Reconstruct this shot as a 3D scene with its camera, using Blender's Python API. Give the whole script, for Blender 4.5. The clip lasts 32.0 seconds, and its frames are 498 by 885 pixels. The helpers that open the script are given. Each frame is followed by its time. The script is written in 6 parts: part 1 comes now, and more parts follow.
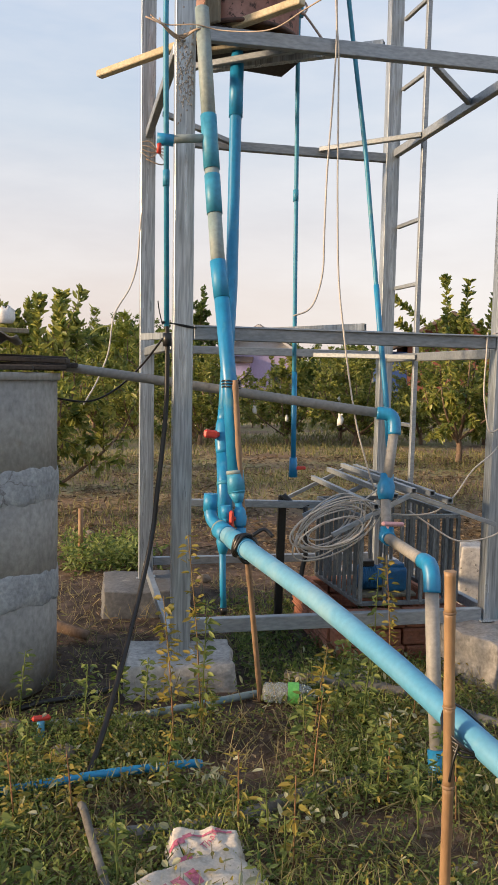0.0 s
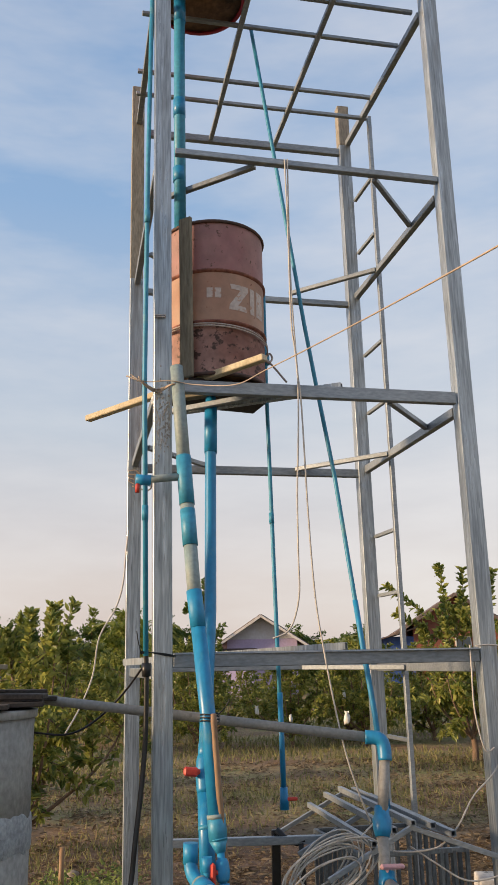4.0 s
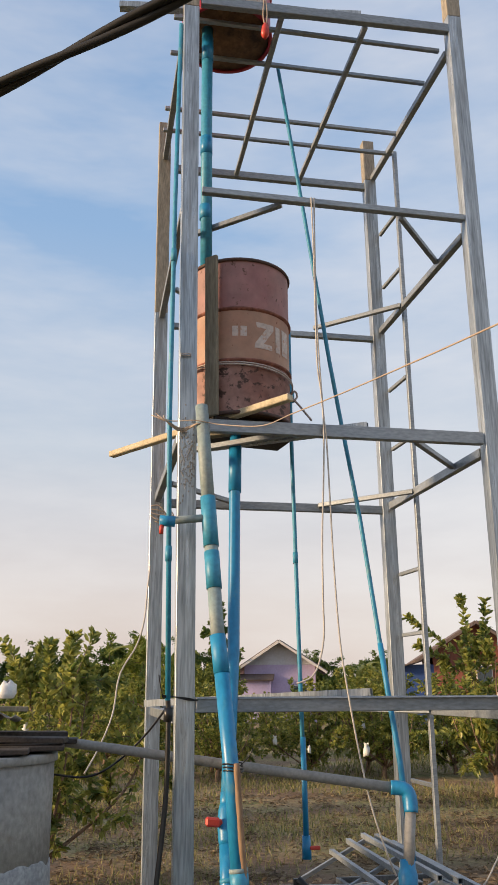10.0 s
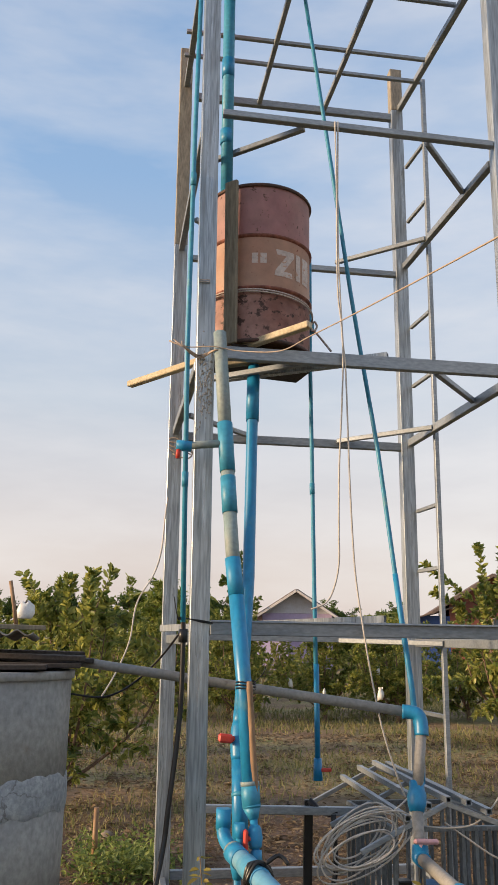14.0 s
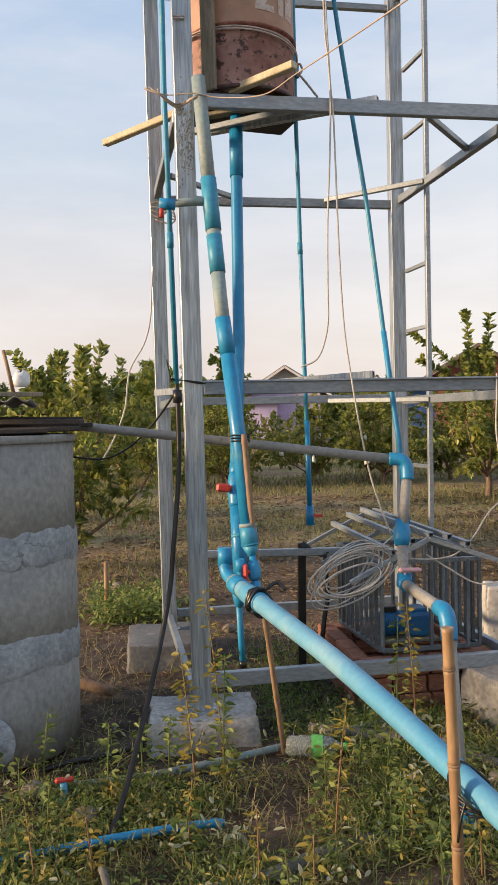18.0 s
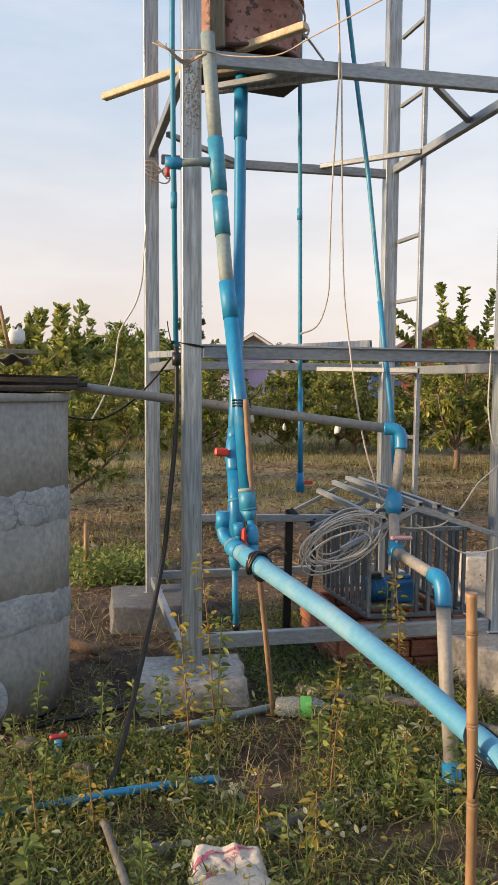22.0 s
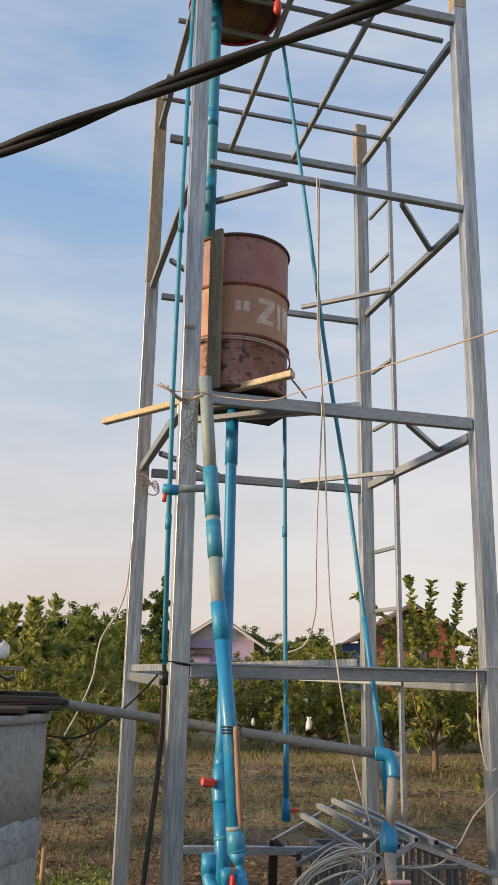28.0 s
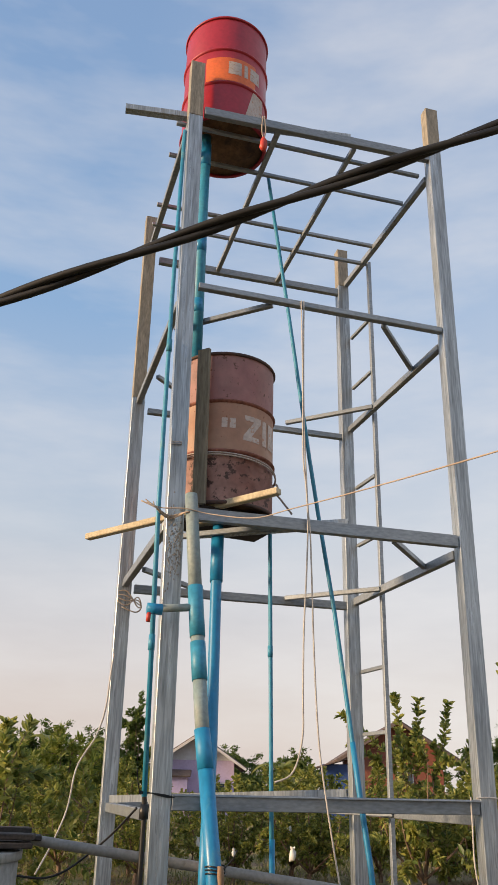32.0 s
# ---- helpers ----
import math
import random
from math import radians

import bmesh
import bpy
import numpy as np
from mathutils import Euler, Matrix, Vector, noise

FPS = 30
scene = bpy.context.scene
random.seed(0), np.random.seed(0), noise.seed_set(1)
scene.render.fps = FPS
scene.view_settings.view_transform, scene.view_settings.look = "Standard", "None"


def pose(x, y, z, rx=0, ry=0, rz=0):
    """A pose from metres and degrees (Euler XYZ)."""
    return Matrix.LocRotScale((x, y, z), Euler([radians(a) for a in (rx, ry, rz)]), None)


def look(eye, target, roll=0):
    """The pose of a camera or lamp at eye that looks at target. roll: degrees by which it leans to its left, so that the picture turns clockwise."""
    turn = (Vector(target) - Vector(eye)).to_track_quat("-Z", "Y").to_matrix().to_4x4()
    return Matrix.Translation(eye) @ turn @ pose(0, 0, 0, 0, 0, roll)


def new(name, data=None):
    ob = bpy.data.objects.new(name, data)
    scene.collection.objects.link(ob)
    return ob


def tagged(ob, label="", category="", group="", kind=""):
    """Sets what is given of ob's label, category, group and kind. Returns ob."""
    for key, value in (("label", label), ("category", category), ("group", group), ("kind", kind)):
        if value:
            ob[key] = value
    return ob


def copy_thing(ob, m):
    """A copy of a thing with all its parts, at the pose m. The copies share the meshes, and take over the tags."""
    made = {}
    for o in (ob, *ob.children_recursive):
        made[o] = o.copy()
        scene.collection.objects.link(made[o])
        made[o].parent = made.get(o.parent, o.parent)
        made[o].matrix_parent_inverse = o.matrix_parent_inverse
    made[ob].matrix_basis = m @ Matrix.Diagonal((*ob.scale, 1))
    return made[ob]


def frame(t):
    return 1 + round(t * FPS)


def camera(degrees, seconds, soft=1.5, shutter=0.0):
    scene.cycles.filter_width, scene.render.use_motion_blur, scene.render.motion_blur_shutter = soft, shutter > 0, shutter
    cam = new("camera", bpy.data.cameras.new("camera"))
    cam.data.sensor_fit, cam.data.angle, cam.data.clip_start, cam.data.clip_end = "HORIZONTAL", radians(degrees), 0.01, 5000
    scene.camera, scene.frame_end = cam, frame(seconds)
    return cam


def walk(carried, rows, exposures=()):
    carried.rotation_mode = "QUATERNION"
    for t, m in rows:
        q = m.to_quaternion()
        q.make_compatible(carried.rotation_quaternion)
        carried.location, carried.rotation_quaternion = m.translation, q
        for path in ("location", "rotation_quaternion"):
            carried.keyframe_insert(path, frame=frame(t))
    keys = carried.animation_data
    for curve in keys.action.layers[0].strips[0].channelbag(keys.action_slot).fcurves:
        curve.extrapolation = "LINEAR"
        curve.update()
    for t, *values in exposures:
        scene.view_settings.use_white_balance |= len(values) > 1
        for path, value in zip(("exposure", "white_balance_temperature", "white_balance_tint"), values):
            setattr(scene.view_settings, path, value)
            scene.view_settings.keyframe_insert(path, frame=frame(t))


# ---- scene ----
cam = camera(34.0, 32.0, 0.6)
PATH = [
    (0, (-0.488, -3.779, 1.475), (-0.094, -1.825, 1.311), 1.3),
    (0.5, (-0.471, -3.825, 1.518), (-0.099, -1.86, 1.509), 1.5),
    (1, (-0.471, -3.838, 1.547), (-0.126, -1.873, 1.686), 1.4),
    (1.5, (-0.457, -3.837, 1.586), (-0.154, -1.877, 1.848), 1.1),
    (2, (-0.438, -3.842, 1.594), (-0.126, -1.898, 1.945), 0.6),
    (2.5, (-0.406, -3.885, 1.644), (-0.068, -1.966, 2.099), 0.2),
    (3, (-0.404, -3.887, 1.651), (-0.068, -1.99, 2.186), -0.4),
    (3.5, (-0.398, -3.883, 1.645), (-0.041, -1.993, 2.194), -0.9),
    (4, (-0.391, -3.883, 1.641), (-0.016, -1.991, 2.168), -1.2),
    (4.5, (-0.376, -3.873, 1.629), (0.015, -1.973, 2.117), -1.5),
    (6.5, (-0.386, -3.877, 1.653), (0.005, -1.98, 2.15), -2.1),
    (7, (-0.396, -3.879, 1.651), (-0.006, -1.987, 2.168), -1.8),
    (7.5, (-0.404, -3.846, 1.667), (-0.032, -1.945, 2.165), -1.1),
    (8, (-0.406, -3.814, 1.651), (-0.04, -1.895, 2.078), -0.4),
    (8.5, (-0.396, -3.81, 1.638), (-0.018, -1.883, 2.015), -0.2),
    (9, (-0.393, -3.816, 1.658), (-0.008, -1.894, 2.054), 0.0),
    (9.5, (-0.417, -3.86, 1.705), (-0.05, -1.956, 2.196), -0.1),
    (10, (-0.417, -3.871, 1.736), (-0.09, -1.985, 2.316), -0.3),
    (10.5, (-0.429, -3.895, 1.766), (-0.111, -2.036, 2.431), -0.2),
    (11, (-0.439, -3.914, 1.781), (-0.119, -2.092, 2.543), 0.0),
    (11.5, (-0.443, -3.929, 1.792), (-0.114, -2.153, 2.65), 0.3),
    (12, (-0.442, -3.927, 1.8), (-0.103, -2.174, 2.701), 0.6),
    (12.5, (-0.43, -3.897, 1.776), (-0.092, -2.124, 2.638), 0.7),
    (13, (-0.418, -3.88, 1.698), (-0.111, -2.054, 2.454), 0.8),
    (13.5, (-0.405, -3.835, 1.657), (-0.122, -1.954, 2.274), 1.0),
    (14, (-0.392, -3.821, 1.622), (-0.11, -1.897, 2.09), 0.9),
    (14.5, (-0.391, -3.82, 1.586), (-0.113, -1.864, 1.898), 1.0),
    (15, (-0.392, -3.824, 1.561), (-0.101, -1.853, 1.738), 0.3),
    (15.5, (-0.391, -3.832, 1.559), (-0.072, -1.86, 1.648), -0.3),
    (17.5, (-0.406, -3.848, 1.53), (-0.042, -1.882, 1.49), -1.5),
    (18, (-0.406, -3.828, 1.531), (-0.087, -1.855, 1.466), -1.3),
    (18.5, (-0.399, -3.837, 1.531), (-0.083, -1.865, 1.435), -1.3),
    (19, (-0.394, -3.837, 1.533), (-0.091, -1.864, 1.417), -1.6),
    (19.5, (-0.396, -3.843, 1.536), (-0.103, -1.867, 1.432), -1.4),
    (20, (-0.396, -3.845, 1.541), (-0.079, -1.873, 1.437), -1.6),
    (20.5, (-0.395, -3.84, 1.529), (-0.054, -1.874, 1.39), -2.0),
    (21, (-0.437, -3.824, 1.515), (-0.056, -1.866, 1.361), -2.0),
    (21.5, (-0.553, -3.804, 1.516), (-0.149, -1.852, 1.344), -0.9),
    (22, (-0.565, -3.81, 1.525), (-0.158, -1.857, 1.378), 0.6),
    (22.5, (-0.565, -3.819, 1.53), (-0.1, -1.878, 1.406), 1.4),
    (23, (-0.564, -3.814, 1.532), (-0.012, -1.895, 1.428), 2.0),
    (23.5, (-0.549, -3.815, 1.534), (0.058, -1.909, 1.509), 2.4),
    (24, (-0.559, -3.855, 1.547), (0.211, -2.011, 1.628), 3.2),
    (24.5, (-0.547, -3.872, 1.587), (0.391, -2.114, 1.754), 2.9),
    (25, (-0.541, -3.875, 1.579), (0.39, -2.118, 1.797), 2.3),
    (25.5, (-0.556, -3.876, 1.595), (0.27, -2.076, 1.872), 1.8),
    (26, (-0.564, -3.896, 1.611), (0.156, -2.062, 1.954), 1.2),
    (26.5, (-0.565, -3.895, 1.622), (0.031, -2.024, 2.005), 1.0),
    (28.5, (-0.732, -3.871, 1.72), (-0.275, -2.018, 2.316), 1.2),
    (29, (-0.734, -3.883, 1.733), (-0.276, -2.056, 2.403), 1.3),
    (29.5, (-0.735, -3.889, 1.744), (-0.277, -2.077, 2.454), 1.5),
    (30, (-0.735, -3.888, 1.741), (-0.276, -2.083, 2.469), 1.6),
    (30.5, (-0.731, -3.88, 1.737), (-0.277, -2.071, 2.46), 1.7),
    (31, (-0.733, -3.886, 1.743), (-0.282, -2.087, 2.492), 1.7),
    (31.5, (-0.734, -3.883, 1.745), (-0.273, -2.103, 2.531), 1.5),
    (32, (-0.729, -3.876, 1.736), (-0.249, -2.098, 2.516), 1.3),
]
EXPOSURES = [(0, 0.44), (0.5, 0.38), (1, 0.28), (2, 0.26), (4, 0.20), (7, 0.23), (9, 0.27), (12, 0.27), (13, 0.25), (14, 0.29), (15, 0.37), (18, 0.44), (22, 0.48), (23, 0.40), (24, 0.32), (25, 0.17), (26, 0.18), (29, 0.24), (32, 0.20)]
walk(cam, [(t, look(eye, target, roll)) for t, eye, target, roll in PATH], EXPOSURES)

# ---- world, sun and exposure ----
world = bpy.data.worlds.new("evening_sky")
scene.world = world
world.use_nodes = True
wn, wl = world.node_tree.nodes, world.node_tree.links
wn.clear()
w_out = wn.new("ShaderNodeOutputWorld")
w_bg = wn.new("ShaderNodeBackground")
w_sky = wn.new("ShaderNodeTexSky")
w_sky.sky_type = "NISHITA"
w_sky.sun_disc = False
w_sky.sun_elevation = radians(12)
w_sky.sun_rotation = radians(-95)
w_sky.air_density, w_sky.dust_density, w_sky.ozone_density = 1.0, 1.5, 1.0
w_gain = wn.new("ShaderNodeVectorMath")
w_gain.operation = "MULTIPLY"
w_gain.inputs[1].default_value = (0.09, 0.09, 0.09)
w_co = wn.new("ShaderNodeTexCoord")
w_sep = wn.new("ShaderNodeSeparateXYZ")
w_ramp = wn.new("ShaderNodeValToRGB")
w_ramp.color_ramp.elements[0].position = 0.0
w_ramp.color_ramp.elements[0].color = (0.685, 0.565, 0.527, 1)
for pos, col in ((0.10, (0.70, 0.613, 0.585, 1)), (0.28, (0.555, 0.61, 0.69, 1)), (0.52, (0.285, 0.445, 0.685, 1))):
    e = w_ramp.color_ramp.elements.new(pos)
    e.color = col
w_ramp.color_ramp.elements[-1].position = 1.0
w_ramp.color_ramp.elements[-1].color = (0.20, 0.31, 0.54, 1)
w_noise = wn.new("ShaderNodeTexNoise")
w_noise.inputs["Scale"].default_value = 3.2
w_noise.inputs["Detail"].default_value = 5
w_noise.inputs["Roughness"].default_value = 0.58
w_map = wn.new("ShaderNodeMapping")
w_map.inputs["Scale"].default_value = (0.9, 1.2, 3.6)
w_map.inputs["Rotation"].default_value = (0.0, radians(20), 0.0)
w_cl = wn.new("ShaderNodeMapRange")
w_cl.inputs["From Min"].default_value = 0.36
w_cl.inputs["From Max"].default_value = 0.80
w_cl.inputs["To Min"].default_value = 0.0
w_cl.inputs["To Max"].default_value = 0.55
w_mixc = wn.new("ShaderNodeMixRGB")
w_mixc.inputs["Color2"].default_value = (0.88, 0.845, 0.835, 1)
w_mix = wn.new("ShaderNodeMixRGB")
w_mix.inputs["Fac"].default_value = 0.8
wl.new(w_co.outputs["Generated"], w_sep.inputs[0])
wl.new(w_co.outputs["Generated"], w_map.inputs[0])
wl.new(w_map.outputs[0], w_noise.inputs["Vector"])
wl.new(w_sep.outputs["Z"], w_ramp.inputs[0])
wl.new(w_noise.outputs[0], w_cl.inputs[0])
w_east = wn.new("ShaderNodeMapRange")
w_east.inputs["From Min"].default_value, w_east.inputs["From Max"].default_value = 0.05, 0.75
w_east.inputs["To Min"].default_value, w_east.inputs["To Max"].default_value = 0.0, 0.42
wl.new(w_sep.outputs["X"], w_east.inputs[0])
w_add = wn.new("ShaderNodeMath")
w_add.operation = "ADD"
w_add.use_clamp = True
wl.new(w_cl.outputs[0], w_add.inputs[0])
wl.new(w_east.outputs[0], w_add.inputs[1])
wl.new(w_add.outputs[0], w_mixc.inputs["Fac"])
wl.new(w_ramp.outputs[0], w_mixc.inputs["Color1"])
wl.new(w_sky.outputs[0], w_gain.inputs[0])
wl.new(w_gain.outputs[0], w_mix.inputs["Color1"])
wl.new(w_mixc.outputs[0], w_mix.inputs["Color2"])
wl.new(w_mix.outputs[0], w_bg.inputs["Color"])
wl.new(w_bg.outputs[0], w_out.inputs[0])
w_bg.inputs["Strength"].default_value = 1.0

sun_data = bpy.data.lights.new("sun", "SUN")
sun_data.energy = 5.0
sun_data.angle = radians(7.0)
sun_data.color = (1.0, 0.70, 0.42)
sun = new("sun", sun_data)
sun.matrix_world = look((-20, -1.6, 4.6), (0, 0, 0))


# ---- materials ----
def mat(name, base, rough=0.6, metal=0.0, var=None, scale=8.0, amount=0.5, fine=60.0, fine_amount=0.25, bump=0.15,
        bump_scale=80.0, bump_dist=0.004, spots=None, spot_scale=12.0, spot_low=0.6, spot_high=0.68, stretch=(1, 1, 1),
        rnd=0.0, rough_var=0.12, trans=0.0, cracks=0.0):
    m = bpy.data.materials.new(name)
    m.use_nodes = True
    n, l = m.node_tree.nodes, m.node_tree.links
    b = n["Principled BSDF"]
    b.inputs["Roughness"].default_value = rough
    b.inputs["Metallic"].default_value = metal
    co = n.new("ShaderNodeTexCoord")
    mp = n.new("ShaderNodeMapping")
    mp.inputs["Scale"].default_value = stretch
    l.new(co.outputs["Object"], mp.inputs[0])
    src = mp.outputs[0]
    if rnd:
        oi = n.new("ShaderNodeObjectInfo")
        add = n.new("ShaderNodeVectorMath")
        add.operation = "ADD"
        sc = n.new("ShaderNodeVectorMath")
        sc.operation = "SCALE"
        sc.inputs[0].default_value = (13.0, 7.0, 5.0)
        l.new(oi.outputs["Random"], sc.inputs["Scale"])
        l.new(src, add.inputs[0])
        l.new(sc.outputs[0], add.inputs[1])
        src = add.outputs[0]

    def noise_tex(s, detail=4, r=0.55):
        t = n.new("ShaderNodeTexNoise")
        t.inputs["Scale"].default_value = s
        t.inputs["Detail"].default_value = detail
        t.inputs["Roughness"].default_value = r
        l.new(src, t.inputs["Vector"])
        return t

    def span(sock, a, c, lo, hi):
        r = n.new("ShaderNodeMapRange")
        r.inputs["From Min"].default_value = a
        r.inputs["From Max"].default_value = c
        r.inputs["To Min"].default_value = lo
        r.inputs["To Max"].default_value = hi
        l.new(sock, r.inputs[0])
        return r.outputs[0]

    def blend(fac, c1, c2, kind="MIX"):
        x = n.new("ShaderNodeMixRGB")
        x.blend_type = kind
        if isinstance(fac, float):
            x.inputs[0].default_value = fac
        else:
            l.new(fac, x.inputs[0])
        for i, c in ((1, c1), (2, c2)):
            if isinstance(c, tuple):
                x.inputs[i].default_value = (*c, 1)
            else:
                l.new(c, x.inputs[i])
        return x.outputs[0]

    big = noise_tex(scale)
    small = noise_tex(fine, 6)
    col = blend(span(big.outputs[0], 0.35, 0.65, 0, amount), tuple(base), tuple(var or [c * 0.7 for c in base]))
    dark = span(small.outputs[0], 0.3, 0.7, 1 - fine_amount, 1 + fine_amount * 0.6)
    cmb = n.new("ShaderNodeCombineXYZ")
    for i in range(3):
        l.new(dark, cmb.inputs[i])
    col = blend(1.0, col, cmb.outputs[0], "MULTIPLY")
    if spots:
        st = noise_tex(spot_scale, 6, 0.65)
        col = blend(span(st.outputs[0], spot_low, spot_high, 0, 1), col, tuple(spots))
    if cracks:
        vo = n.new("ShaderNodeTexVoronoi")
        vo.feature = "DISTANCE_TO_EDGE"
        vo.inputs["Scale"].default_value = cracks
        wa = n.new("ShaderNodeVectorMath")
        wa.operation = "MULTIPLY_ADD"
        wa.inputs[1].default_value = (0.08, 0.08, 0.08)
        l.new(noise_tex(cracks * 1.5).outputs["Color"], wa.inputs[0])
        l.new(src, wa.inputs[2])
        l.new(wa.outputs[0], vo.inputs["Vector"])
        gate = span(noise_tex(cracks * 0.4).outputs[0], 0.45, 0.6, 0, 1)
        line = span(vo.outputs["Distance"], 0.0, 0.035, 0.75, 0.0)
        mu = n.new("ShaderNodeMath")
        mu.operation = "MULTIPLY"
        l.new(gate, mu.inputs[0])
        l.new(line, mu.inputs[1])
        col = blend(mu.outputs[0], col, (0.10, 0.10, 0.10))
    if rnd:
        v = span(oi.outputs["Random"], 0, 1, 1 - rnd, 1 + rnd)
        c2 = n.new("ShaderNodeCombineXYZ")
        for i in range(3):
            l.new(v, c2.inputs[i])
        col = blend(1.0, col, c2.outputs[0], "MULTIPLY")
    l.new(col, b.inputs["Base Color"])
    l.new(span(big.outputs[0], 0.3, 0.7, max(0.03, rough - rough_var), min(1, rough + rough_var)), b.inputs["Roughness"])
    if bump:
        bt = noise_tex(bump_scale, 5)
        bp = n.new("ShaderNodeBump")
        bp.inputs["Strength"].default_value = bump
        bp.inputs["Distance"].default_value = bump_dist
        l.new(bt.outputs[0], bp.inputs["Height"])
        l.new(bp.outputs[0], b.inputs["Normal"])
    if trans:
        b.inputs["Transmission Weight"].default_value = trans
        b.inputs["IOR"].default_value = 1.3
    return m


def leaf_mat(name, a, c, rough=0.5):
    m = bpy.data.materials.new(name)
    m.use_nodes = True
    n, l = m.node_tree.nodes, m.node_tree.links
    b = n["Principled BSDF"]
    geo = n.new("ShaderNodeNewGeometry")
    ramp = n.new("ShaderNodeValToRGB")
    ramp.color_ramp.elements[0].color = (*a, 1)
    ramp.color_ramp.elements[1].color = (*c, 1)
    l.new(geo.outputs["Random Per Island"], ramp.inputs[0])
    co = n.new("ShaderNodeTexCoord")
    t = n.new("ShaderNodeTexNoise")
    t.inputs["Scale"].default_value = 2.5
    l.new(co.outputs["Object"], t.inputs["Vector"])
    mx = n.new("ShaderNodeMixRGB")
    mx.blend_type = "MULTIPLY"
    mx.inputs[0].default_value = 0.6
    l.new(ramp.outputs[0], mx.inputs[1])
    rr = n.new("ShaderNodeValToRGB")
    rr.color_ramp.elements[0].position, rr.color_ramp.elements[1].position = 0.3, 0.7
    rr.color_ramp.elements[0].color = (0.62, 0.68, 0.62, 1)
    rr.color_ramp.elements[1].color = (1.35, 1.25, 1.0, 1)
    l.new(t.outputs[0], rr.inputs[0])
    l.new(rr.outputs[0], mx.inputs[2])
    l.new(mx.outputs[0], b.inputs["Base Color"])
    b.inputs["Roughness"].default_value = rough
    tr = n.new("ShaderNodeBsdfTranslucent")
    l.new(mx.outputs[0], tr.inputs[0])
    ms = n.new("ShaderNodeMixShader")
    ms.inputs[0].default_value = 0.48
    l.new(b.outputs[0], ms.inputs[1])
    l.new(tr.outputs[0], ms.inputs[2])
    l.new(ms.outputs[0], n["Material Output"].inputs[0])
    return m


STEEL = mat("galvanised_steel", (0.44, 0.495, 0.545), 0.34, 0.38, (0.28, 0.32, 0.355), 13, 0.95, 48, 0.42, 0.08, 60, 0.0015,
            (0.25, 0.265, 0.275), 8, 0.57, 0.68, (2.2, 2.2, 0.13), 0.06, 0.14)
STEEL_BEAM = mat("rolled_steel_channel", (0.30, 0.335, 0.37), 0.42, 0.38, (0.23, 0.265, 0.30), 6, 0.8, 90, 0.25, 0.1, 60, 0.002,
                 (0.36, 0.36, 0.35), 9, 0.64, 0.74, (0.3, 1, 1), 0.15)
# Darker than the beam steel: shade inside the cage is put into its colour.
STEEL_SHADED = mat("shade_toned_bar", (0.19, 0.215, 0.235), 0.5, 0.5, (0.13, 0.15, 0.165), 9, 0.9, 90, 0.3, 0.1, 60, 0.002,
                 (0.34, 0.34, 0.33), 12, 0.64, 0.72, (1, 1, 0.4), 0.2)
STEEL_OLD = mat("weathered_steel", (0.36, 0.325, 0.26), 0.7, 0.15, (0.25, 0.23, 0.195), 18, 0.9, 70, 0.35, 0.3, 60, 0.003,
                (0.19, 0.165, 0.135), 20, 0.6, 0.7, (1.6, 1.6, 0.25))
BLUE = mat("blue_pvc", (0.012, 0.20, 0.43), 0.42, 0, (0.02, 0.25, 0.46), 3, 0.8, 40, 0.18, 0.04, 50, 0.002,
           (0.08, 0.26, 0.37), 14, 0.58, 0.75, (1, 1, 0.6))
BLUE_MID = mat("sun_faded_blue_pvc", (0.10, 0.36, 0.55), 0.48, 0, (0.06, 0.31, 0.53), 3, 0.8, 50, 0.15, 0.05, 50, 0.002,
               (0.20, 0.42, 0.55), 7, 0.6, 0.72)
BLUE_PALE = mat("faded_blue_pvc", (0.19, 0.38, 0.49), 0.45, 0, (0.08, 0.29, 0.46), 1.4, 1.0, 60, 0.10, 0.03, 50, 0.001,
                (0.30, 0.46, 0.50), 2.2, 0.55, 0.80)
TEAL = mat("weathered_teal_pvc", (0.025, 0.235, 0.40), 0.5, 0, (0.055, 0.28, 0.41), 4, 0.8, 40, 0.2, 0.05, 50, 0.002,
           (0.16, 0.32, 0.33), 10, 0.6, 0.75)
GREY_PVC = mat("grey_glue_stained_pvc", (0.26, 0.30, 0.29), 0.6, 0, (0.20, 0.29, 0.31), 6, 0.9, 50, 0.2, 0.08, 50, 0.002,
               (0.12, 0.27, 0.33), 9, 0.6, 0.72)
GREY_DIRTY = mat("mud_stained_grey_pipe", (0.17, 0.165, 0.15), 0.8, 0, (0.11, 0.10, 0.085), 6, 0.9, 50, 0.35, 0.1, 50, 0.003,
                 (0.24, 0.23, 0.21), 9, 0.6, 0.7)
GREY = mat("grey_pipe", (0.235, 0.23, 0.215), 0.55, 0, (0.32, 0.31, 0.285), 5, 0.8, 60, 0.2, 0.06, 60, 0.002,
           (0.17, 0.16, 0.15), 18, 0.64, 0.72)
CONCRETE = mat("rough_concrete", (0.50, 0.485, 0.46), 0.92, 0, (0.30, 0.29, 0.275), 4, 0.9, 45, 0.35, 0.6, 30, 0.012,
               (0.25, 0.24, 0.225), 5, 0.60, 0.72)
CONCRETE_MID = mat("mid_grey_concrete", (0.30, 0.295, 0.285), 0.92, 0, (0.21, 0.205, 0.20), 6, 0.9, 45, 0.35, 0.6, 30, 0.012,
                   (0.16, 0.155, 0.145), 8, 0.58, 0.68)
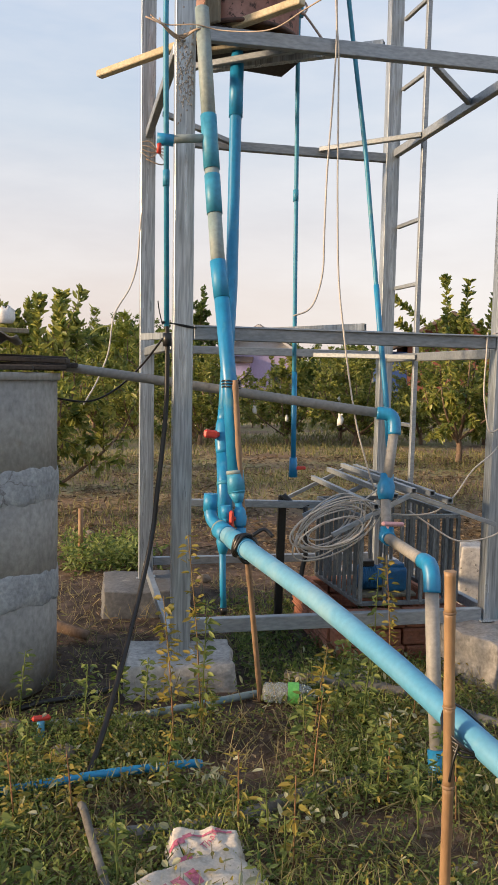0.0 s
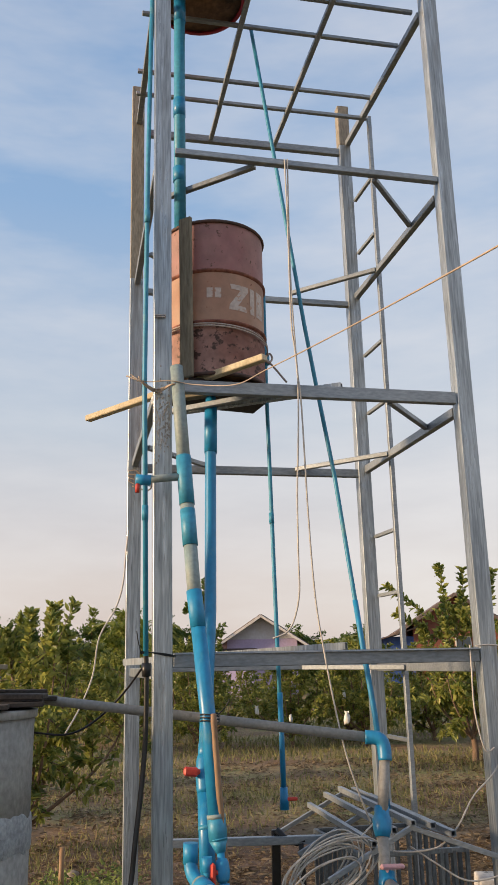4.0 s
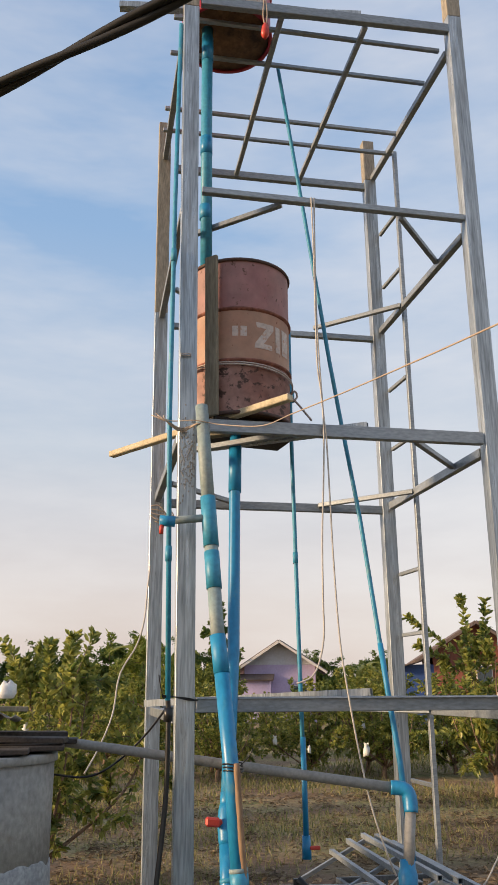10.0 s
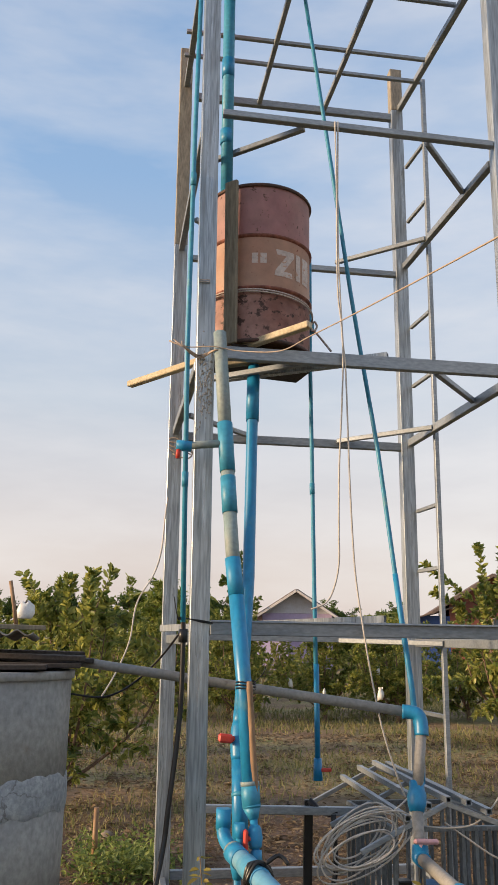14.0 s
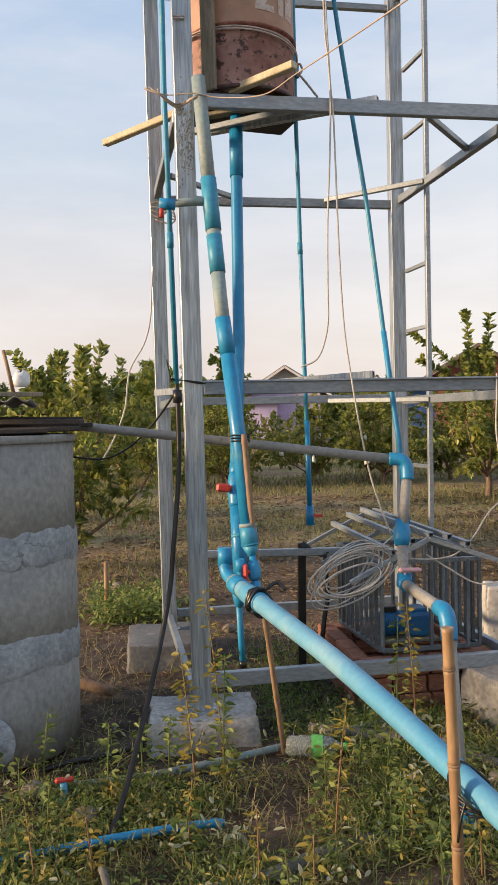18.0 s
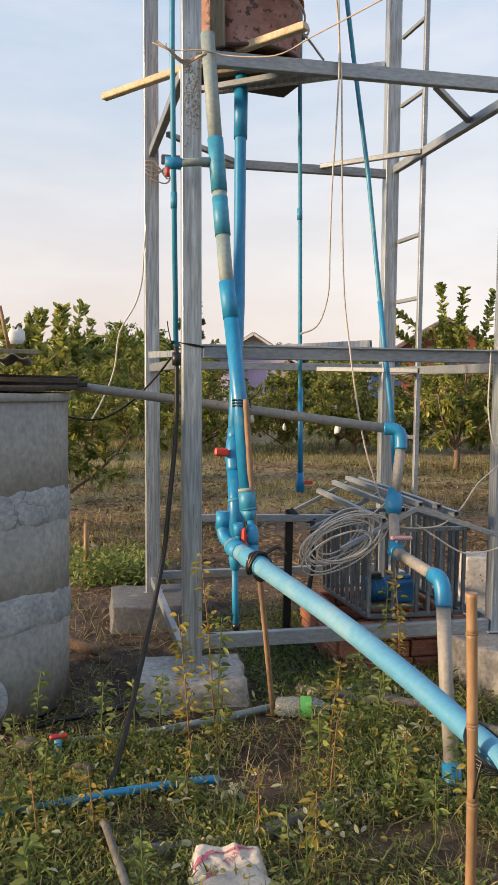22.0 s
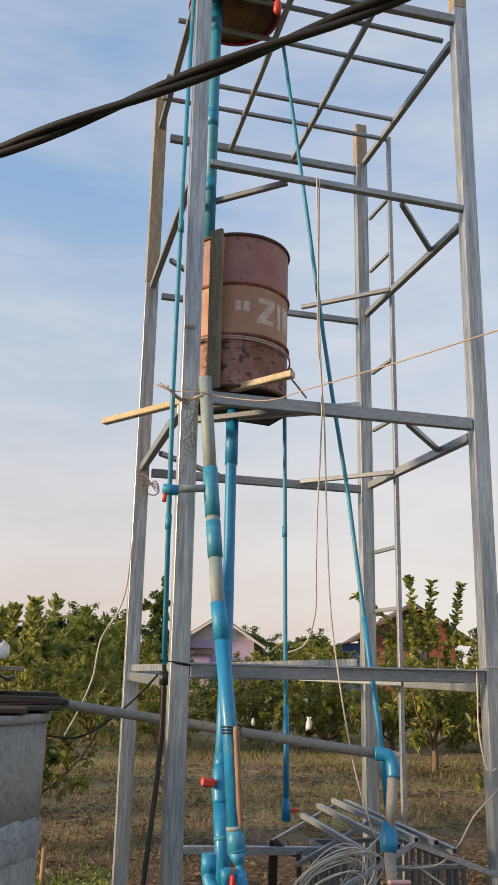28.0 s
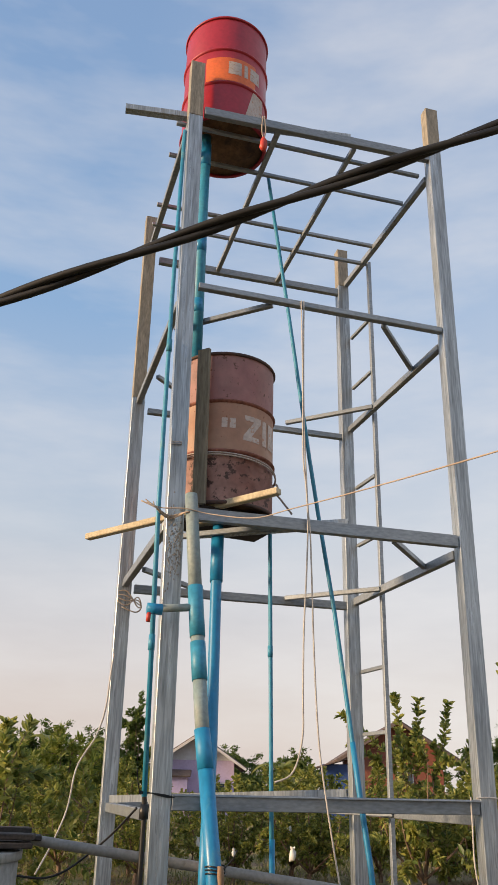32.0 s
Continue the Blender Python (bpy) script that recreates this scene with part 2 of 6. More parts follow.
# Darker concrete: the shade on rear footing and leaning sheet put into its colour.
CONCRETE_SHADED = mat("shade_darkened_concrete", (0.15, 0.155, 0.16), 0.9, 0, (0.11, 0.115, 0.12), 4, 0.9, 45, 0.3, 0.4, 30, 0.008,
                    (0.30, 0.295, 0.28), 6, 0.60, 0.72)
TANK_CON = mat("tank_concrete", (0.345, 0.345, 0.335), 0.9, 0, (0.25, 0.255, 0.255), 3, 0.9, 40, 0.25, 0.35, 25, 0.008,
               (0.19, 0.145, 0.10), 3.6, 0.62, 0.76, (1, 1, 0.8))
MORTAR = mat("mortar_band", (0.36, 0.39, 0.42), 0.9, 0, (0.27, 0.295, 0.325), 9, 0.9, 50, 0.3, 0.6, 18, 0.015,
             (0.19, 0.20, 0.22), 6, 0.58, 0.66, cracks=9.0)
WALL_CON = mat("pale_concrete", (0.50, 0.49, 0.47), 0.92, 0, (0.37, 0.365, 0.355), 5, 0.8, 40, 0.3, 0.5, 35, 0.01,
               (0.10, 0.10, 0.095), 16, 0.60, 0.66)
RUST_DRUM = mat("faded_red_drum", (0.30, 0.125, 0.125), 0.6, 0.0, (0.30, 0.185, 0.17), 3, 0.9, 14, 0.2, 0.1, 60, 0.003,
                (0.10, 0.045, 0.03), 34, 0.62, 0.67, (1, 1, 0.8))
TAN_BAND = mat("faded_orange_band", (0.40, 0.245, 0.17), 0.62, 0.0, (0.34, 0.185, 0.13), 4, 0.9, 16, 0.2, 0.1, 60, 0.003,
               (0.20, 0.08, 0.045), 34, 0.645, 0.68)
LOW_DRUM = mat("rusted_drum_base", (0.34, 0.195, 0.165), 0.68, 0.0, (0.20, 0.085, 0.065), 4, 1.0, 20, 0.25, 0.15, 60, 0.003,
               (0.05, 0.026, 0.02), 22, 0.55, 0.61)
RUST_HOOP = mat("rusty_hoop_edge", (0.27, 0.10, 0.07), 0.8, 0.0, (0.13, 0.05, 0.035), 14, 1.0, 60, 0.35, 0.3, 60, 0.003,
                (0.07, 0.035, 0.025), 10, 0.58, 0.66)
RIM_DARK = mat("blackened_rim", (0.06, 0.04, 0.035), 0.8, 0.0, (0.12, 0.06, 0.045), 14, 0.9, 60, 0.3, 0.2, 60, 0.003)
RED_DRUM = mat("red_drum_paint", (0.40, 0.025, 0.04), 0.38, 0.1, (0.30, 0.02, 0.04), 3, 0.8, 40, 0.15, 0.05, 60, 0.002,
               (0.20, 0.03, 0.03), 12, 0.7, 0.75)
ORANGE = mat("orange_band_paint", (0.75, 0.17, 0.03), 0.4, 0.05, (0.65, 0.12, 0.03), 4, 0.7, 40, 0.15, 0.05, 60, 0.002)
WHITE = mat("white_worn_paint", (0.53, 0.465, 0.43), 0.6, 0, (0.44, 0.35, 0.31), 8, 0.6, 60, 0.2, 0.05, 60, 0.002,
            (0.44, 0.27, 0.195), 40, 0.56, 0.60)
BROWN_BASE = mat("brown_drum_bottom", (0.20, 0.11, 0.055), 0.8, 0.1, (0.12, 0.07, 0.04), 5, 1.0, 30, 0.4, 0.3, 40, 0.004,
                 (0.06, 0.035, 0.025), 8, 0.56, 0.64)
WOOD_GREY = mat("weathered_board", (0.23, 0.205, 0.15), 0.85, 0, (0.16, 0.15, 0.115), 14, 0.9, 90, 0.35, 0.4, 60, 0.004,
                (0.10, 0.09, 0.07), 14, 0.62, 0.7, (1, 1, 0.15))
WOOD_PALE = mat("pale_timber", (0.56, 0.49, 0.35), 0.8, 0, (0.46, 0.39, 0.26), 9, 0.9, 80, 0.25, 0.3, 60, 0.003,
                (0.15, 0.11, 0.07), 20, 0.66, 0.70)
WOOD_RED = mat("reddish_timber", (0.33, 0.175, 0.09), 0.85, 0, (0.24, 0.13, 0.075), 9, 0.9, 80, 0.3, 0.4, 60, 0.004,
               (0.14, 0.09, 0.06), 14, 0.62, 0.7, (0.2, 1, 1))
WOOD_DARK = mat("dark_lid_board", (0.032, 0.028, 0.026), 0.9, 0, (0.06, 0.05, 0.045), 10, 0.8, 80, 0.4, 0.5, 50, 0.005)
BAMBOO = mat("bamboo_cane", (0.33, 0.20, 0.10), 0.6, 0, (0.22, 0.13, 0.065), 8, 0.9, 60, 0.25, 0.15, 60, 0.002,
             (0.15, 0.085, 0.05), 18, 0.62, 0.7, (1, 1, 0.3))
STICK = mat("wooden_stick", (0.30, 0.19, 0.11), 0.75, 0, (0.20, 0.13, 0.08), 9, 0.9, 60, 0.3, 0.25, 60, 0.003,
            (0.09, 0.065, 0.045), 18, 0.6, 0.7, (1, 1, 0.3))
BLACK = mat("black_rubber", (0.008, 0.008, 0.009), 0.38, 0, (0.016, 0.016, 0.016), 12, 0.8, 80, 0.3, 0.1, 60, 0.002)
CABLE = mat("black_cable_sheath", (0.006, 0.006, 0.007), 0.62, 0, (0.018, 0.018, 0.018), 20, 0.8, 150, 0.3, 0.15, 200, 0.001)
RED_PLASTIC = mat("red_plastic", (0.55, 0.05, 0.03), 0.45, 0, (0.45, 0.05, 0.04), 20, 0.6, 80, 0.15, 0.03)
PINK_PLASTIC = mat("faded_pink_plastic", (0.62, 0.34, 0.35), 0.55, 0, (0.5, 0.28, 0.30), 20, 0.6, 80, 0.15, 0.03)
WIRE_TAN = mat("tan_wire", (0.45, 0.36, 0.285), 0.6, 0, (0.34, 0.26, 0.20), 12, 0.6, 80, 0.2, 0.05)
WIRE_WHITE = mat("off_white_wire", (0.54, 0.51, 0.47), 0.6, 0, (0.42, 0.39, 0.36), 9, 0.7, 80, 0.2, 0.05)
ROPE = mat("rope", (0.50, 0.44, 0.40), 0.85, 0, (0.38, 0.33, 0.30), 20, 0.7, 120, 0.3, 0.2)
BRICK = mat("hollow_red_brick", (0.36, 0.145, 0.085), 0.9, 0, (0.26, 0.115, 0.075), 12, 0.9, 60, 0.3, 0.4, 60, 0.004,
            (0.22, 0.12, 0.09), 16, 0.6, 0.7, (1, 1, 1), 0.15)
PUMP_BLUE = mat("blue_pump_paint", (0.015, 0.12, 0.30), 0.45, 0.1, (0.02, 0.15, 0.28), 10, 0.7, 60, 0.2, 0.05)
BARK = mat("bark", (0.24, 0.16, 0.11), 0.9, 0, (0.15, 0.105, 0.075), 9, 0.9, 60, 0.35, 0.6, 40, 0.006,
           (0.33, 0.27, 0.21), 12, 0.62, 0.7, (1, 1, 0.4))
LEAF = leaf_mat("lime_leaf", (0.085, 0.145, 0.038), (0.44, 0.44, 0.125), 0.42)
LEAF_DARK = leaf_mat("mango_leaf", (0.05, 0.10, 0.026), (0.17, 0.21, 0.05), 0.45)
LEAF_FAR = leaf_mat("far_leaf", (0.055, 0.105, 0.03), (0.16, 0.215, 0.055), 0.6)
# Brighter copy of the mango leaf, with sunlight put into the colour.
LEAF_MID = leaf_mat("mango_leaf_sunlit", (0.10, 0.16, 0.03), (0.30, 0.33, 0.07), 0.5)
LEAF_PINK = leaf_mat("young_leaf", (0.34, 0.25, 0.11), (0.60, 0.40, 0.25), 0.55)
WEED = leaf_mat("weed_leaf", (0.07, 0.125, 0.032), (0.34, 0.40, 0.13), 0.6)
WEED_YELLOW = leaf_mat("yellowing_weed", (0.20, 0.20, 0.04), (0.44, 0.34, 0.09), 0.65)
WEED_DULL = leaf_mat("dull_weed_leaf", (0.10, 0.11, 0.045), (0.34, 0.32, 0.16), 0.65)
PALE_LEAF = leaf_mat("pale_leaf_underside", (0.26, 0.30, 0.20), (0.55, 0.56, 0.44), 0.6)
STRAW = leaf_mat("dry_grass", (0.17, 0.18, 0.085), (0.42, 0.36, 0.22), 0.8)
FIELD = leaf_mat("short_field_grass", (0.13, 0.155, 0.06), (0.37, 0.33, 0.17), 0.8)
LITTER = leaf_mat("dry_litter", (0.10, 0.07, 0.045), (0.36, 0.285, 0.205), 0.85)
STALK = mat("weed_stalk", (0.24, 0.10, 0.05), 0.7, 0, (0.16, 0.15, 0.05), 9, 0.9, 60, 0.2, 0.0)
STONE = mat("field_stone", (0.27, 0.22, 0.165), 0.95, 0, (0.19, 0.155, 0.12), 8, 0.9, 40, 0.3, 0.5, 30, 0.008, rnd=0.2)
SACK = mat("woven_sack", (0.58, 0.53, 0.46), 0.8, 0, (0.47, 0.42, 0.36), 6, 0.8, 120, 0.2, 0.3, 260, 0.002,
           (0.36, 0.31, 0.25), 5, 0.62, 0.7)
SACK_PRINT = mat("magenta_print", (0.42, 0.10, 0.17), 0.8, 0, (0.5, 0.2, 0.24), 30, 0.8, 120, 0.25, 0.1)
SHEET = mat("corrugated_zinc", (0.55, 0.57, 0.60), 0.4, 0.7, (0.45, 0.47, 0.5), 3, 0.8, 60, 0.2, 0.05)


def clear_mat(name, col, rough, alpha):
    m = bpy.data.materials.new(name)
    m.use_nodes = True
    b = m.node_tree.nodes["Principled BSDF"]
    b.inputs["Base Color"].default_value = (*col, 1)
    b.inputs["Roughness"].default_value = rough
    b.inputs["Transmission Weight"].default_value = alpha
    b.inputs["IOR"].default_value = 1.2
    return m


CLEAR = clear_mat("clear_plastic", (0.75, 0.80, 0.78), 0.18, 0.75)
GREEN_LABEL = mat("green_label", (0.12, 0.50, 0.10), 0.5, 0, (0.2, 0.55, 0.15), 20, 0.6, 80, 0.2, 0.03)
BAG = mat("thin_white_bag", (0.72, 0.73, 0.72), 0.5, 0, (0.6, 0.62, 0.62), 20, 0.6, 80, 0.15, 0.1, 60, 0.003)
BAG_TEAL = mat("teal_bag_content", (0.06, 0.36, 0.36), 0.5, 0, (0.1, 0.4, 0.4), 20, 0.6, 80, 0.2, 0.05)


def ground_mat():
    m = bpy.data.materials.new("orchard_soil")
    m.use_nodes = True
    n, l = m.node_tree.nodes, m.node_tree.links
    b = n["Principled BSDF"]
    b.inputs["Roughness"].default_value = 0.95
    b.inputs["Specular IOR Level"].default_value = 0.15
    geo = n.new("ShaderNodeNewGeometry")

    def noise_tex(s, d=5, r=0.6):
        t = n.new("ShaderNodeTexNoise")
        t.inputs["Scale"].default_value = s
        t.inputs["Detail"].default_value = d
        t.inputs["Roughness"].default_value = r
        l.new(geo.outputs["Position"], t.inputs["Vector"])
        return t.outputs[0]

    def ramp(s, *stops):
        r = n.new("ShaderNodeValToRGB")
        el = r.color_ramp.elements
        el[0].position, el[0].color = stops[0][0], (*stops[0][1], 1)
        el[1].position, el[1].color = stops[-1][0], (*stops[-1][1], 1)
        for p, c in stops[1:-1]:
            el.new(p).color = (*c, 1)
        l.new(s, r.inputs[0])
        return r.outputs[0]

    def mixc(f, a, c, kind="MIX"):
        x = n.new("ShaderNodeMixRGB")
        x.blend_type = kind
        if isinstance(f, float):
            x.inputs[0].default_value = f
        else:
            l.new(f, x.inputs[0])
        l.new(a, x.inputs[1])
        l.new(c, x.inputs[2])
        return x.outputs[0]

    field = ramp(noise_tex(0.55, 6), (0.30, (0.165, 0.108, 0.076)), (0.44, (0.245, 0.175, 0.112)), (0.54, (0.295, 0.24, 0.13)), (0.66, (0.215, 0.225, 0.092)))
    fine = ramp(noise_tex(14, 8, 0.7), (0.30, (0.55, 0.52, 0.50)), (0.5, (1.0, 1.0, 1.0)), (0.72, (1.5, 1.42, 1.3)))
    col = mixc(1.0, field, fine, "MULTIPLY")
    soil = ramp(noise_tex(5, 7, 0.65), (0.3, (0.09, 0.063, 0.045)), (0.5, (0.160, 0.108, 0.076)), (0.7, (0.255, 0.185, 0.137)))
    # bare trodden soil round the tower and the tank
    sep = n.new("ShaderNodeSeparateXYZ")
    l.new(geo.outputs["Position"], sep.inputs[0])
    dist = n.new("ShaderNodeVectorMath")
    dist.operation = "DISTANCE"
    dist.inputs[1].default_value = (1.0, 1.3, 0)
    l.new(geo.outputs["Position"], dist.inputs[0])
    wob = n.new("ShaderNodeMath")
    wob.operation = "MULTIPLY_ADD"
    wob.inputs[1].default_value = 2.2
    l.new(noise_tex(1.3, 4), wob.inputs[0])
    l.new(dist.outputs["Value"], wob.inputs[2])
    near = n.new("ShaderNodeMapRange")
    near.inputs["From Min"].default_value, near.inputs["From Max"].default_value = 4.2, 6.2
    near.inputs["To Min"].default_value, near.inputs["To Max"].default_value = 1.0, 0.0
    l.new(wob.outputs[0], near.inputs[0])
    col = mixc(near.outputs[0], col, soil)
    # pale dusty earth trodden bare beside the ladder footing
    d3 = n.new("ShaderNodeVectorMath")
    d3.operation = "DISTANCE"
    d3.inputs[1].default_value = (2.7, -0.4, 0)
    l.new(geo.outputs["Position"], d3.inputs[0])
    w3 = n.new("ShaderNodeMath")
    w3.operation = "MULTIPLY_ADD"
    w3.inputs[1].default_value = 1.4
    l.new(noise_tex(2.2, 5), w3.inputs[0])
    l.new(d3.outputs["Value"], w3.inputs[2])
    dusty = n.new("ShaderNodeMapRange")
    dusty.inputs["From Min"].default_value, dusty.inputs["From Max"].default_value = 1.6, 2.5
    dusty.inputs["To Min"].default_value, dusty.inputs["To Max"].default_value = 0.9, 0.0
    l.new(w3.outputs[0], dusty.inputs[0])
    dust = ramp(noise_tex(7, 6), (0.3, (0.20, 0.145, 0.105)), (0.65, (0.34, 0.26, 0.195)))
    col = mixc(dusty.outputs[0], col, dust)
    # damp soil between the tank and the footings
    d2 = n.new("ShaderNodeVectorMath")
    d2.operation = "DISTANCE"
    d2.inputs[1].default_value = (-0.25, 0.65, 0)
    l.new(geo.outputs["Position"], d2.inputs[0])
    w2 = n.new("ShaderNodeMath")
    w2.operation = "MULTIPLY_ADD"
    w2.inputs[1].default_value = 0.9
    l.new(noise_tex(3.1, 5), w2.inputs[0])
    l.new(d2.outputs["Value"], w2.inputs[2])
    damp = n.new("ShaderNodeMapRange")
    damp.inputs["From Min"].default_value, damp.inputs["From Max"].default_value = 1.5, 2.05
    damp.inputs["To Min"].default_value, damp.inputs["To Max"].default_value = 0.9, 0.0
    l.new(w2.outputs[0], damp.inputs[0])
    wet = ramp(noise_tex(9, 6), (0.35, (0.028, 0.024, 0.022)), (0.65, (0.13, 0.10, 0.082)))
    col = mixc(damp.outputs[0], col, wet)
    l.new(col, b.inputs["Base Color"])
    bp = n.new("ShaderNodeBump")
    bp.inputs["Strength"].default_value = 0.7
    bp.inputs["Distance"].default_value = 0.03
    l.new(noise_tex(22, 7, 0.7), bp.inputs["Height"])
    l.new(bp.outputs[0], b.inputs["Normal"])
    return m


GROUND = ground_mat()


# ---- mesh helpers ----
def mesh_ob(name, bm, material, parent=None, label="", smooth=False):
    me = bpy.data.meshes.new(name)
    if smooth:
        for f in bm.faces:
            f.smooth = True
    bm.to_mesh(me)
    bm.free()
    me.materials.append(material)
    ob = new(name, me)
    if parent is not None:
        ob.parent = parent
    if label:
        ob["label"] = label
    return ob


def part(name, bm, material, parent, label="", smooth=False):
    return mesh_ob(name, bm, material, parent, label, smooth)


def thing(name, label, category, group="", kind="", at=(0, 0, 0)):
    ob = new(name)
    ob.location = at
    ob.empty_display_size = 0.05
    return tagged(ob, label, category, group, kind)


def raw(name, verts, faces, material, parent=None, smooth=False):
    me = bpy.data.meshes.new(name)
    me.from_pydata(verts, [], faces)
    me.materials.append(material)
    if smooth:
        me.polygons.foreach_set("use_smooth", [True] * len(me.polygons))
    ob = new(name, me)
    if parent is not None:
        ob.parent = parent
    return ob


def box_bm(size, m=Matrix(), bevel=0.003, segs=1, bm=None):
    bm2 = bmesh.new()
    bmesh.ops.create_cube(bm2, size=1.0, matrix=Matrix.Diagonal((*size, 1)))
    if bevel:
        bmesh.ops.bevel(bm2, geom=list(bm2.edges), offset=bevel, segments=segs, affect="EDGES", profile=0.5)
    bm2.transform(m)
    if bm is None:
        return bm2
    me = bpy.data.meshes.new("tmp")
    bm2.to_mesh(me)
    bm2.free()
    bm.from_mesh(me)
    bpy.data.meshes.remove(me)
    return bm


def span_frame(a, b, up=(0, 0, 1)):
    a, b = Vector(a), Vector(b)
    z = (b - a).normalized()
    u = Vector(up)
    if abs(z.dot(u)) > 0.98:
        u = Vector((0, 1, 0))
    x = u.cross(z).normalized()
    y = z.cross(x)
    m = Matrix((x, y, z)).transposed().to_4x4()
    m.translation = (a + b) / 2
    return m, (b - a).length


def bar_bm(a, b, w, h, bevel=0.003, bm=None, wall=0.0):
    """A square tube from a to b, w wide and h high; with wall, its ends are open."""
    m, ln = span_frame(a, b)
    if not wall:
        return box_bm((w, h, ln), m, bevel, 1, bm)
    bm2 = bmesh.new()
    rings = []
    for inner, zz in ((0, -0.5), (0, 0.5), (1, 0.5), (1, -0.5)):
        ww, hh = w / 2 - inner * wall, h / 2 - inner * wall
        rings.append([bm2.verts.new(m @ Vector((sx * ww, sy * hh, zz * ln))) for sx, sy in ((-1, -1), (1, -1), (1, 1), (-1, 1))])
    for i in range(4):
        r, s = rings[i], rings[(i + 1) % 4]
        for k in range(4):
            bm2.faces.new((r[k], r[(k + 1) % 4], s[(k + 1) % 4], s[k]))
    bmesh.ops.recalc_face_normals(bm2, faces=list(bm2.faces))
    return bm2


def smooth_path(pts, n=8):
    pts = [Vector(p) for p in pts]
    out = []
    for i in range(len(pts) - 1):
        p0, p1, p2, p3 = pts[max(i - 1, 0)], pts[i], pts[i + 1], pts[min(i + 2, len(pts) - 1)]
        for k in range(n):
            t = k / n
            out.append(0.5 * ((2 * p1) + (p2 - p0) * t + (2 * p0 - 5 * p1 + 4 * p2 - p3) * t * t + (3 * p1 - p0 - 3 * p2 + p3) * t ** 3))
    out.append(pts[-1])
    return out


def tube_bm(pts, radii, seg=12, cap=True, hollow=0.0, bm=None):
    pts = [Vector(p) for p in pts]
    if not isinstance(radii, (list, tuple)):
        radii = [radii] * len(pts)
    if bm is None:
        bm = bmesh.new()
    rings, nrm = [], None
    for i, p in enumerate(pts):
        d = (pts[min(i + 1, len(pts) - 1)] - pts[max(i - 1, 0)])
        d = d.normalized() if d.length > 1e-9 else Vector((0, 0, 1))
        if nrm is None:
            nrm = d.orthogonal().normalized()
        nrm = (nrm - d * nrm.dot(d)).normalized()
        bn = d.cross(nrm)
        rings.append([bm.verts.new(p + (nrm * math.cos(a) + bn * math.sin(a)) * radii[i]) for a in [2 * math.pi * k / seg for k in range(seg)]])
    for r, s in zip(rings, rings[1:]):
        for k in range(seg):
            f = bm.faces.new((r[k], r[(k + 1) % seg], s[(k + 1) % seg], s[k]))
            f.smooth = True
    if cap:
        bm.faces.new(rings[0][::-1])
        bm.faces.new(rings[-1])
    return bm


def pipe(name, pts, r, material, parent, label="", seg=14, smooth=0):
    if smooth:
        pts = smooth_path(pts, smooth)
    return part(name, tube_bm(pts, r, seg), material, parent, label)


def lathe_bm(profile, seg=32, m=Matrix()):
    """A turned body from (radius, height) pairs."""
    bm = bmesh.new()
    rings = []
    for r, z in profile:
        if r < 1e-6:
            rings.append([bm.verts.new(m @ Vector((0, 0, z)))])
        else:
            rings.append([bm.verts.new(m @ Vector((r * math.cos(2 * math.pi * k / seg), r * math.sin(2 * math.pi * k / seg), z))) for k in range(seg)])
    for a, b in zip(rings, rings[1:]):
        for k in range(seg):
            va = a[k % len(a)], a[(k + 1) % len(a)]
            vb = b[k % len(b)], b[(k + 1) % len(b)]
            vs = []
            for v in (va[0], va[1], vb[1], vb[0]):
                if v not in vs:
                    vs.append(v)
            if len(vs) > 2:
                f = bm.faces.new(vs)
                f.smooth = True
    return bm


def rough_block_bm(corners, z0, z1, cuts=5, amp=0.012, seed=0, taper=0.0):
    """A cast block on four ground corners, with uneven faces."""
    bm = bmesh.new()
    c = sum((Vector((*p, 0)) for p in corners), Vector()) / 4
    lo = [bm.verts.new((p[0], p[1], z0)) for p in corners]
    hi = [bm.verts.new((c.x + (p[0] - c.x) * (1 - taper), c.y + (p[1] - c.y) * (1 - taper), z1)) for p in corners]
    bm.faces.new(hi)
    bm.faces.new(lo[::-1])
    for k in range(4):
        bm.faces.new((lo[k], lo[(k + 1) % 4], hi[(k + 1) % 4], hi[k]))
    bmesh.ops.recalc_face_normals(bm, faces=list(bm.faces))
    bmesh.ops.bevel(bm, geom=[e for e in bm.edges], offset=0.009, segments=2, affect="EDGES", profile=0.5)
    bmesh.ops.subdivide_edges(bm, edges=[e for e in bm.edges if e.calc_length() > 0.08], cuts=cuts, use_grid_fill=True)
    for v in bm.verts:
        n = noise.noise_vector(v.co * 9 + Vector((seed * 3.1, 0, 0))) * amp + noise.noise_vector(v.co * 30) * amp * 0.35
        v.co += n
    return bm


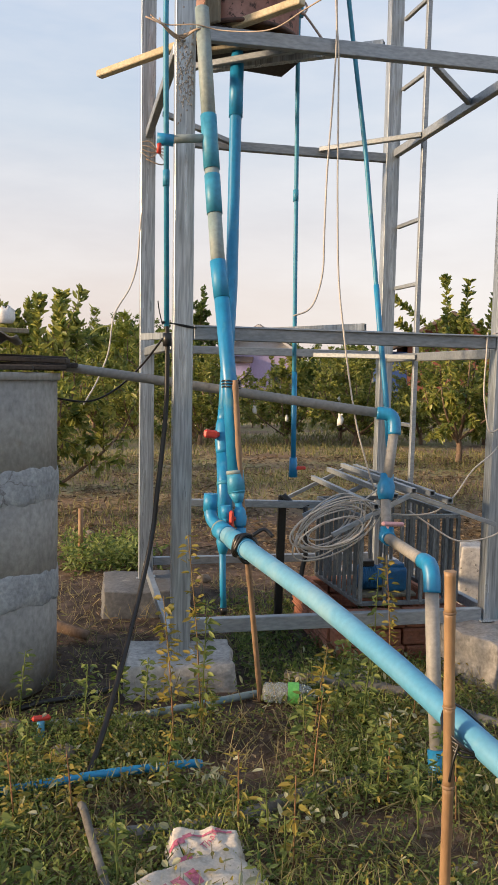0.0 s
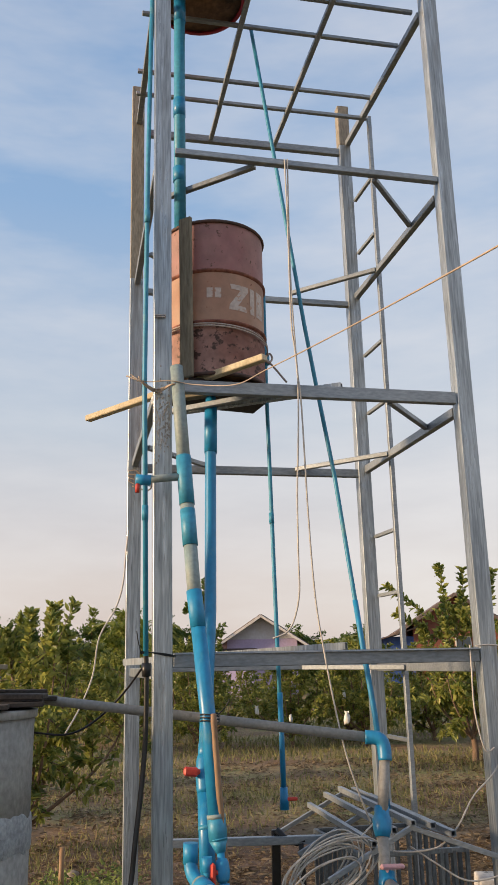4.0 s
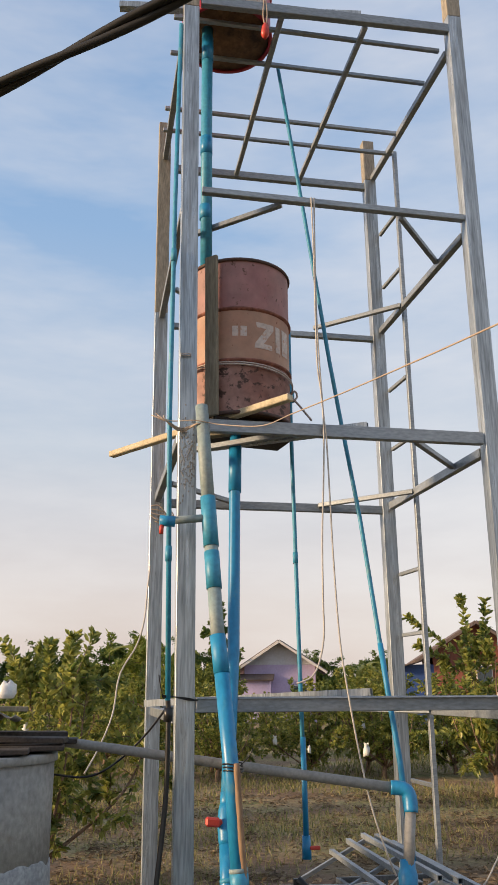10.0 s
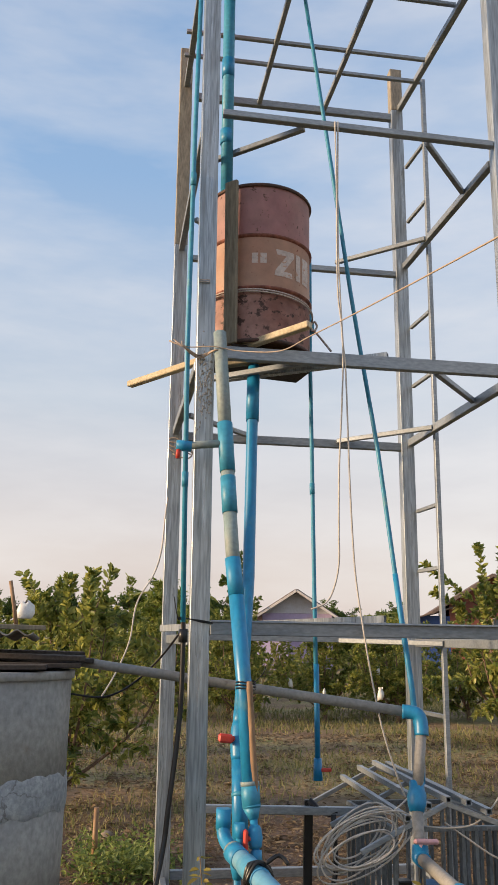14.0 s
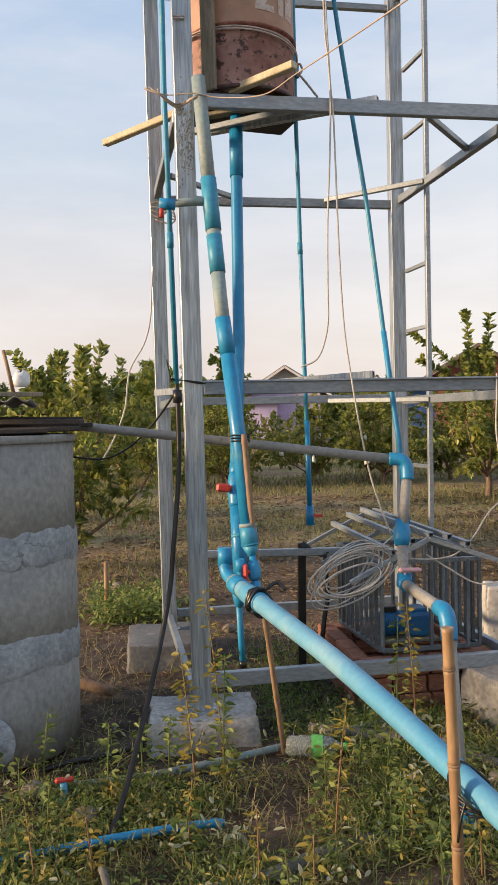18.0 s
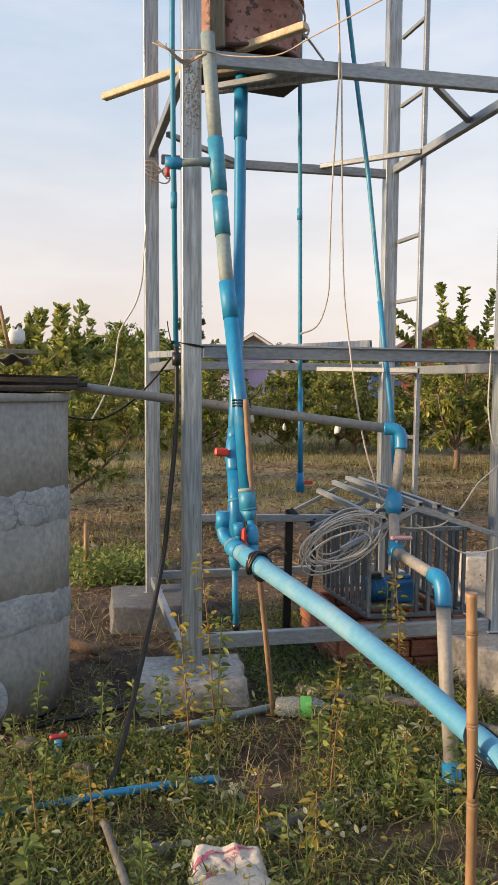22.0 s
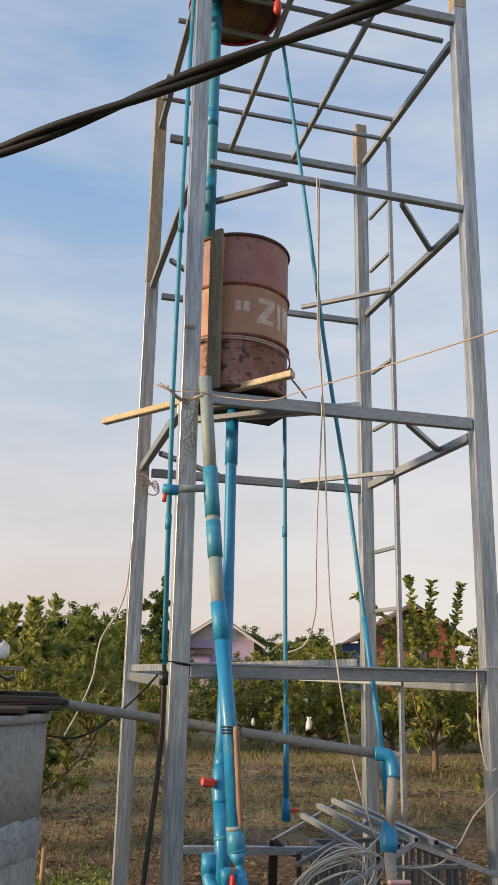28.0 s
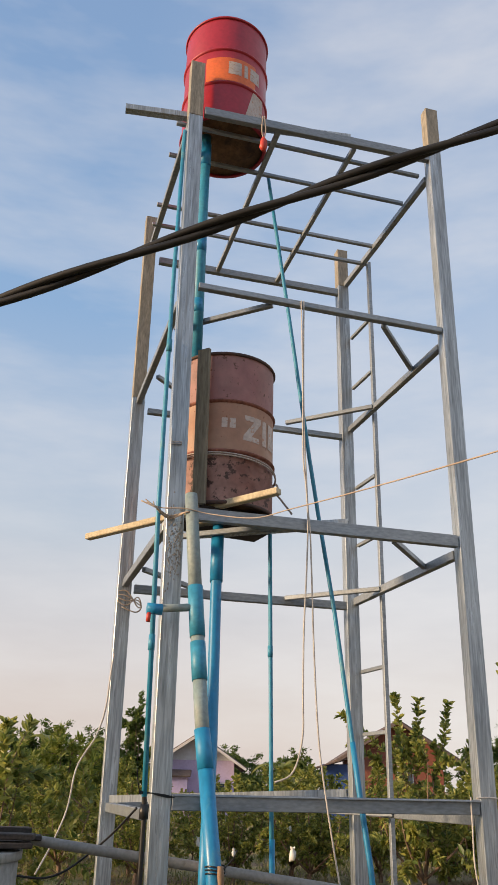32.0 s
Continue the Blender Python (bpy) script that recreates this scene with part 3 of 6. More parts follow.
# ---- ground ----
def ground():
    def axis(near, far, step):
        a, x = [0.0], 0.0
        while x < far:
            x += step if x < near else max(step, (x - near) * 0.22 + step)
            a.append(x)
        return [-v for v in a[:0:-1]] + a
    xs, ys = axis(4.5, 1500, 0.09), axis(4.5, 1500, 0.09)
    verts = []
    for y in ys:
        for x in xs:
            p = Vector((x, y, 0))
            d = max(abs(x), abs(y))
            k = 1.0 if d < 6 else max(0.0, 1 - (d - 6) / 20)
            z = (noise.noise(p * 0.9) * 0.03 + noise.noise(p * 3.3) * 0.014 + noise.noise(p * 9.0) * 0.006) * k
            verts.append((x, y, z - 0.012))
    w = len(xs)
    faces = [(j * w + i, j * w + i + 1, (j + 1) * w + i + 1, (j + 1) * w + i) for j in range(len(ys) - 1) for i in range(w - 1)]
    ob = raw("ground", verts, faces, GROUND, None, True)
    tagged(ob, "dry brown orchard soil with straw and damp dark patches", "ground", "", "structure")


ground()


# ---- steel tower ----
tower = thing("water_tower", "galvanised steel water tower frame of four posts with braced tiers", "tower")


def post(x, y, z0, z1, dx, dy, weather):
    """Box-section post; its top stretch is weathered."""
    def stretch(za, zb, material, name, label=""):
        a, b = (Vector((x + dx * (z - z0) / (z1 - z0), y + dy * (z - z0) / (z1 - z0), z)) for z in (za, zb))
        m, ln = span_frame(a, b, (0, 1, 0))
        bm = bmesh.new()
        bmesh.ops.create_cube(bm, size=1.0, matrix=Matrix.Diagonal((0.0908, 0.075, ln, 1)))
        bmesh.ops.bevel(bm, geom=list(bm.edges), offset=0.005, segments=3, affect="EDGES", profile=0.5)
        bm.transform(m)
        part(name, bm, material, tower, label)
    stretch(z0, z1 - weather, STEEL, "post")
    stretch(z1 - weather + 0.0005, z1, STEEL_OLD, "post_top", "weathered tan post end")
    part("base_plate", box_bm((0.14, 0.12, 0.008), pose(x, y, z0 + 0.002), 0.002), STEEL, tower)


post(-0.036, 0.038, 0.125, 6.075, -0.042, 0.0, 0.45)
post(1.570, 0.038, 0.245, 6.155, 0.018, 0.0, 0.34)
post(-0.100, 1.458, 0.145, 5.90, -0.035, 0.0, 1.60)
post(1.490, 1.458, 0.150, 5.93, -0.012, 0.0, 0.36)


rng_s = random.Random(12)
vs, fs = [], []
for k in range(210):
    cx, cz, r = -0.055 + rng_s.uniform(-0.036, 0.036), 2.83 + rng_s.gauss(0, 0.10), rng_s.uniform(0.002, 0.0065)
    cx = min(max(cx, -0.092), -0.022)
    b0 = len(vs)
    vs.append((cx, -0.0025, cz))
    for a in range(7):
        rr = r * rng_s.uniform(0.6, 1.3)
        vs.append((cx + rr * 0.8 * math.cos(a * 0.8976), -0.0003, cz + rr * 1.3 * math.sin(a * 0.8976)))
    fs += [(b0, b0 + 1 + a, b0 + 1 + (a + 1) % 7) for a in range(7)]
raw("cement_splash", vs, fs, CONCRETE_MID, tower)["kind"] = "stuff"


def beam(a, b, w=0.04, h=0.04, name="beam", material=None, label="", wall=0.0):
    return part(name, bar_bm(a, b, w, h, 0.003, None, wall), material or STEEL_BEAM, tower, label)


X0, X1, Y0, Y1 = 0.002, 1.513, 0.0, 1.46
# front beams, tier by tier
beam((X0, 0.02, 1.669), (X1 + 0.01, 0.02, 1.669), 0.04, 0.068)
beam((X0, 0.02, 1.696), (X1 + 0.01, 0.005, 1.696), 0.055, 0.008, "beam_lip")
beam((X0, 0.02, 3.010), (X1 + 0.01, 0.02, 3.010), 0.04, 0.066)
beam((X0, 0.02, 4.374), (X1 + 0.02, 0.02, 4.354), 0.04, 0.036)
beam((X0 - 0.02, 0.02, 5.678), (X1 + 0.03, 0.02, 5.716), 0.04, 0.062)
beam((X0, 0.02, 0.272), (X1, 0.02, 0.275), 0.04, 0.07)
# back beams
for z, h in ((0.262, 0.05), (1.632, 0.05), (2.923, 0.055), (4.214, 0.04), (5.513, 0.055)):
    beam((-0.052, 1.45, z), (1.452, 1.45, z), 0.04, h)
# side beams
for z, h in ((1.612, 0.05), (2.952, 0.05), (4.274, 0.042), (5.585, 0.042)):
    k = (z - 0.2) / 6
    beam((1.542 + 0.012 * k, 0.078, z), (1.510 - 0.010 * k, 1.42, z), 0.04, h)
    beam((-0.072 - 0.03 * k, 0.078, z), (-0.10 - 0.03 * k, 1.42, z), 0.04, h)
beam((-0.072, 0.078, 0.20), (-0.10, 1.42, 0.235), 0.035, 0.05)
beam((1.545, 0.078, 0.29), (1.515, 1.42, 0.262), 0.035, 0.05)
# flat corner braces
for z, dz in ((2.958, 0.03), (4.28, 0.06)):
    beam((1.158, 0.045, z + dz), (1.515, 0.401, z), 0.03, 0.03, "corner_brace")
    beam((0.985, 1.425, z - 0.02), (1.50, 0.996, z - 0.005), 0.03, 0.03, "corner_brace")
    beam((0.455, 0.045, z + dz * 1.2), (-0.06, 0.40, z + 0.02), 0.03, 0.03, "corner_brace")
    beam((0.40, 1.425, z - 0.02), (-0.06, 1.0, z - 0.01), 0.03, 0.03, "corner_brace")
beam((0.985, 1.425, 1.62), (1.50, 0.95, 1.61), 0.03, 0.03, "corner_brace")
# ladder on the side: a stile beside the rear post with rungs
beam((1.552, 1.09, 0.30), (1.575, 1.125, 5.62), 0.03, 0.03, "ladder_stile")
for z in (0.74, 1.18, 2.075, 2.475, 3.36, 3.80, 4.63, 5.08):
    beam((1.556, 1.12, z), (1.535, 1.42, z), 0.024, 0.024, "ladder_rung")
# top grid
for x0, x1 in ((0.481, 0.415), (1.011, 0.906)):
    beam((x0, 0.045, 5.682), (x1, 1.425, 5.505), 0.032, 0.032, "rafter")
for y in (0.17, 0.43, 0.89, 1.09):
    z = 5.706 - y * 0.122
    beam((-0.17, y, z), (1.545, y, z), 0.026, 0.026, "purlin")
# loose tube lying on the top tier
tb = thing("steel_tube", "loose galvanised square tube lying across the top tier", "steel tube")
part("tube", bar_bm((-0.50, 0.21, 5.752), (0.985, 0.055, 5.765), 0.05, 0.04, 0, None, 0.003), STEEL, tb)
# tubes lying on the front beams
tb = thing("steel_tube", "short galvanised tube with open end lying on the platform beam", "steel tube")
part("tube", bar_bm((0.905, 0.072, 3.066), (0.12, 0.56, 3.062), 0.04, 0.045, 0, None, 0.003), STEEL, tb)
tb = thing("steel_tube", "galvanised tube with open end laid askew over the lower beams", "steel tube")
part("tube", bar_bm((-0.19, 0.64, 1.668), (0.845, 0.03, 1.722), 0.05, 0.034, 0, None, 0.003), STEEL, tb)


# ---- concrete footings ----
def footing(name, corners, z1, seed, label, cuts=5, amp=0.014, z0=-0.06, taper=0.06, material=None):
    bm = rough_block_bm(corners, z0, z1, cuts, amp, seed, taper)
    return tagged(mesh_ob(name, bm, material or CONCRETE, None, "", True), label, "concrete footing", "tower footings")


footing("footing", [(-0.31, -0.10), (0.22, -0.13), (0.24, 0.24), (-0.29, 0.27)], 0.125, 1, "crumbling rough concrete footing under a tower post", 6, 0.022)
footing("footing", [(-0.39, 1.10), (0.10, 1.10), (0.12, 1.66), (-0.38, 1.66)], 0.15, 2, "square grey concrete footing under a rear tower post, darkened for shade", material=CONCRETE_SHADED)
footing("footing", [(1.39, -0.39), (1.83, -0.29), (1.82, 0.22), (1.27, 0.05)], 0.245, 3, "broad pale concrete footing with loose pipes on top", 8, 0.018, material=CONCRETE_MID)
footing("footing", [(1.25, 1.2), (1.75, 1.2), (1.75, 1.7), (1.25, 1.7)], 0.15, 4, "grey concrete footing beneath the ladder post")


# ---- drums ----
def drum(name, label, x, y, z, r, h, bands, turn):
    d = thing(name, label, "oil drum", "drums on the tower", "", (x, y, z))
    d.rotation_euler = (0, 0, radians(turn))
    edges = [0.0, 1 / 3, 2 / 3, 1.0]
    for i, m in enumerate(bands):
        a, b = edges[i] * h + (0.012 if i else 0.01), edges[i + 1] * h - 0.012
        bm = lathe_bm([(r - 0.008, a), (r - 0.008, b)], 56)
        part("drum_wall", bm, m, d)
    for i, e in enumerate(edges[1:-1]):
        c = e * h
        bm = lathe_bm([(r - 0.008, c - 0.012), (r - 0.003, c - 0.009), (r + 0.004, c - 0.003), (r + 0.004, c + 0.003), (r - 0.003, c + 0.009), (r - 0.008, c + 0.012)], 56)
        part("rolling_hoop", bm, RUST_HOOP if bands[0] is LOW_DRUM else bands[i + 1 if i == 0 else i], d)
    for c in (0.005, h - 0.005):
        bm = lathe_bm([(r - 0.02, c - 0.006), (r, c - 0.009), (r + 0.004, c), (r, c + 0.009), (r - 0.02, c + 0.006)], 56)
        part("rim", bm, RIM_DARK if bands[0] is LOW_DRUM else bands[0] if c < 0.1 else bands[-1], d)
    part("bottom", lathe_bm([(0, 0.012), (r - 0.01, 0.012), (r - 0.01, 0.016), (0, 0.016)], 56), BROWN_BASE, d, "rusty brown drum bottom")
    part("inner_wall", lathe_bm([(r - 0.012, 0.02), (r - 0.012, h - 0.01)], 40), BROWN_BASE, d, "dark rusty inside")
    return d


def wrap(d, r, u, z, pts, material, label="", name="print"):
    """A flat mark bent round a drum: pts in metres along the wall and up, round the angle u (degrees)."""
    bm = bmesh.new()
    n = 8
    (xa, za), (xb, zb), (xc, zc), (xd, zd) = pts
    grid = []
    for i in range(n + 1):
        t = i / n
        row = []
        for s in (0, 1):
            px = (xa + (xb - xa) * t) * (1 - s) + (xd + (xc - xd) * t) * s
            pz = (za + (zb - za) * t) * (1 - s) + (zd + (zc - zd) * t) * s
            ang = radians(u) + px / r
            row.append(bm.verts.new((r * math.cos(ang), r * math.sin(ang), z + pz)))
        grid.append(row)
    for a, b in zip(grid, grid[1:]):
        bm.faces.new((a[0], b[0], b[1], a[1]))
    return part(name, bm, material, d, label)


D1X, D1Y, D1Z, DR, DH = 0.256, 0.335, 3.100, 0.292, 0.892
d1 = drum("oil_drum", "faded rusty red steel oil drum with tan band", D1X, D1Y, D1Z, DR, DH, (LOW_DRUM, TAN_BAND, RUST_DRUM), 0)
RP = DR - 0.006
for pts in (((-0.050, -0.002), (-0.018, -0.002), (-0.018, 0.056), (-0.050, 0.056)), ((-0.006, -0.002), (0.028, -0.002), (0.028, 0.056), (-0.006, 0.056)),
            ((0.085, 0.055), (0.19, 0.055), (0.19, 0.085), (0.078, 0.085)), ((0.075, -0.035), (0.125, -0.035), (0.19, 0.055), (0.14, 0.055)), ((0.07, -0.065), (0.18, -0.065), (0.175, -0.035), (0.075, -0.035)),
            ((0.205, -0.065), (0.24, -0.065), (0.24, 0.085), (0.205, 0.085)), ((0.26, -0.065), (0.33, -0.065), (0.33, 0.085), (0.26, 0.085))):
    wrap(d1, RP, 264, 0.435, pts, WHITE, "worn white print block")
D2X, D2Y, D2Z = 0.178, 0.335, 5.715
d2 = drum("oil_drum", "glossy red steel oil drum with an orange band and white shapes", D2X, D2Y, D2Z, DR, DH, (RED_DRUM, RED_DRUM, RED_DRUM), 0)
for i in range(6):
    x0 = -0.16 + i * 0.06
    wrap(d2, DR - 0.0065, 262, 0.315, ((x0, 0.0), (x0 + 0.06, 0.0), (x0 + 0.06, 0.205), (x0, 0.205)), ORANGE, "orange band", "band")
for pts in (((-0.075, 0.03), (0.015, 0.03), (0.015, 0.14), (-0.075, 0.14)), ((0.035, 0.03), (0.062, 0.03), (0.062, 0.14), (0.035, 0.14)),
            ((0.082, 0.03), (0.165, 0.03), (0.165, 0.14), (0.082, 0.14)), ((0.05, -0.30), (0.20, -0.30), (0.22, -0.06), (0.12, -0.02))):
    wrap(d2, DR - 0.0045, 276, 0.345, pts, WHITE, "white paint shape")

# boards and straps at the lower drum
bd = tagged(mesh_ob("board", box_bm((0.075, 0.022, 0.91), pose(0.068, 0.060, 3.535, 1.0, 0, -42), 0.003), WOOD_GREY),
            "grey-green weathered board standing against the drum", "board")
bd = tagged(mesh_ob("board", box_bm((0.42, 0.06, 0.02), pose(0.27, 0.20, 3.05, 0, 0, -32), 0.003), WOOD_GREY),
            "grey plank under the rusty drum", "board")
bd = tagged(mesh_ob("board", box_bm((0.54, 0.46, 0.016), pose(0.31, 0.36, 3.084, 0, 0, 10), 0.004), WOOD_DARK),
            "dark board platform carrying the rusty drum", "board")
bd = tagged(mesh_ob("timber", bar_bm((-0.428, 0.81, 3.062), (0.435, -0.17, 3.118), 0.045, 0.034, 0.004), WOOD_PALE),
            "long pale sunlit timber laid across the platform", "timber")
strap = thing("wire_tie", "twisted grey wire tied round drum and post", "wire")
ring = []
for k in range(40):
    a = radians(205 + 165 * k / 39)
    ring.append((D1X + (DR + 0.008) * math.cos(a), D1Y + (DR + 0.008) * math.sin(a), D1Z + 0.285 - 0.06 * (k / 39) ** 2))
pipe("wire", [(-0.10, -0.01, 3.383), (-0.05, -0.012, 3.386)] + ring, 0.004, ROPE, strap, "", 6)
pipe("wire", [(-0.10, -0.01, 3.373), (-0.05, -0.012, 3.376)] + [(x, y, z - 0.012) for x, y, z in ring], 0.004, ROPE, strap, "", 6)
ex, ey, ez = ring[-1]
pipe("knot", [(ex, ey, ez), (ex + 0.03, ey - 0.02, ez + 0.03), (ex + 0.045, ey - 0.02, ez), (ex + 0.02, ey - 0.03, ez - 0.03), (ex + 0.0, ey - 0.01, ez + 0.01), (ex + 0.05, ey - 0.04, ez - 0.06), (ex + 0.11, ey - 0.08, ez - 0.16)], 0.006, ROPE, strap, "", 6, 5)


# ---- pipes ----
def lerp(a, b, t):
    return Vector(a).lerp(Vector(b), t)


stack = thing("downpipe", "leaning blue and grey plastic downpipe patched with sleeves", "water pipe")
A = [(0.004, -0.07, 3.085), (0.034, -0.17, 2.515), (0.063, -0.28, 1.96), (0.100, -0.385, 1.53), (0.1325, -0.463, 0.98)]
AP = [Vector(p) for p in A]


def along(pts, z):
    for p, q in zip(pts, pts[1:]):
        if q.z <= z <= p.z:
            return p.lerp(q, (p.z - z) / (p.z - q.z))
    return pts[0] if z > pts[0].z else pts[-1]


for za, zb, r, m, nm in ((3.08, 2.53, 0.032, GREY_PVC, "pipe"), (2.60, 2.36, 0.036, TEAL, "tee"), (2.36, 2.27, 0.032, GREY_PVC, "pipe"), (2.335, 2.165, 0.035, TEAL, "coupling"),
                         (2.165, 1.90, 0.031, GREY_PVC, "pipe"), (1.96, 1.80, 0.0345, BLUE, "coupling"), (1.80, 1.06, 0.0325, BLUE, "pipe"),
                         (1.07, 0.985, 0.037, TEAL, "reducer")):
    part(nm, tube_bm([along(AP, za), along(AP, (za + zb) / 2), along(AP, zb)], r, 16), m, stack)
part("sleeve_edge", tube_bm([along(AP, 1.078), along(AP, 1.062)], 0.0375, 16), GREY_PVC, stack)
part("reducer_cone", tube_bm([(0.1325, -0.463, 0.99), (0.140, -0.476, 0.945)], [0.037, 0.018], 16), TEAL, stack)
part("pipe_end", tube_bm([(0.139, -0.474, 0.955), (0.146, -0.52, 0.80)], 0.015, 14), BLUE, stack)
part("valve_body", tube_bm([(0.140, -0.49, 0.925), (0.141, -0.494, 0.915), (0.142, -0.50, 0.887), (0.143, -0.506, 0.86), (0.144, -0.508, 0.85)], [0.020, 0.025, 0.029, 0.025, 0.021], 14), BLUE, stack)
part("socket", tube_bm([(0.144, -0.512, 0.845), (0.146, -0.522, 0.80)], 0.022, 14), BLUE, stack)
part("valve_handle", box_bm((0.018, 0.032, 0.085), pose(0.102, -0.52, 0.878), 0.007), RED_PLASTIC, stack, "red valve handle")
part("handle_stem", tube_bm([(0.14, -0.505, 0.887), (0.104, -0.518, 0.884)], 0.009, 8), RED_PLASTIC, stack)
tee = along(AP, 2.50)
part("tee_branch", tube_bm([tee, (-0.17, -0.185, 2.475)], 0.018, 12), GREY_PVC, stack)
part("tee_socket", tube_bm([(-0.125, -0.185, 2.474), (-0.195, -0.185, 2.477)], 0.025, 14), BLUE, stack)
part("tee_cap", tube_bm([(-0.185, -0.19, 2.46), (-0.187, -0.19, 2.415)], 0.01, 8), RED_PLASTIC, stack)

down = thing("downpipe", "straight blue plastic pipe hanging from the drum bottom", "water pipe")
B2 = [Vector(p) for p in ((0.225, 0.26, 3.04), (0.222, 0.25, 2.90), (0.185, 0.06, 1.90), (0.115, -0.20, 1.22), (0.106, -0.36, 0.83))]
part("pipe", tube_bm([along(B2, z) for z in (3.05, 2.9, 2.4, 1.9, 1.5, 1.2)], 0.029, 16), BLUE, down)
part("coupling", tube_bm([along(B2, 2.98), along(B2, 2.72)], 0.034, 16), BLUE, down)
part("collar", tube_bm([along(B2, 1.315), along(B2, 1.255)], 0.030, 16), BLUE, down)
part("valve_body", tube_bm([along(B2, 1.27), along(B2, 1.25), along(B2, 1.20), along(B2, 1.14), along(B2, 1.125)], [0.031, 0.035, 0.039, 0.036, 0.033], 16), BLUE, down)
part("pipe", tube_bm([along(B2, 1.13), along(B2, 1.0), along(B2, 0.83)], 0.033, 16), BLUE, down)
part("seam_collar", tube_bm([along(B2, 1.008), along(B2, 0.992)], 0.0345, 16), TEAL, down)
hv = along(B2, 1.205)
part("valve_handle", box_bm((0.062, 0.034, 0.036), Matrix.Translation(hv + Vector((-0.062, -0.04, 0.010))) @ pose(0, 0, 0, 0, 6, 0), 0.008), RED_PLASTIC, down, "red valve handle")
part("handle_stem", tube_bm([hv, hv + Vector((-0.045, -0.035, 0.008))], 0.013, 10), RED_PLASTIC, down)
part("tee", tube_bm([(0.103, -0.37, 0.84), (0.092, -0.395, 0.76), (0.090, -0.395, 0.715)], [0.030, 0.030, 0.017], 14), BLUE, down)
part("pipe", tube_bm([(0.090, -0.395, 0.73), (0.102, -0.35, 0.55), (0.110, -0.33, 0.455)], 0.014, 12), BLUE, down)
part("foot_plug", tube_bm([(0.110, -0.33, 0.462), (0.111, -0.329, 0.43)], 0.017, 12), BLACK, down, "black plug")
part("stub", tube_bm([(0.082, -0.50, 0.930), (0.088, -0.50, 0.85)], 0.017, 12), BLUE, down)
part("stub_socket", tube_bm([(0.081, -0.50, 0.938), (0.084, -0.50, 0.888)], 0.0205, 12), BLUE, down)

main = thing("main_pipe", "long pale blue plastic pipe sloping down to a bamboo cane", "water pipe")
MP = [Vector((0.018, -0.44, 0.905)), Vector((0.062, -0.545, 0.840)), Vector((0.136, -0.96, 0.816)), Vector((0.226, -1.42, 0.782)), Vector((0.358, -2.12, 0.688))]
far_end = Vector((0.78, -4.45, 0.27))
run = smooth_path([MP[1], MP[2], MP[3], Vector((0.303, -1.83, 0.735)), MP[4], Vector((0.46, -2.72, 0.60)), far_end], 5)
part("pipe", tube_bm(run, [max(0.030, 0.036 - 0.0003 * i) for i in range(len(run))], 20), BLUE_PALE, main)
part("elbow", tube_bm(smooth_path([(0.028, -0.43, 0.955), (0.026, -0.432, 0.92), (0.034, -0.455, 0.87), (0.064, -0.545, 0.838)], 5), 0.0265, 18), BLUE, main)
part("grey_sleeve", tube_bm([lerp((0.024, -0.455, 0.87), MP[1], 0.75), lerp(MP[1], MP[2], 0.03)], 0.037, 18), GREY_PVC, main)
part("elbow_collar", tube_bm([(0.029, -0.43, 0.978), (0.027, -0.431, 0.905)], 0.0295, 18, True, 0.006), BLUE, main)
part("coupling", tube_bm([(0.055, -0.525, 0.844), lerp(MP[1], MP[2], 0.16)], 0.0385, 18), BLUE, main)
part("coupling", tube_bm([lerp(MP[1], MP[2], 0.30), lerp(MP[1], MP[2], 0.68)], 0.0395, 18), BLUE_MID, main)
tie = thing("rubber_tie", "black rubber strip wound round pipe and stick", "tie", "rubber ties")
c = lerp(MP[1], MP[2], 0.62)
d = (MP[2] - MP[1]).normalized()
nn = d.orthogonal().normalized()
for j in range(3):
    pts = [c + d * (0.012 * (j - 1)) + (nn * math.cos(a) + d.cross(nn) * math.sin(a)) * 0.047 + Vector((0, 0, 0.01 * math.sin(3 * a + j))) for a in [2 * math.pi * k / 20 for k in range(21)]]
    pipe("loop", pts, 0.0065, BLACK, tie, "", 6)
pipe("tail", [c + Vector((0.02, -0.02, 0.05)), c + Vector((0.07, 0.0, 0.07)), c + Vector((0.10, -0.02, 0.045))], 0.008, BLACK, tie, "", 6, 4)

# thin pipe with tap behind the drum
tp = thing("tap_pipe", "thin blue plastic pipe with a small tap at its foot", "water pipe")
pipe("pipe", [(0.578, 0.468, 3.8), (0.578, 0.46, 3.17), (0.595, 0.45, 1.9), (0.61, 0.45, 1.02)], 0.0115, TEAL, tp, "", 10)
for z in (2.42, 3.35):
    part("coupling", tube_bm([(0.586, 0.455, z + 0.03), (0.587, 0.455, z - 0.03)], 0.0145, 10), TEAL, tp)
pipe("pipe_foot", [(0.604, 0.45, 1.5), (0.61, 0.45, 1.0)], 0.0145, BLUE, tp, "", 10)
part("tap", tube_bm([(0.61, 0.45, 1.04), (0.611, 0.45, 0.935)], [0.020, 0.024], 12), BLUE, tp)
part("tap_handle", box_bm((0.055, 0.016, 0.018), pose(0.65, 0.44, 0.985), 0.004), RED_PLASTIC, tp, "red tap handle")

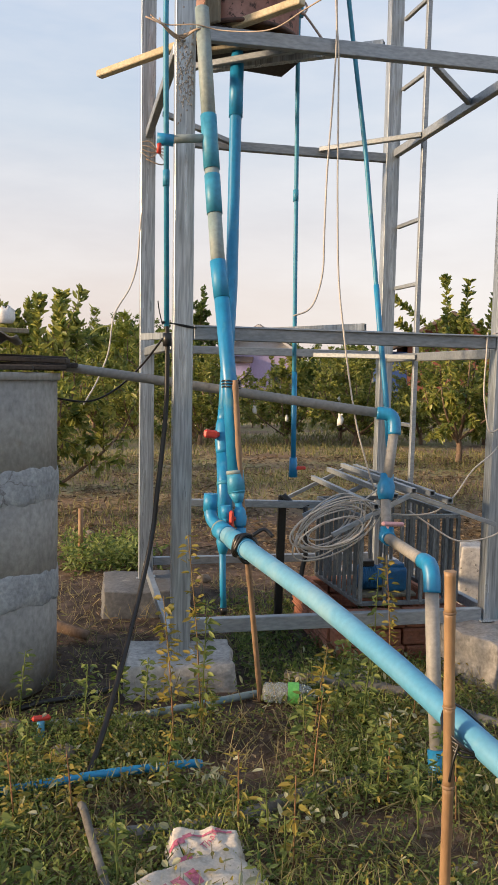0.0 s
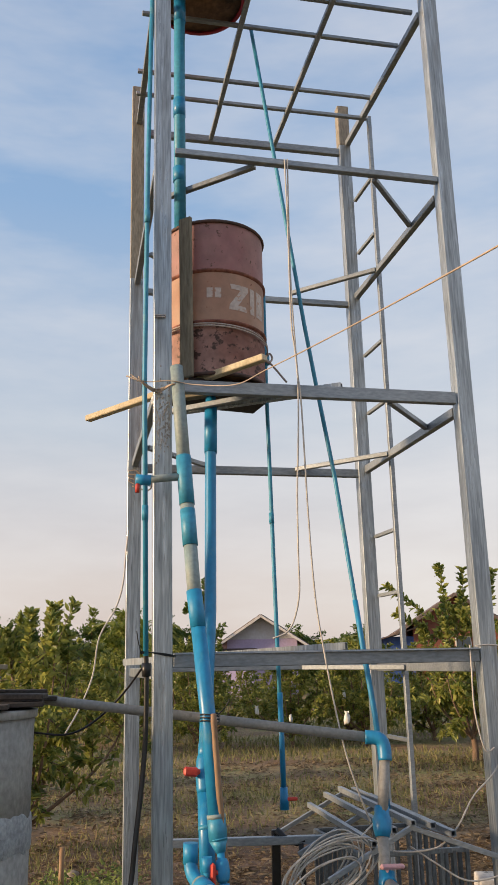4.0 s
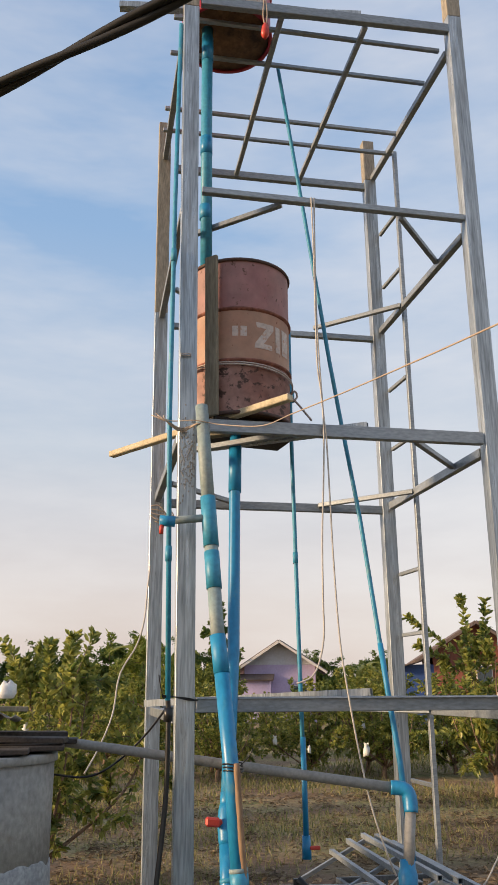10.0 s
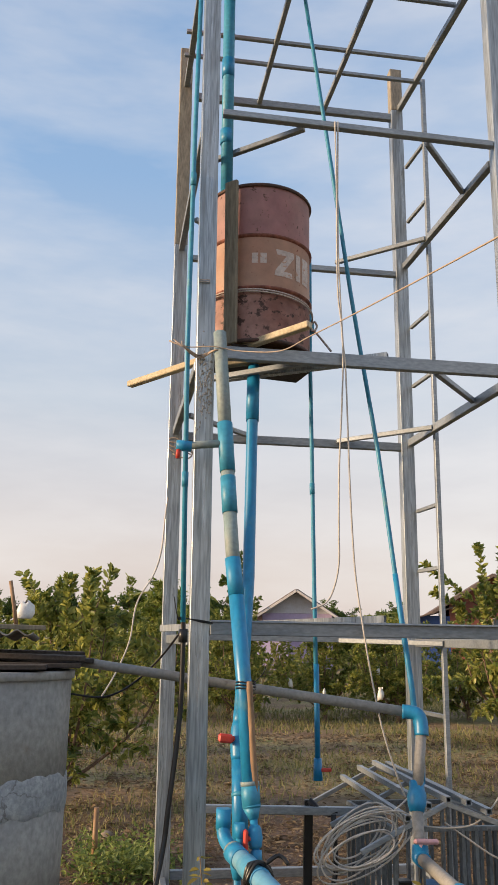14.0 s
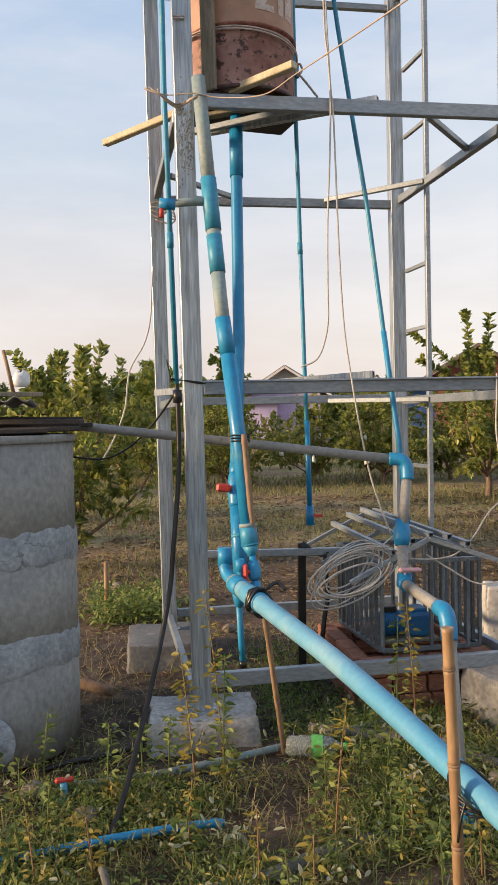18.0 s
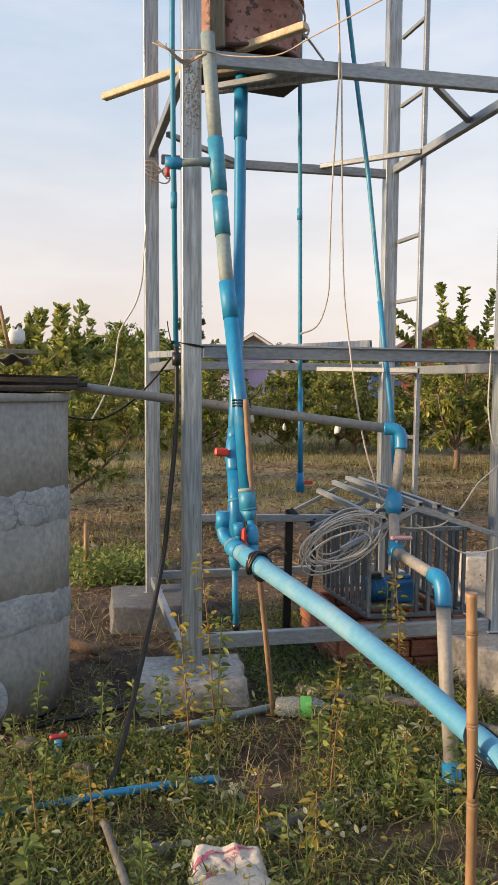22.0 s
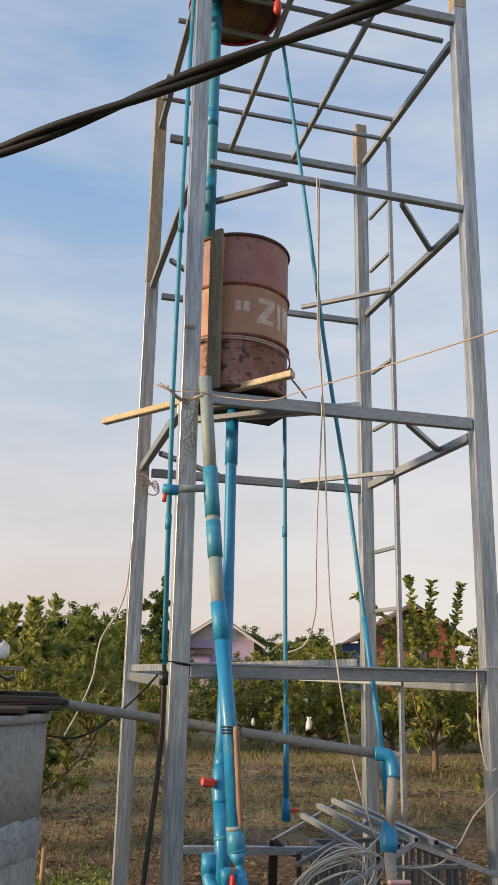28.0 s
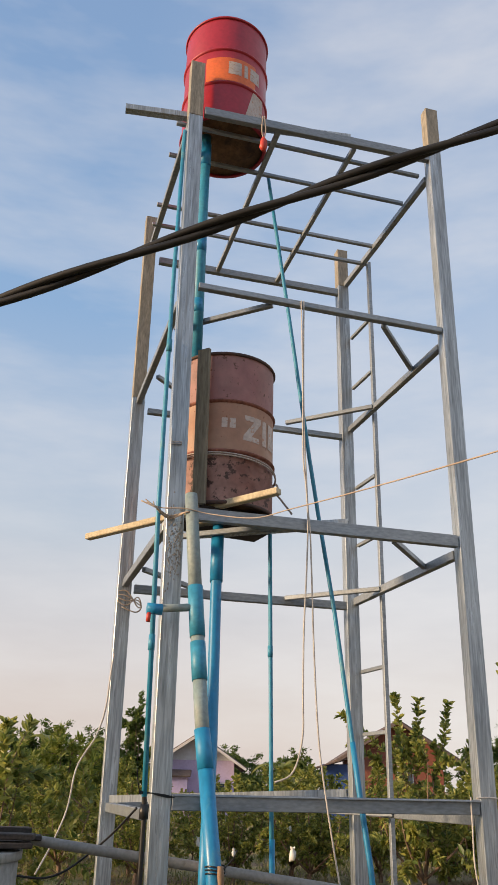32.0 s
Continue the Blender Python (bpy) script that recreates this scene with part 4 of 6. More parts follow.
# thin slanting pipe from the top drum
sp = thing("slanting_pipe", "thin teal pipe slanting down from the top drum", "water pipe")
SP = [(0.545, 0.50, 5.73), (0.60, 0.49, 5.3), (0.695, 0.45, 4.506), (0.809, 0.42, 3.57), (0.862, 0.43, 3.24), (0.945, 0.40, 2.64), (1.018, 0.30, 1.737), (1.05, 0.26, 1.39), (1.075, 0.22, 0.95)]
pipe("pipe", SP, 0.012, TEAL, sp, "", 10)
part("pipe_foot", tube_bm([lerp(SP[5], SP[6], 0.75), SP[6], SP[7], SP[8]], 0.0145, 10), BLUE, sp)

# riser beside the front post and the black hose below it
rs = thing("riser_pipe", "thin blue riser pipe strapped beside the front post", "water pipe")
pipe("pipe", [(-0.132, 0.05, 5.52), (-0.145, 0.02, 4.3), (-0.150, -0.03, 3.04), (-0.127, -0.03, 1.69)], 0.0125, TEAL, rs, "", 10)
for z, x in ((3.95, -0.146), (2.35, -0.139)):
    part("coupling", tube_bm([(x, 0.0 if z > 3 else -0.03, z + 0.035), (x, 0.0 if z > 3 else -0.03, z - 0.035)], 0.016, 10), TEAL, rs)
hs = thing("black_hose", "black rubber hose hanging from the riser to the ground", "hose")
pipe("hose", [(-0.127, -0.03, 1.70), (-0.123, -0.03, 1.60), (-0.127, -0.03, 1.28), (-0.165, -0.07, 0.92), (-0.189, -0.10, 0.728), (-0.265, -0.25, 0.444), (-0.395, -0.66, 0.14), (-0.472, -0.915, 0.03)], 0.0115, BLACK, hs, "", 10, 6)
part("hose_clamp", tube_bm([(-0.124, -0.03, 1.66), (-0.124, -0.03, 1.60)], 0.021, 10), BLACK, hs)
tw = thing("tie_wire", "dark wire lashed round post and riser", "wire", "tie wires")
for j in range(3):
    pipe("loop", [(-0.15, -0.05, 1.70 + 0.006 * j), (-0.10, -0.012, 1.705), (-0.03, -0.008, 1.698 - 0.004 * j), (0.012, -0.006, 1.688)], 0.0025, BLACK, tw, "", 5, 4)
pipe("tail", [(-0.15, -0.05, 1.70), (-0.165, -0.06, 1.76), (-0.172, -0.07, 1.80)], 0.0025, BLACK, tw, "", 5, 4)
tw = thing("tie_wire", "tan wire lashed round post and riser at the platform", "wire", "tie wires")
for j in range(3):
    pipe("loop", [(-0.24 + 0.03 * j, -0.05, 3.03), (-0.17, -0.075, 2.995), (-0.09, -0.012, 2.98 - 0.008 * j), (-0.02, -0.115, 2.975), (0.02, -0.08, 2.98)], 0.004, WIRE_TAN, tw, "", 5, 4)

# upper large pipe between the drums
up = thing("overflow_pipe", "stout teal plastic pipe joining the two drums", "water pipe")
pipe("pipe", [(0.050, 0.28, 5.73), (0.053, 0.28, 4.9), (0.060, 0.28, 3.97)], 0.034, TEAL, up, "", 16)
for za, zb in ((5.66, 5.48), (4.92, 4.80), (4.45, 4.36)):
    part("coupling", tube_bm([(0.052, 0.28, za), (0.053, 0.28, zb)], 0.0365, 16), BLUE, up)

# grey pipe from the tank to the valve
gp = thing("supply_pipe", "grey plastic pipe from the tank bending down to a valve", "water pipe")
E1, E2, GF = Vector((0.955, -0.10, 1.300)), Vector((0.830, -0.85, 0.755)), Vector((0.795, -1.09, 0.0))
CV, BV = Vector((0.912, -0.15, 0.950)), Vector((0.880, -0.26, 0.745))
pipe("pipe", [(-0.76, 0.44, 1.517), (-0.715, 0.43, 1.514), (0.08, 0.17, 1.414), E1 + Vector((-0.02, 0.005, 0.004))], 0.023, GREY, gp, "", 14)
part("elbow", tube_bm(smooth_path([E1 + Vector((-0.075, 0.022, 0.01)), E1 + Vector((-0.02, 0.005, 0.004)), E1 + Vector((0.002, -0.005, -0.026)), E1 + Vector((0.0, -0.018, -0.09))], 5), 0.031, 16), BLUE, gp)
pipe("pipe", [E1 + Vector((0.0, -0.015, -0.07)), CV], 0.0245, GREY, gp, "", 14)
cvd = (BV - E1).normalized()
part("check_valve", tube_bm([CV - cvd * 0.075, CV - cvd * 0.045, CV - cvd * 0.02, CV + cvd * 0.02, CV + cvd * 0.05], [0.033, 0.033, 0.042, 0.040, 0.031], 16), BLUE, gp)
pipe("pipe", [CV + cvd * 0.03, BV], 0.0245, GREY, gp, "", 14)
gpd = (E2 - BV).normalized()
part("ball_valve", tube_bm([BV - cvd * 0.045, BV, BV + gpd * 0.05], [0.033, 0.037, 0.033], 16), BLUE, gp)
part("valve_handle", box_bm((0.115, 0.026, 0.02), Matrix.Translation(BV + Vector((0.025, -0.01, 0.062))) @ pose(0, 0, 0, 0, 4, 10), 0.007), PINK_PLASTIC, gp, "faded pink valve handle")
part("handle_stem", tube_bm([BV, BV + Vector((0.0, -0.012, 0.06))], 0.011, 8), PINK_PLASTIC, gp)
pipe("pipe", [BV + gpd * 0.04, E2], 0.0255, GREY, gp, "", 14)
part("elbow", tube_bm(smooth_path([E2 - gpd * 0.07, E2, E2 + Vector((0.0, -0.03, -0.035)), E2.lerp(GF, 0.13) + Vector((0, -0.018, 0))], 5), 0.033, 16), BLUE, gp)
pipe("pipe", [E2.lerp(GF, 0.10) + Vector((0, -0.018, 0)), E2.lerp(GF, 0.5), GF], 0.0275, GREY, gp, "", 14)
part("foot_socket", tube_bm([E2.lerp(GF, 0.86), E2.lerp(GF, 1.03)], 0.036, 14), BLUE, gp)

# sticks
st = tagged(mesh_ob("prop_stick", tube_bm(smooth_path([(0.118, -0.455, 1.455), (0.15, -0.47, 1.0), (0.22, -0.40, 0.5), (0.305, -0.255, -0.02)], 8), [0.011 + 0.003 * math.sin(i * 1.7) ** 2 for i in range(25)], 9), STICK),
            "thin brown wooden prop stick lashed to the downpipe", "stick")
tw = thing("tie_wire", "dark wire lashing stick to downpipe", "wire", "tie wires")
for j in range(3):
    cz = 1.425 + 0.012 * j
    c = along(AP, cz)
    pipe("loop", [c + Vector((0.040 * math.cos(a) + 0.006, 0.046 * math.sin(a) - 0.008, 0.004 * math.sin(2 * a))) for a in [2 * math.pi * k / 16 for k in range(17)]], 0.003, BLACK, tw, "", 5)
pipe("tail", [(0.13, -0.44, 1.44), (0.17, -0.45, 1.48), (0.185, -0.45, 1.51)], 0.0025, BLACK, tw, "", 5, 4)
cane = thing("bamboo_cane", "brown bamboo cane holding the sloping pipe", "cane")
CN = [Vector((0.293, -2.155, 1.060)), Vector((0.308, -2.16, 0.6)), Vector((0.318, -2.15, -0.05))]
def cane_at(t):
    return CN[0].lerp(CN[1], t * 2) if t < 0.5 else CN[1].lerp(CN[2], t * 2 - 1)


knots = [0.0, 0.10, 0.33, 0.52, 0.72, 0.9, 1.0]
for ta, tb_ in zip(knots, knots[1:]):
    part("internode", tube_bm([cane_at(ta), cane_at(ta + 0.012), cane_at((ta + tb_) / 2), cane_at(tb_ - 0.012), cane_at(tb_)], [0.0142, 0.0128, 0.0122, 0.0128, 0.0142], 12), BAMBOO, cane)
for ta in knots[1:-1]:
    part("node", tube_bm([cane_at(ta - 0.004), cane_at(ta), cane_at(ta + 0.004)], [0.0135, 0.0152, 0.0135], 12), STICK, cane, "darker ring")
tie = thing("rubber_tie", "black rubber strip binding pipe to cane", "tie", "rubber ties")
c = MP[4] + Vector((-0.01, -0.035, 0.0))
for j in range(4):
    pts = [c + Vector((0.040 * math.cos(a) * (1 + 0.05 * j), 0.062 * math.sin(a) + 0.012, 0.040 * math.sin(a) * 0.6 + 0.007 * (j - 1.5) + 0.006 * math.sin(3 * a + j))) for a in [2 * math.pi * k / 20 for k in range(21)]]
    pipe("loop", pts, 0.0032, BLACK, tie, "", 6)
pipe("tail", [c + Vector((-0.03, -0.03, 0.0)), c + Vector((-0.045, -0.035, -0.04)), c + Vector((-0.05, -0.03, -0.09))], 0.003, BLACK, tie, "", 6, 4)


# ---- concrete ring tank ----
tank = thing("ring_tank", "tall grey concrete ring tank with mortar collars and dark stains", "water tank", "", "", (-1.045, 0.22, 0))
TR = 0.425
for k in range(3):
    part("ring", lathe_bm([(TR - 0.06, 0.485 * k), (TR, 0.485 * k), (TR + 0.004 * (k == 1), 0.485 * k + 0.24), (TR, 0.485 * k + 0.482), (TR - 0.06, 0.485 * k + 0.482)], 64), TANK_CON, tank)
part("rim", lathe_bm([(TR - 0.07, 1.432), (TR + 0.012, 1.432), (TR + 0.013, 1.4325), (TR + 0.014, 1.465), (TR + 0.013, 1.466), (TR - 0.07, 1.467)], 64), TANK_CON, tank)
for z in (0.485, 0.955):
    bm = lathe_bm([(TR - 0.004, z - 0.085), (TR + 0.004, z - 0.075), (TR + 0.007, z - 0.05), (TR + 0.009, z - 0.02), (TR + 0.008, z + 0.02), (TR + 0.006, z + 0.05), (TR + 0.003, z + 0.07), (TR - 0.004, z + 0.08)], 120)
    for v in bm.verts:
        a = math.atan2(v.co.y, v.co.x)
        v.co.z += 0.05 * noise.noise(Vector((a * 2.2, z * 9, 0))) + 0.02 * noise.noise(Vector((a * 9, z * 5, v.co.z * 9)))
        s = 1 + 0.009 * noise.noise(Vector((a * 10, v.co.z * 24, 1))) + 0.006 * noise.noise(Vector((a * 25, v.co.z * 60, 3)))
        v.co.x *= s
        v.co.y *= s
    part("mortar_collar", bm, MORTAR, tank, "smeared blue-grey mortar collar")
lid = thing("board_cover", "dark rotten boards laid over the concrete tank", "boards", "", "", (-1.045, 0.22, 1.475))
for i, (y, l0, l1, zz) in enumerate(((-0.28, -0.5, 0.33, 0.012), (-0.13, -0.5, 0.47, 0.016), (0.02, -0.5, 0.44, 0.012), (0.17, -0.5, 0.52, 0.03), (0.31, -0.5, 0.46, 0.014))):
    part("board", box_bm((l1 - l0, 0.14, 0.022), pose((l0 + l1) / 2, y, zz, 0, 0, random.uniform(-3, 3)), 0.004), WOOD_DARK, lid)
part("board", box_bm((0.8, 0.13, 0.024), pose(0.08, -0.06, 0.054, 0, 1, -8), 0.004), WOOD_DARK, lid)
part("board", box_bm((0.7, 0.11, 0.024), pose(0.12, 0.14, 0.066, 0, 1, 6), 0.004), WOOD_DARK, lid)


cs = thing("sheet_offcut", "small grey corrugated sheet offcut lying on the tank boards", "roof sheet", "", "", (-1.05, 0.16, 1.585))
verts, faces = [], []
for iy in range(5):
    for ix in range(41):
        verts.append((-0.2 + 0.46 * ix / 40, -0.16 + 0.32 * iy / 4, 0.012 * math.sin(ix / 40 * 2 * math.pi * 5) + 0.05 - 0.006 * iy))
faces = [(a * 41 + b, a * 41 + b + 1, a * 41 + b + 42, a * 41 + b + 41) for a in range(4) for b in range(40)]
sh_ = raw("sheet", verts, faces, CONCRETE_MID, cs, True)
md = sh_.modifiers.new("thickness", "SOLIDIFY")
md.thickness = 0.006
part("batten", box_bm((0.55, 0.03, 0.022), pose(0.03, -0.05, 0.075, 0, 1, 3), 0.003), WOOD_GREY, cs)
pk = tagged(mesh_ob("peg", tube_bm([(-0.886, 0.18, 1.66), (-0.905, 0.18, 1.76), (-0.928, 0.18, 1.869)], [0.010, 0.009, 0.009], 9), STICK), "thin grey peg standing on the tank cover", "stick")
bgm = lathe_bm([(0, 0), (0.06, 0.0), (0.075, 0.04), (0.06, 0.09), (0.03, 0.12), (0.012, 0.13)], 18)
for v in bgm.verts:
    v.co *= 1 + 0.35 * noise.noise(v.co * 22)
tb_ = mesh_ob("plastic_bag", bgm, BAG, None, "", True)
tb_.location = (-0.865, 0.33, 1.70)
tb_.scale = (0.6, 0.5, 0.6)
tagged(tb_, "crumpled whitish plastic bag on the tank cover", "plastic bag")


# ---- pump cage ----
cage = thing("pump_cage", "small galvanised bar cage with pitched roof frame over the pump", "cage")
CX0, CX1, CY0, CY1, CZ0, CZ1 = 0.905, 1.435, 0.15, 0.80, 0.312, 0.765
q = 0.022


def cage_at(u, v, z):
    """A point of the slightly skewed cage: u across, v from front to back."""
    return (CX0 + (CX1 - CX0) * u - 0.045 * v, CY0 + (CY1 - CY0) * v, z)


for z in (CZ0, CZ1):
    for a, b in (((0, 0), (1, 0)), ((0, 1), (1, 1)), ((0, 0), (0, 1)), ((1, 0), (1, 1))):
        part("rail", bar_bm(cage_at(*a, z), cage_at(*b, z), q, q, 0.002), STEEL_SHADED, cage)
for i in range(9):
    u = i / 8
    if i not in (1, 3):
        part("bar", bar_bm(cage_at(u, -0.003, CZ0), cage_at(u, -0.003, CZ1), 0.019, 0.019, 0.002), STEEL_SHADED, cage)
    part("bar", bar_bm(cage_at(u, 1, CZ0), cage_at(u, 1, CZ1), 0.019, 0.019, 0.002), STEEL_SHADED, cage)
for i in range(1, 9):
    for u in (0, 1):
        part("bar", bar_bm(cage_at(u, i / 9, CZ0), cage_at(u, i / 9, CZ1), 0.019, 0.019, 0.002), STEEL_SHADED, cage)
RX, RZ = 1.105, 0.925
part("ridge", bar_bm((RX, -0.03, RZ), (RX, 1.12, RZ), 0.025, 0.025, 0, None, 0.003), STEEL_BEAM, cage)
for y in (0.0, 0.55, 1.08):
    part("rafter", bar_bm((RX, y, RZ - 0.022), (0.70, y, 0.705), 0.022, 0.022, 0.002), STEEL_BEAM, cage)
    part("rafter", bar_bm((RX, y, RZ - 0.022), (1.52, y - 0.08, 0.762), 0.022, 0.022, 0.002), STEEL_BEAM, cage)
for x, z in ((1.015, 0.898), (0.915, 0.846)):
    part("purlin", bar_bm((x, -0.02, z), (x, 1.12, z), 0.026, 0.026, 0, None, 0.003), STEEL_BEAM, cage)
for x, z in ((1.18, 0.920), (1.275, 0.882)):
    part("purlin", bar_bm((x, -0.08, z), (x, 1.1, z), 0.026, 0.026, 0, None, 0.003), STEEL_BEAM, cage)
part("tie_beam", bar_bm((0.02, 0.78, 0.75), (1.0, 0.60, 0.755), 0.04, 0.04, 0.003), STEEL_BEAM, cage)
bp = thing("black_post", "black plastic post with rubber wound at its head", "post")
part("post", bar_bm((0.605, 0.70, -0.03), (0.618, 0.70, 0.80), 0.045, 0.03, 0.004), BLACK, bp)
part("strap", tube_bm(smooth_path([(0.735, 0.63, 0.74), (0.74, 0.61, 0.50), (0.72, 0.60, 0.40), (0.70, 0.59, 0.27)], 4), 0.014, 8), BLACK, bp, "hanging black rubber strip")
part("binding", tube_bm([(0.618, 0.69, 0.80), (0.66, 0.67, 0.76), (0.72, 0.65, 0.74), (0.76, 0.64, 0.75)], 0.018, 8), BLACK, bp)
base = thing("brick_plinth", "low plinth of hollow red clay bricks under the cage", "plinth")
brick_me = None
for row in range(3):
    for side in range(4):
        n_b = 4
        for i in range(n_b):
            ln = 0.185
            if side == 0:
                m = pose(0.765 + ln * (i + 0.5) + (0.0 if row % 2 else 0.02), CY0 + 0.01, 0.045 + row * 0.092)
            elif side == 2:
                m = pose(0.765 + ln * (i + 0.5), CY1 + 0.06, 0.045 + row * 0.092)
            else:
                m = pose(0.805 if side == 3 else 1.46, CY0 + 0.15 + ln * (i - 0.1) + (0.03 if row % 2 else 0), 0.045 + row * 0.092, 0, 0, 90)
            if brick_me is None:
                bm = box_bm((0.175, 0.085, 0.085), Matrix(), 0.004)
                for gz in (-0.028, 0.0, 0.028):
                    for gy in (-1, 1):
                        box_bm((0.172, 0.008, 0.012), pose(0, gy * 0.0425, gz), 0.0015, 1, bm)
                ob = part("brick", bm, BRICK, base)
                brick_me = ob.data
            else:
                ob = new("brick", brick_me)
                ob.parent = base
            ob.matrix_basis = m @ pose(random.uniform(-0.004, 0.004), random.uniform(-0.004, 0.004), 0, 0, 0, random.uniform(-1.5, 1.5))
pump = thing("water_pump", "low blue water pump on a board inside the cage", "pump", "", "", (1.12, 0.42, 0.29))
part("baseplate", box_bm((0.34, 0.20, 0.02), pose(0, 0, 0.012), 0.004), WOOD_GREY, pump)
part("motor", tube_bm([(-0.14, 0.0, 0.095), (-0.13, 0, 0.095), (-0.03, 0, 0.095), (0.0, 0, 0.095)], [0.045, 0.066, 0.066, 0.055], 20), PUMP_BLUE, pump)
for i in range(7):
    part("cooling_fin", tube_bm([(-0.122 + 0.013 * i, 0, 0.095), (-0.118 + 0.013 * i, 0, 0.095)], 0.070, 20), PUMP_BLUE, pump)
part("casing", box_bm((0.13, 0.14, 0.135), pose(0.065, 0, 0.09), 0.02, 3), PUMP_BLUE, pump)
part("casing_cap", box_bm((0.10, 0.11, 0.02), pose(0.065, 0, 0.165), 0.006, 2), PUMP_BLUE, pump)
part("inlet", tube_bm([(0.12, 0.0, 0.09), (0.155, 0, 0.09)], [0.026, 0.024], 14), PUMP_BLUE, pump)
part("terminal_box", box_bm((0.07, 0.06, 0.035), pose(-0.085, 0, 0.172), 0.006, 2), BLACK, pump)

coil = thing("wire_coil", "loose coil of off-white electric wire hung on the cage", "wire coil")
random.seed(4)
for i in range(11):
    cx, cz = 0.705 + random.uniform(-0.04, 0.05), 0.740 + random.uniform(-0.03, 0.03)
    ra, rb, tl = random.uniform(0.12, 0.235), random.uniform(0.055, 0.115), random.uniform(0.25, 0.7)
    pts = []
    for k in range(33):
        a = 2 * math.pi * k / 32 + i
        px, pz = ra * math.cos(a), rb * math.sin(a)
        pts.append((cx + px * math.cos(tl) - pz * math.sin(tl), -0.02 + 0.012 * i * 0.5 + 0.02 * math.sin(2 * a + i), cz + px * math.sin(tl) + pz * math.cos(tl)))
    pipe("loop", pts, 0.0042, WIRE_WHITE, coil, "", 6)
pipe("lead", [(0.85, 0.0, 0.87), (0.98, 0.05, 0.95), (1.03, 0.1, 0.95)], 0.004, WIRE_WHITE, coil, "", 6, 5)


# ---- cables and wires ----
cab = thing("overhead_cable", "thick black twisted pair of overhead cables", "cable")
c0, cd = Vector((-0.319, -3.238, 2.423)), Vector((0.8607, -0.4171, 0.2919)).normalized()
cu = cd.orthogonal().normalized()
cv = cd.cross(cu)
for j in range(2):
    pts = []
    for k in range(-140, 260):
        s = k * 0.025
        a = s * 16.0 + math.pi * j
        pts.append(c0 + cd * s + (cu * math.cos(a) + cv * math.sin(a)) * 0.0043)
    pipe("strand", pts, 0.0047, CABLE, cab, "", 10)
w1 = thing("tan_wire", "tan wire strung in a slack curve from the platform", "wire")
pipe("wire", [(-0.22, -0.05, 3.04), (-0.15, -0.065, 3.0), (-0.03, -0.12, 2.99), (0.09, -0.15, 2.965)] + [(0.2 + 0.139 * q_, -0.1 - 0.99 * q_, 2.943 - 0.191 * q_ + 0.01 * q_ * q_) for q_ in (0.3, 0.7, 1.2, 1.8, 2.4, 3.0, 3.6, 4.4)], 0.0028, WIRE_TAN, w1, "", 6, 6)
w2 = thing("hanging_wire", "pale doubled wire hanging from the upper beam", "wire")
pipe("wire", [(0.615, -0.006, 4.38), (0.613, -0.03, 3.93), (0.613, -0.03, 3.4), (0.629, -0.03, 3.208), (0.637, -0.03, 3.02), (0.628, -0.03, 2.75), (0.612, -0.03, 2.458), (0.606, -0.03, 2.15), (0.605, -0.03, 1.98), (0.58, -0.03, 1.86), (0.54, -0.03, 1.79), (0.47, -0.02, 1.76)], 0.0042, WIRE_WHITE, w2, "", 6, 6)
pipe("wire", [(0.631, -0.006, 4.38), (0.618, -0.03, 3.66), (0.635, -0.03, 3.146), (0.649, -0.03, 2.961), (0.657, -0.03, 2.66), (0.664, -0.03, 2.35), (0.682, -0.03, 1.96), (0.715, -0.03, 1.70), (0.755, -0.03, 1.45), (0.80, -0.03, 1.232), (0.86, -0.02, 1.05), (0.92, 0.03, 0.93)], 0.0042, WIRE_WHITE, w2, "", 6, 6)
w3 = thing("side_wire", "pale wire drooping from post to cage", "wire")
pipe("wire", [(1.47, -0.01, 1.715), (1.463, -0.02, 1.60), (1.460, -0.02, 1.406), (1.495, -0.02, 1.23), (1.545, -0.02, 1.235)], 0.004, WIRE_WHITE, w3, "", 6, 6)
pipe("wire", [(1.645, -0.01, 1.76), (1.651, -0.02, 1.70), (1.634, -0.02, 1.38), (1.660, -0.02, 1.12), (1.679, -0.02, 0.932), (1.63, -0.03, 0.78), (1.559, -0.03, 0.704), (1.44, -0.03, 0.672), (1.331, -0.02, 0.676), (1.202, 0.0, 0.753), (1.10, 0.02, 0.82)], 0.004, WIRE_WHITE, w3, "", 6, 6)
pipe("wire", [(1.64, -0.02, 1.40), (1.609, -0.02, 1.259), (1.53, -0.03, 1.13), (1.411, -0.03, 1.027), (1.32, -0.03, 0.90), (1.229, -0.02, 0.821), (1.12, 0.0, 0.80), (1.016, 0.02, 0.804)], 0.004, WIRE_WHITE, w3, "", 6, 6)
pipe("wrap", [(1.50, -0.012, 1.71), (1.56, -0.012, 1.715), (1.63, -0.012, 1.71)], 0.004, WIRE_WHITE, w3, "", 6, 4)
w4 = thing("thin_wire", "thin pale wire drooping behind the tower", "wire")
pipe("wire", [(-0.15, 1.41, 2.50), (-0.164, 1.39, 2.36), (-0.18, 1.38, 2.15), (-0.223, 1.38, 2.0), (-0.318, 1.37, 1.826), (-0.352, 1.36, 1.60), (-0.42, 1.33, 1.42), (-0.50, 1.2, 1.28)], 0.005, WIRE_WHITE, w4, "", 6, 8)
w5 = thing("tie_wire", "loops of tan wire tied at the rear post", "wire", "tie wires")
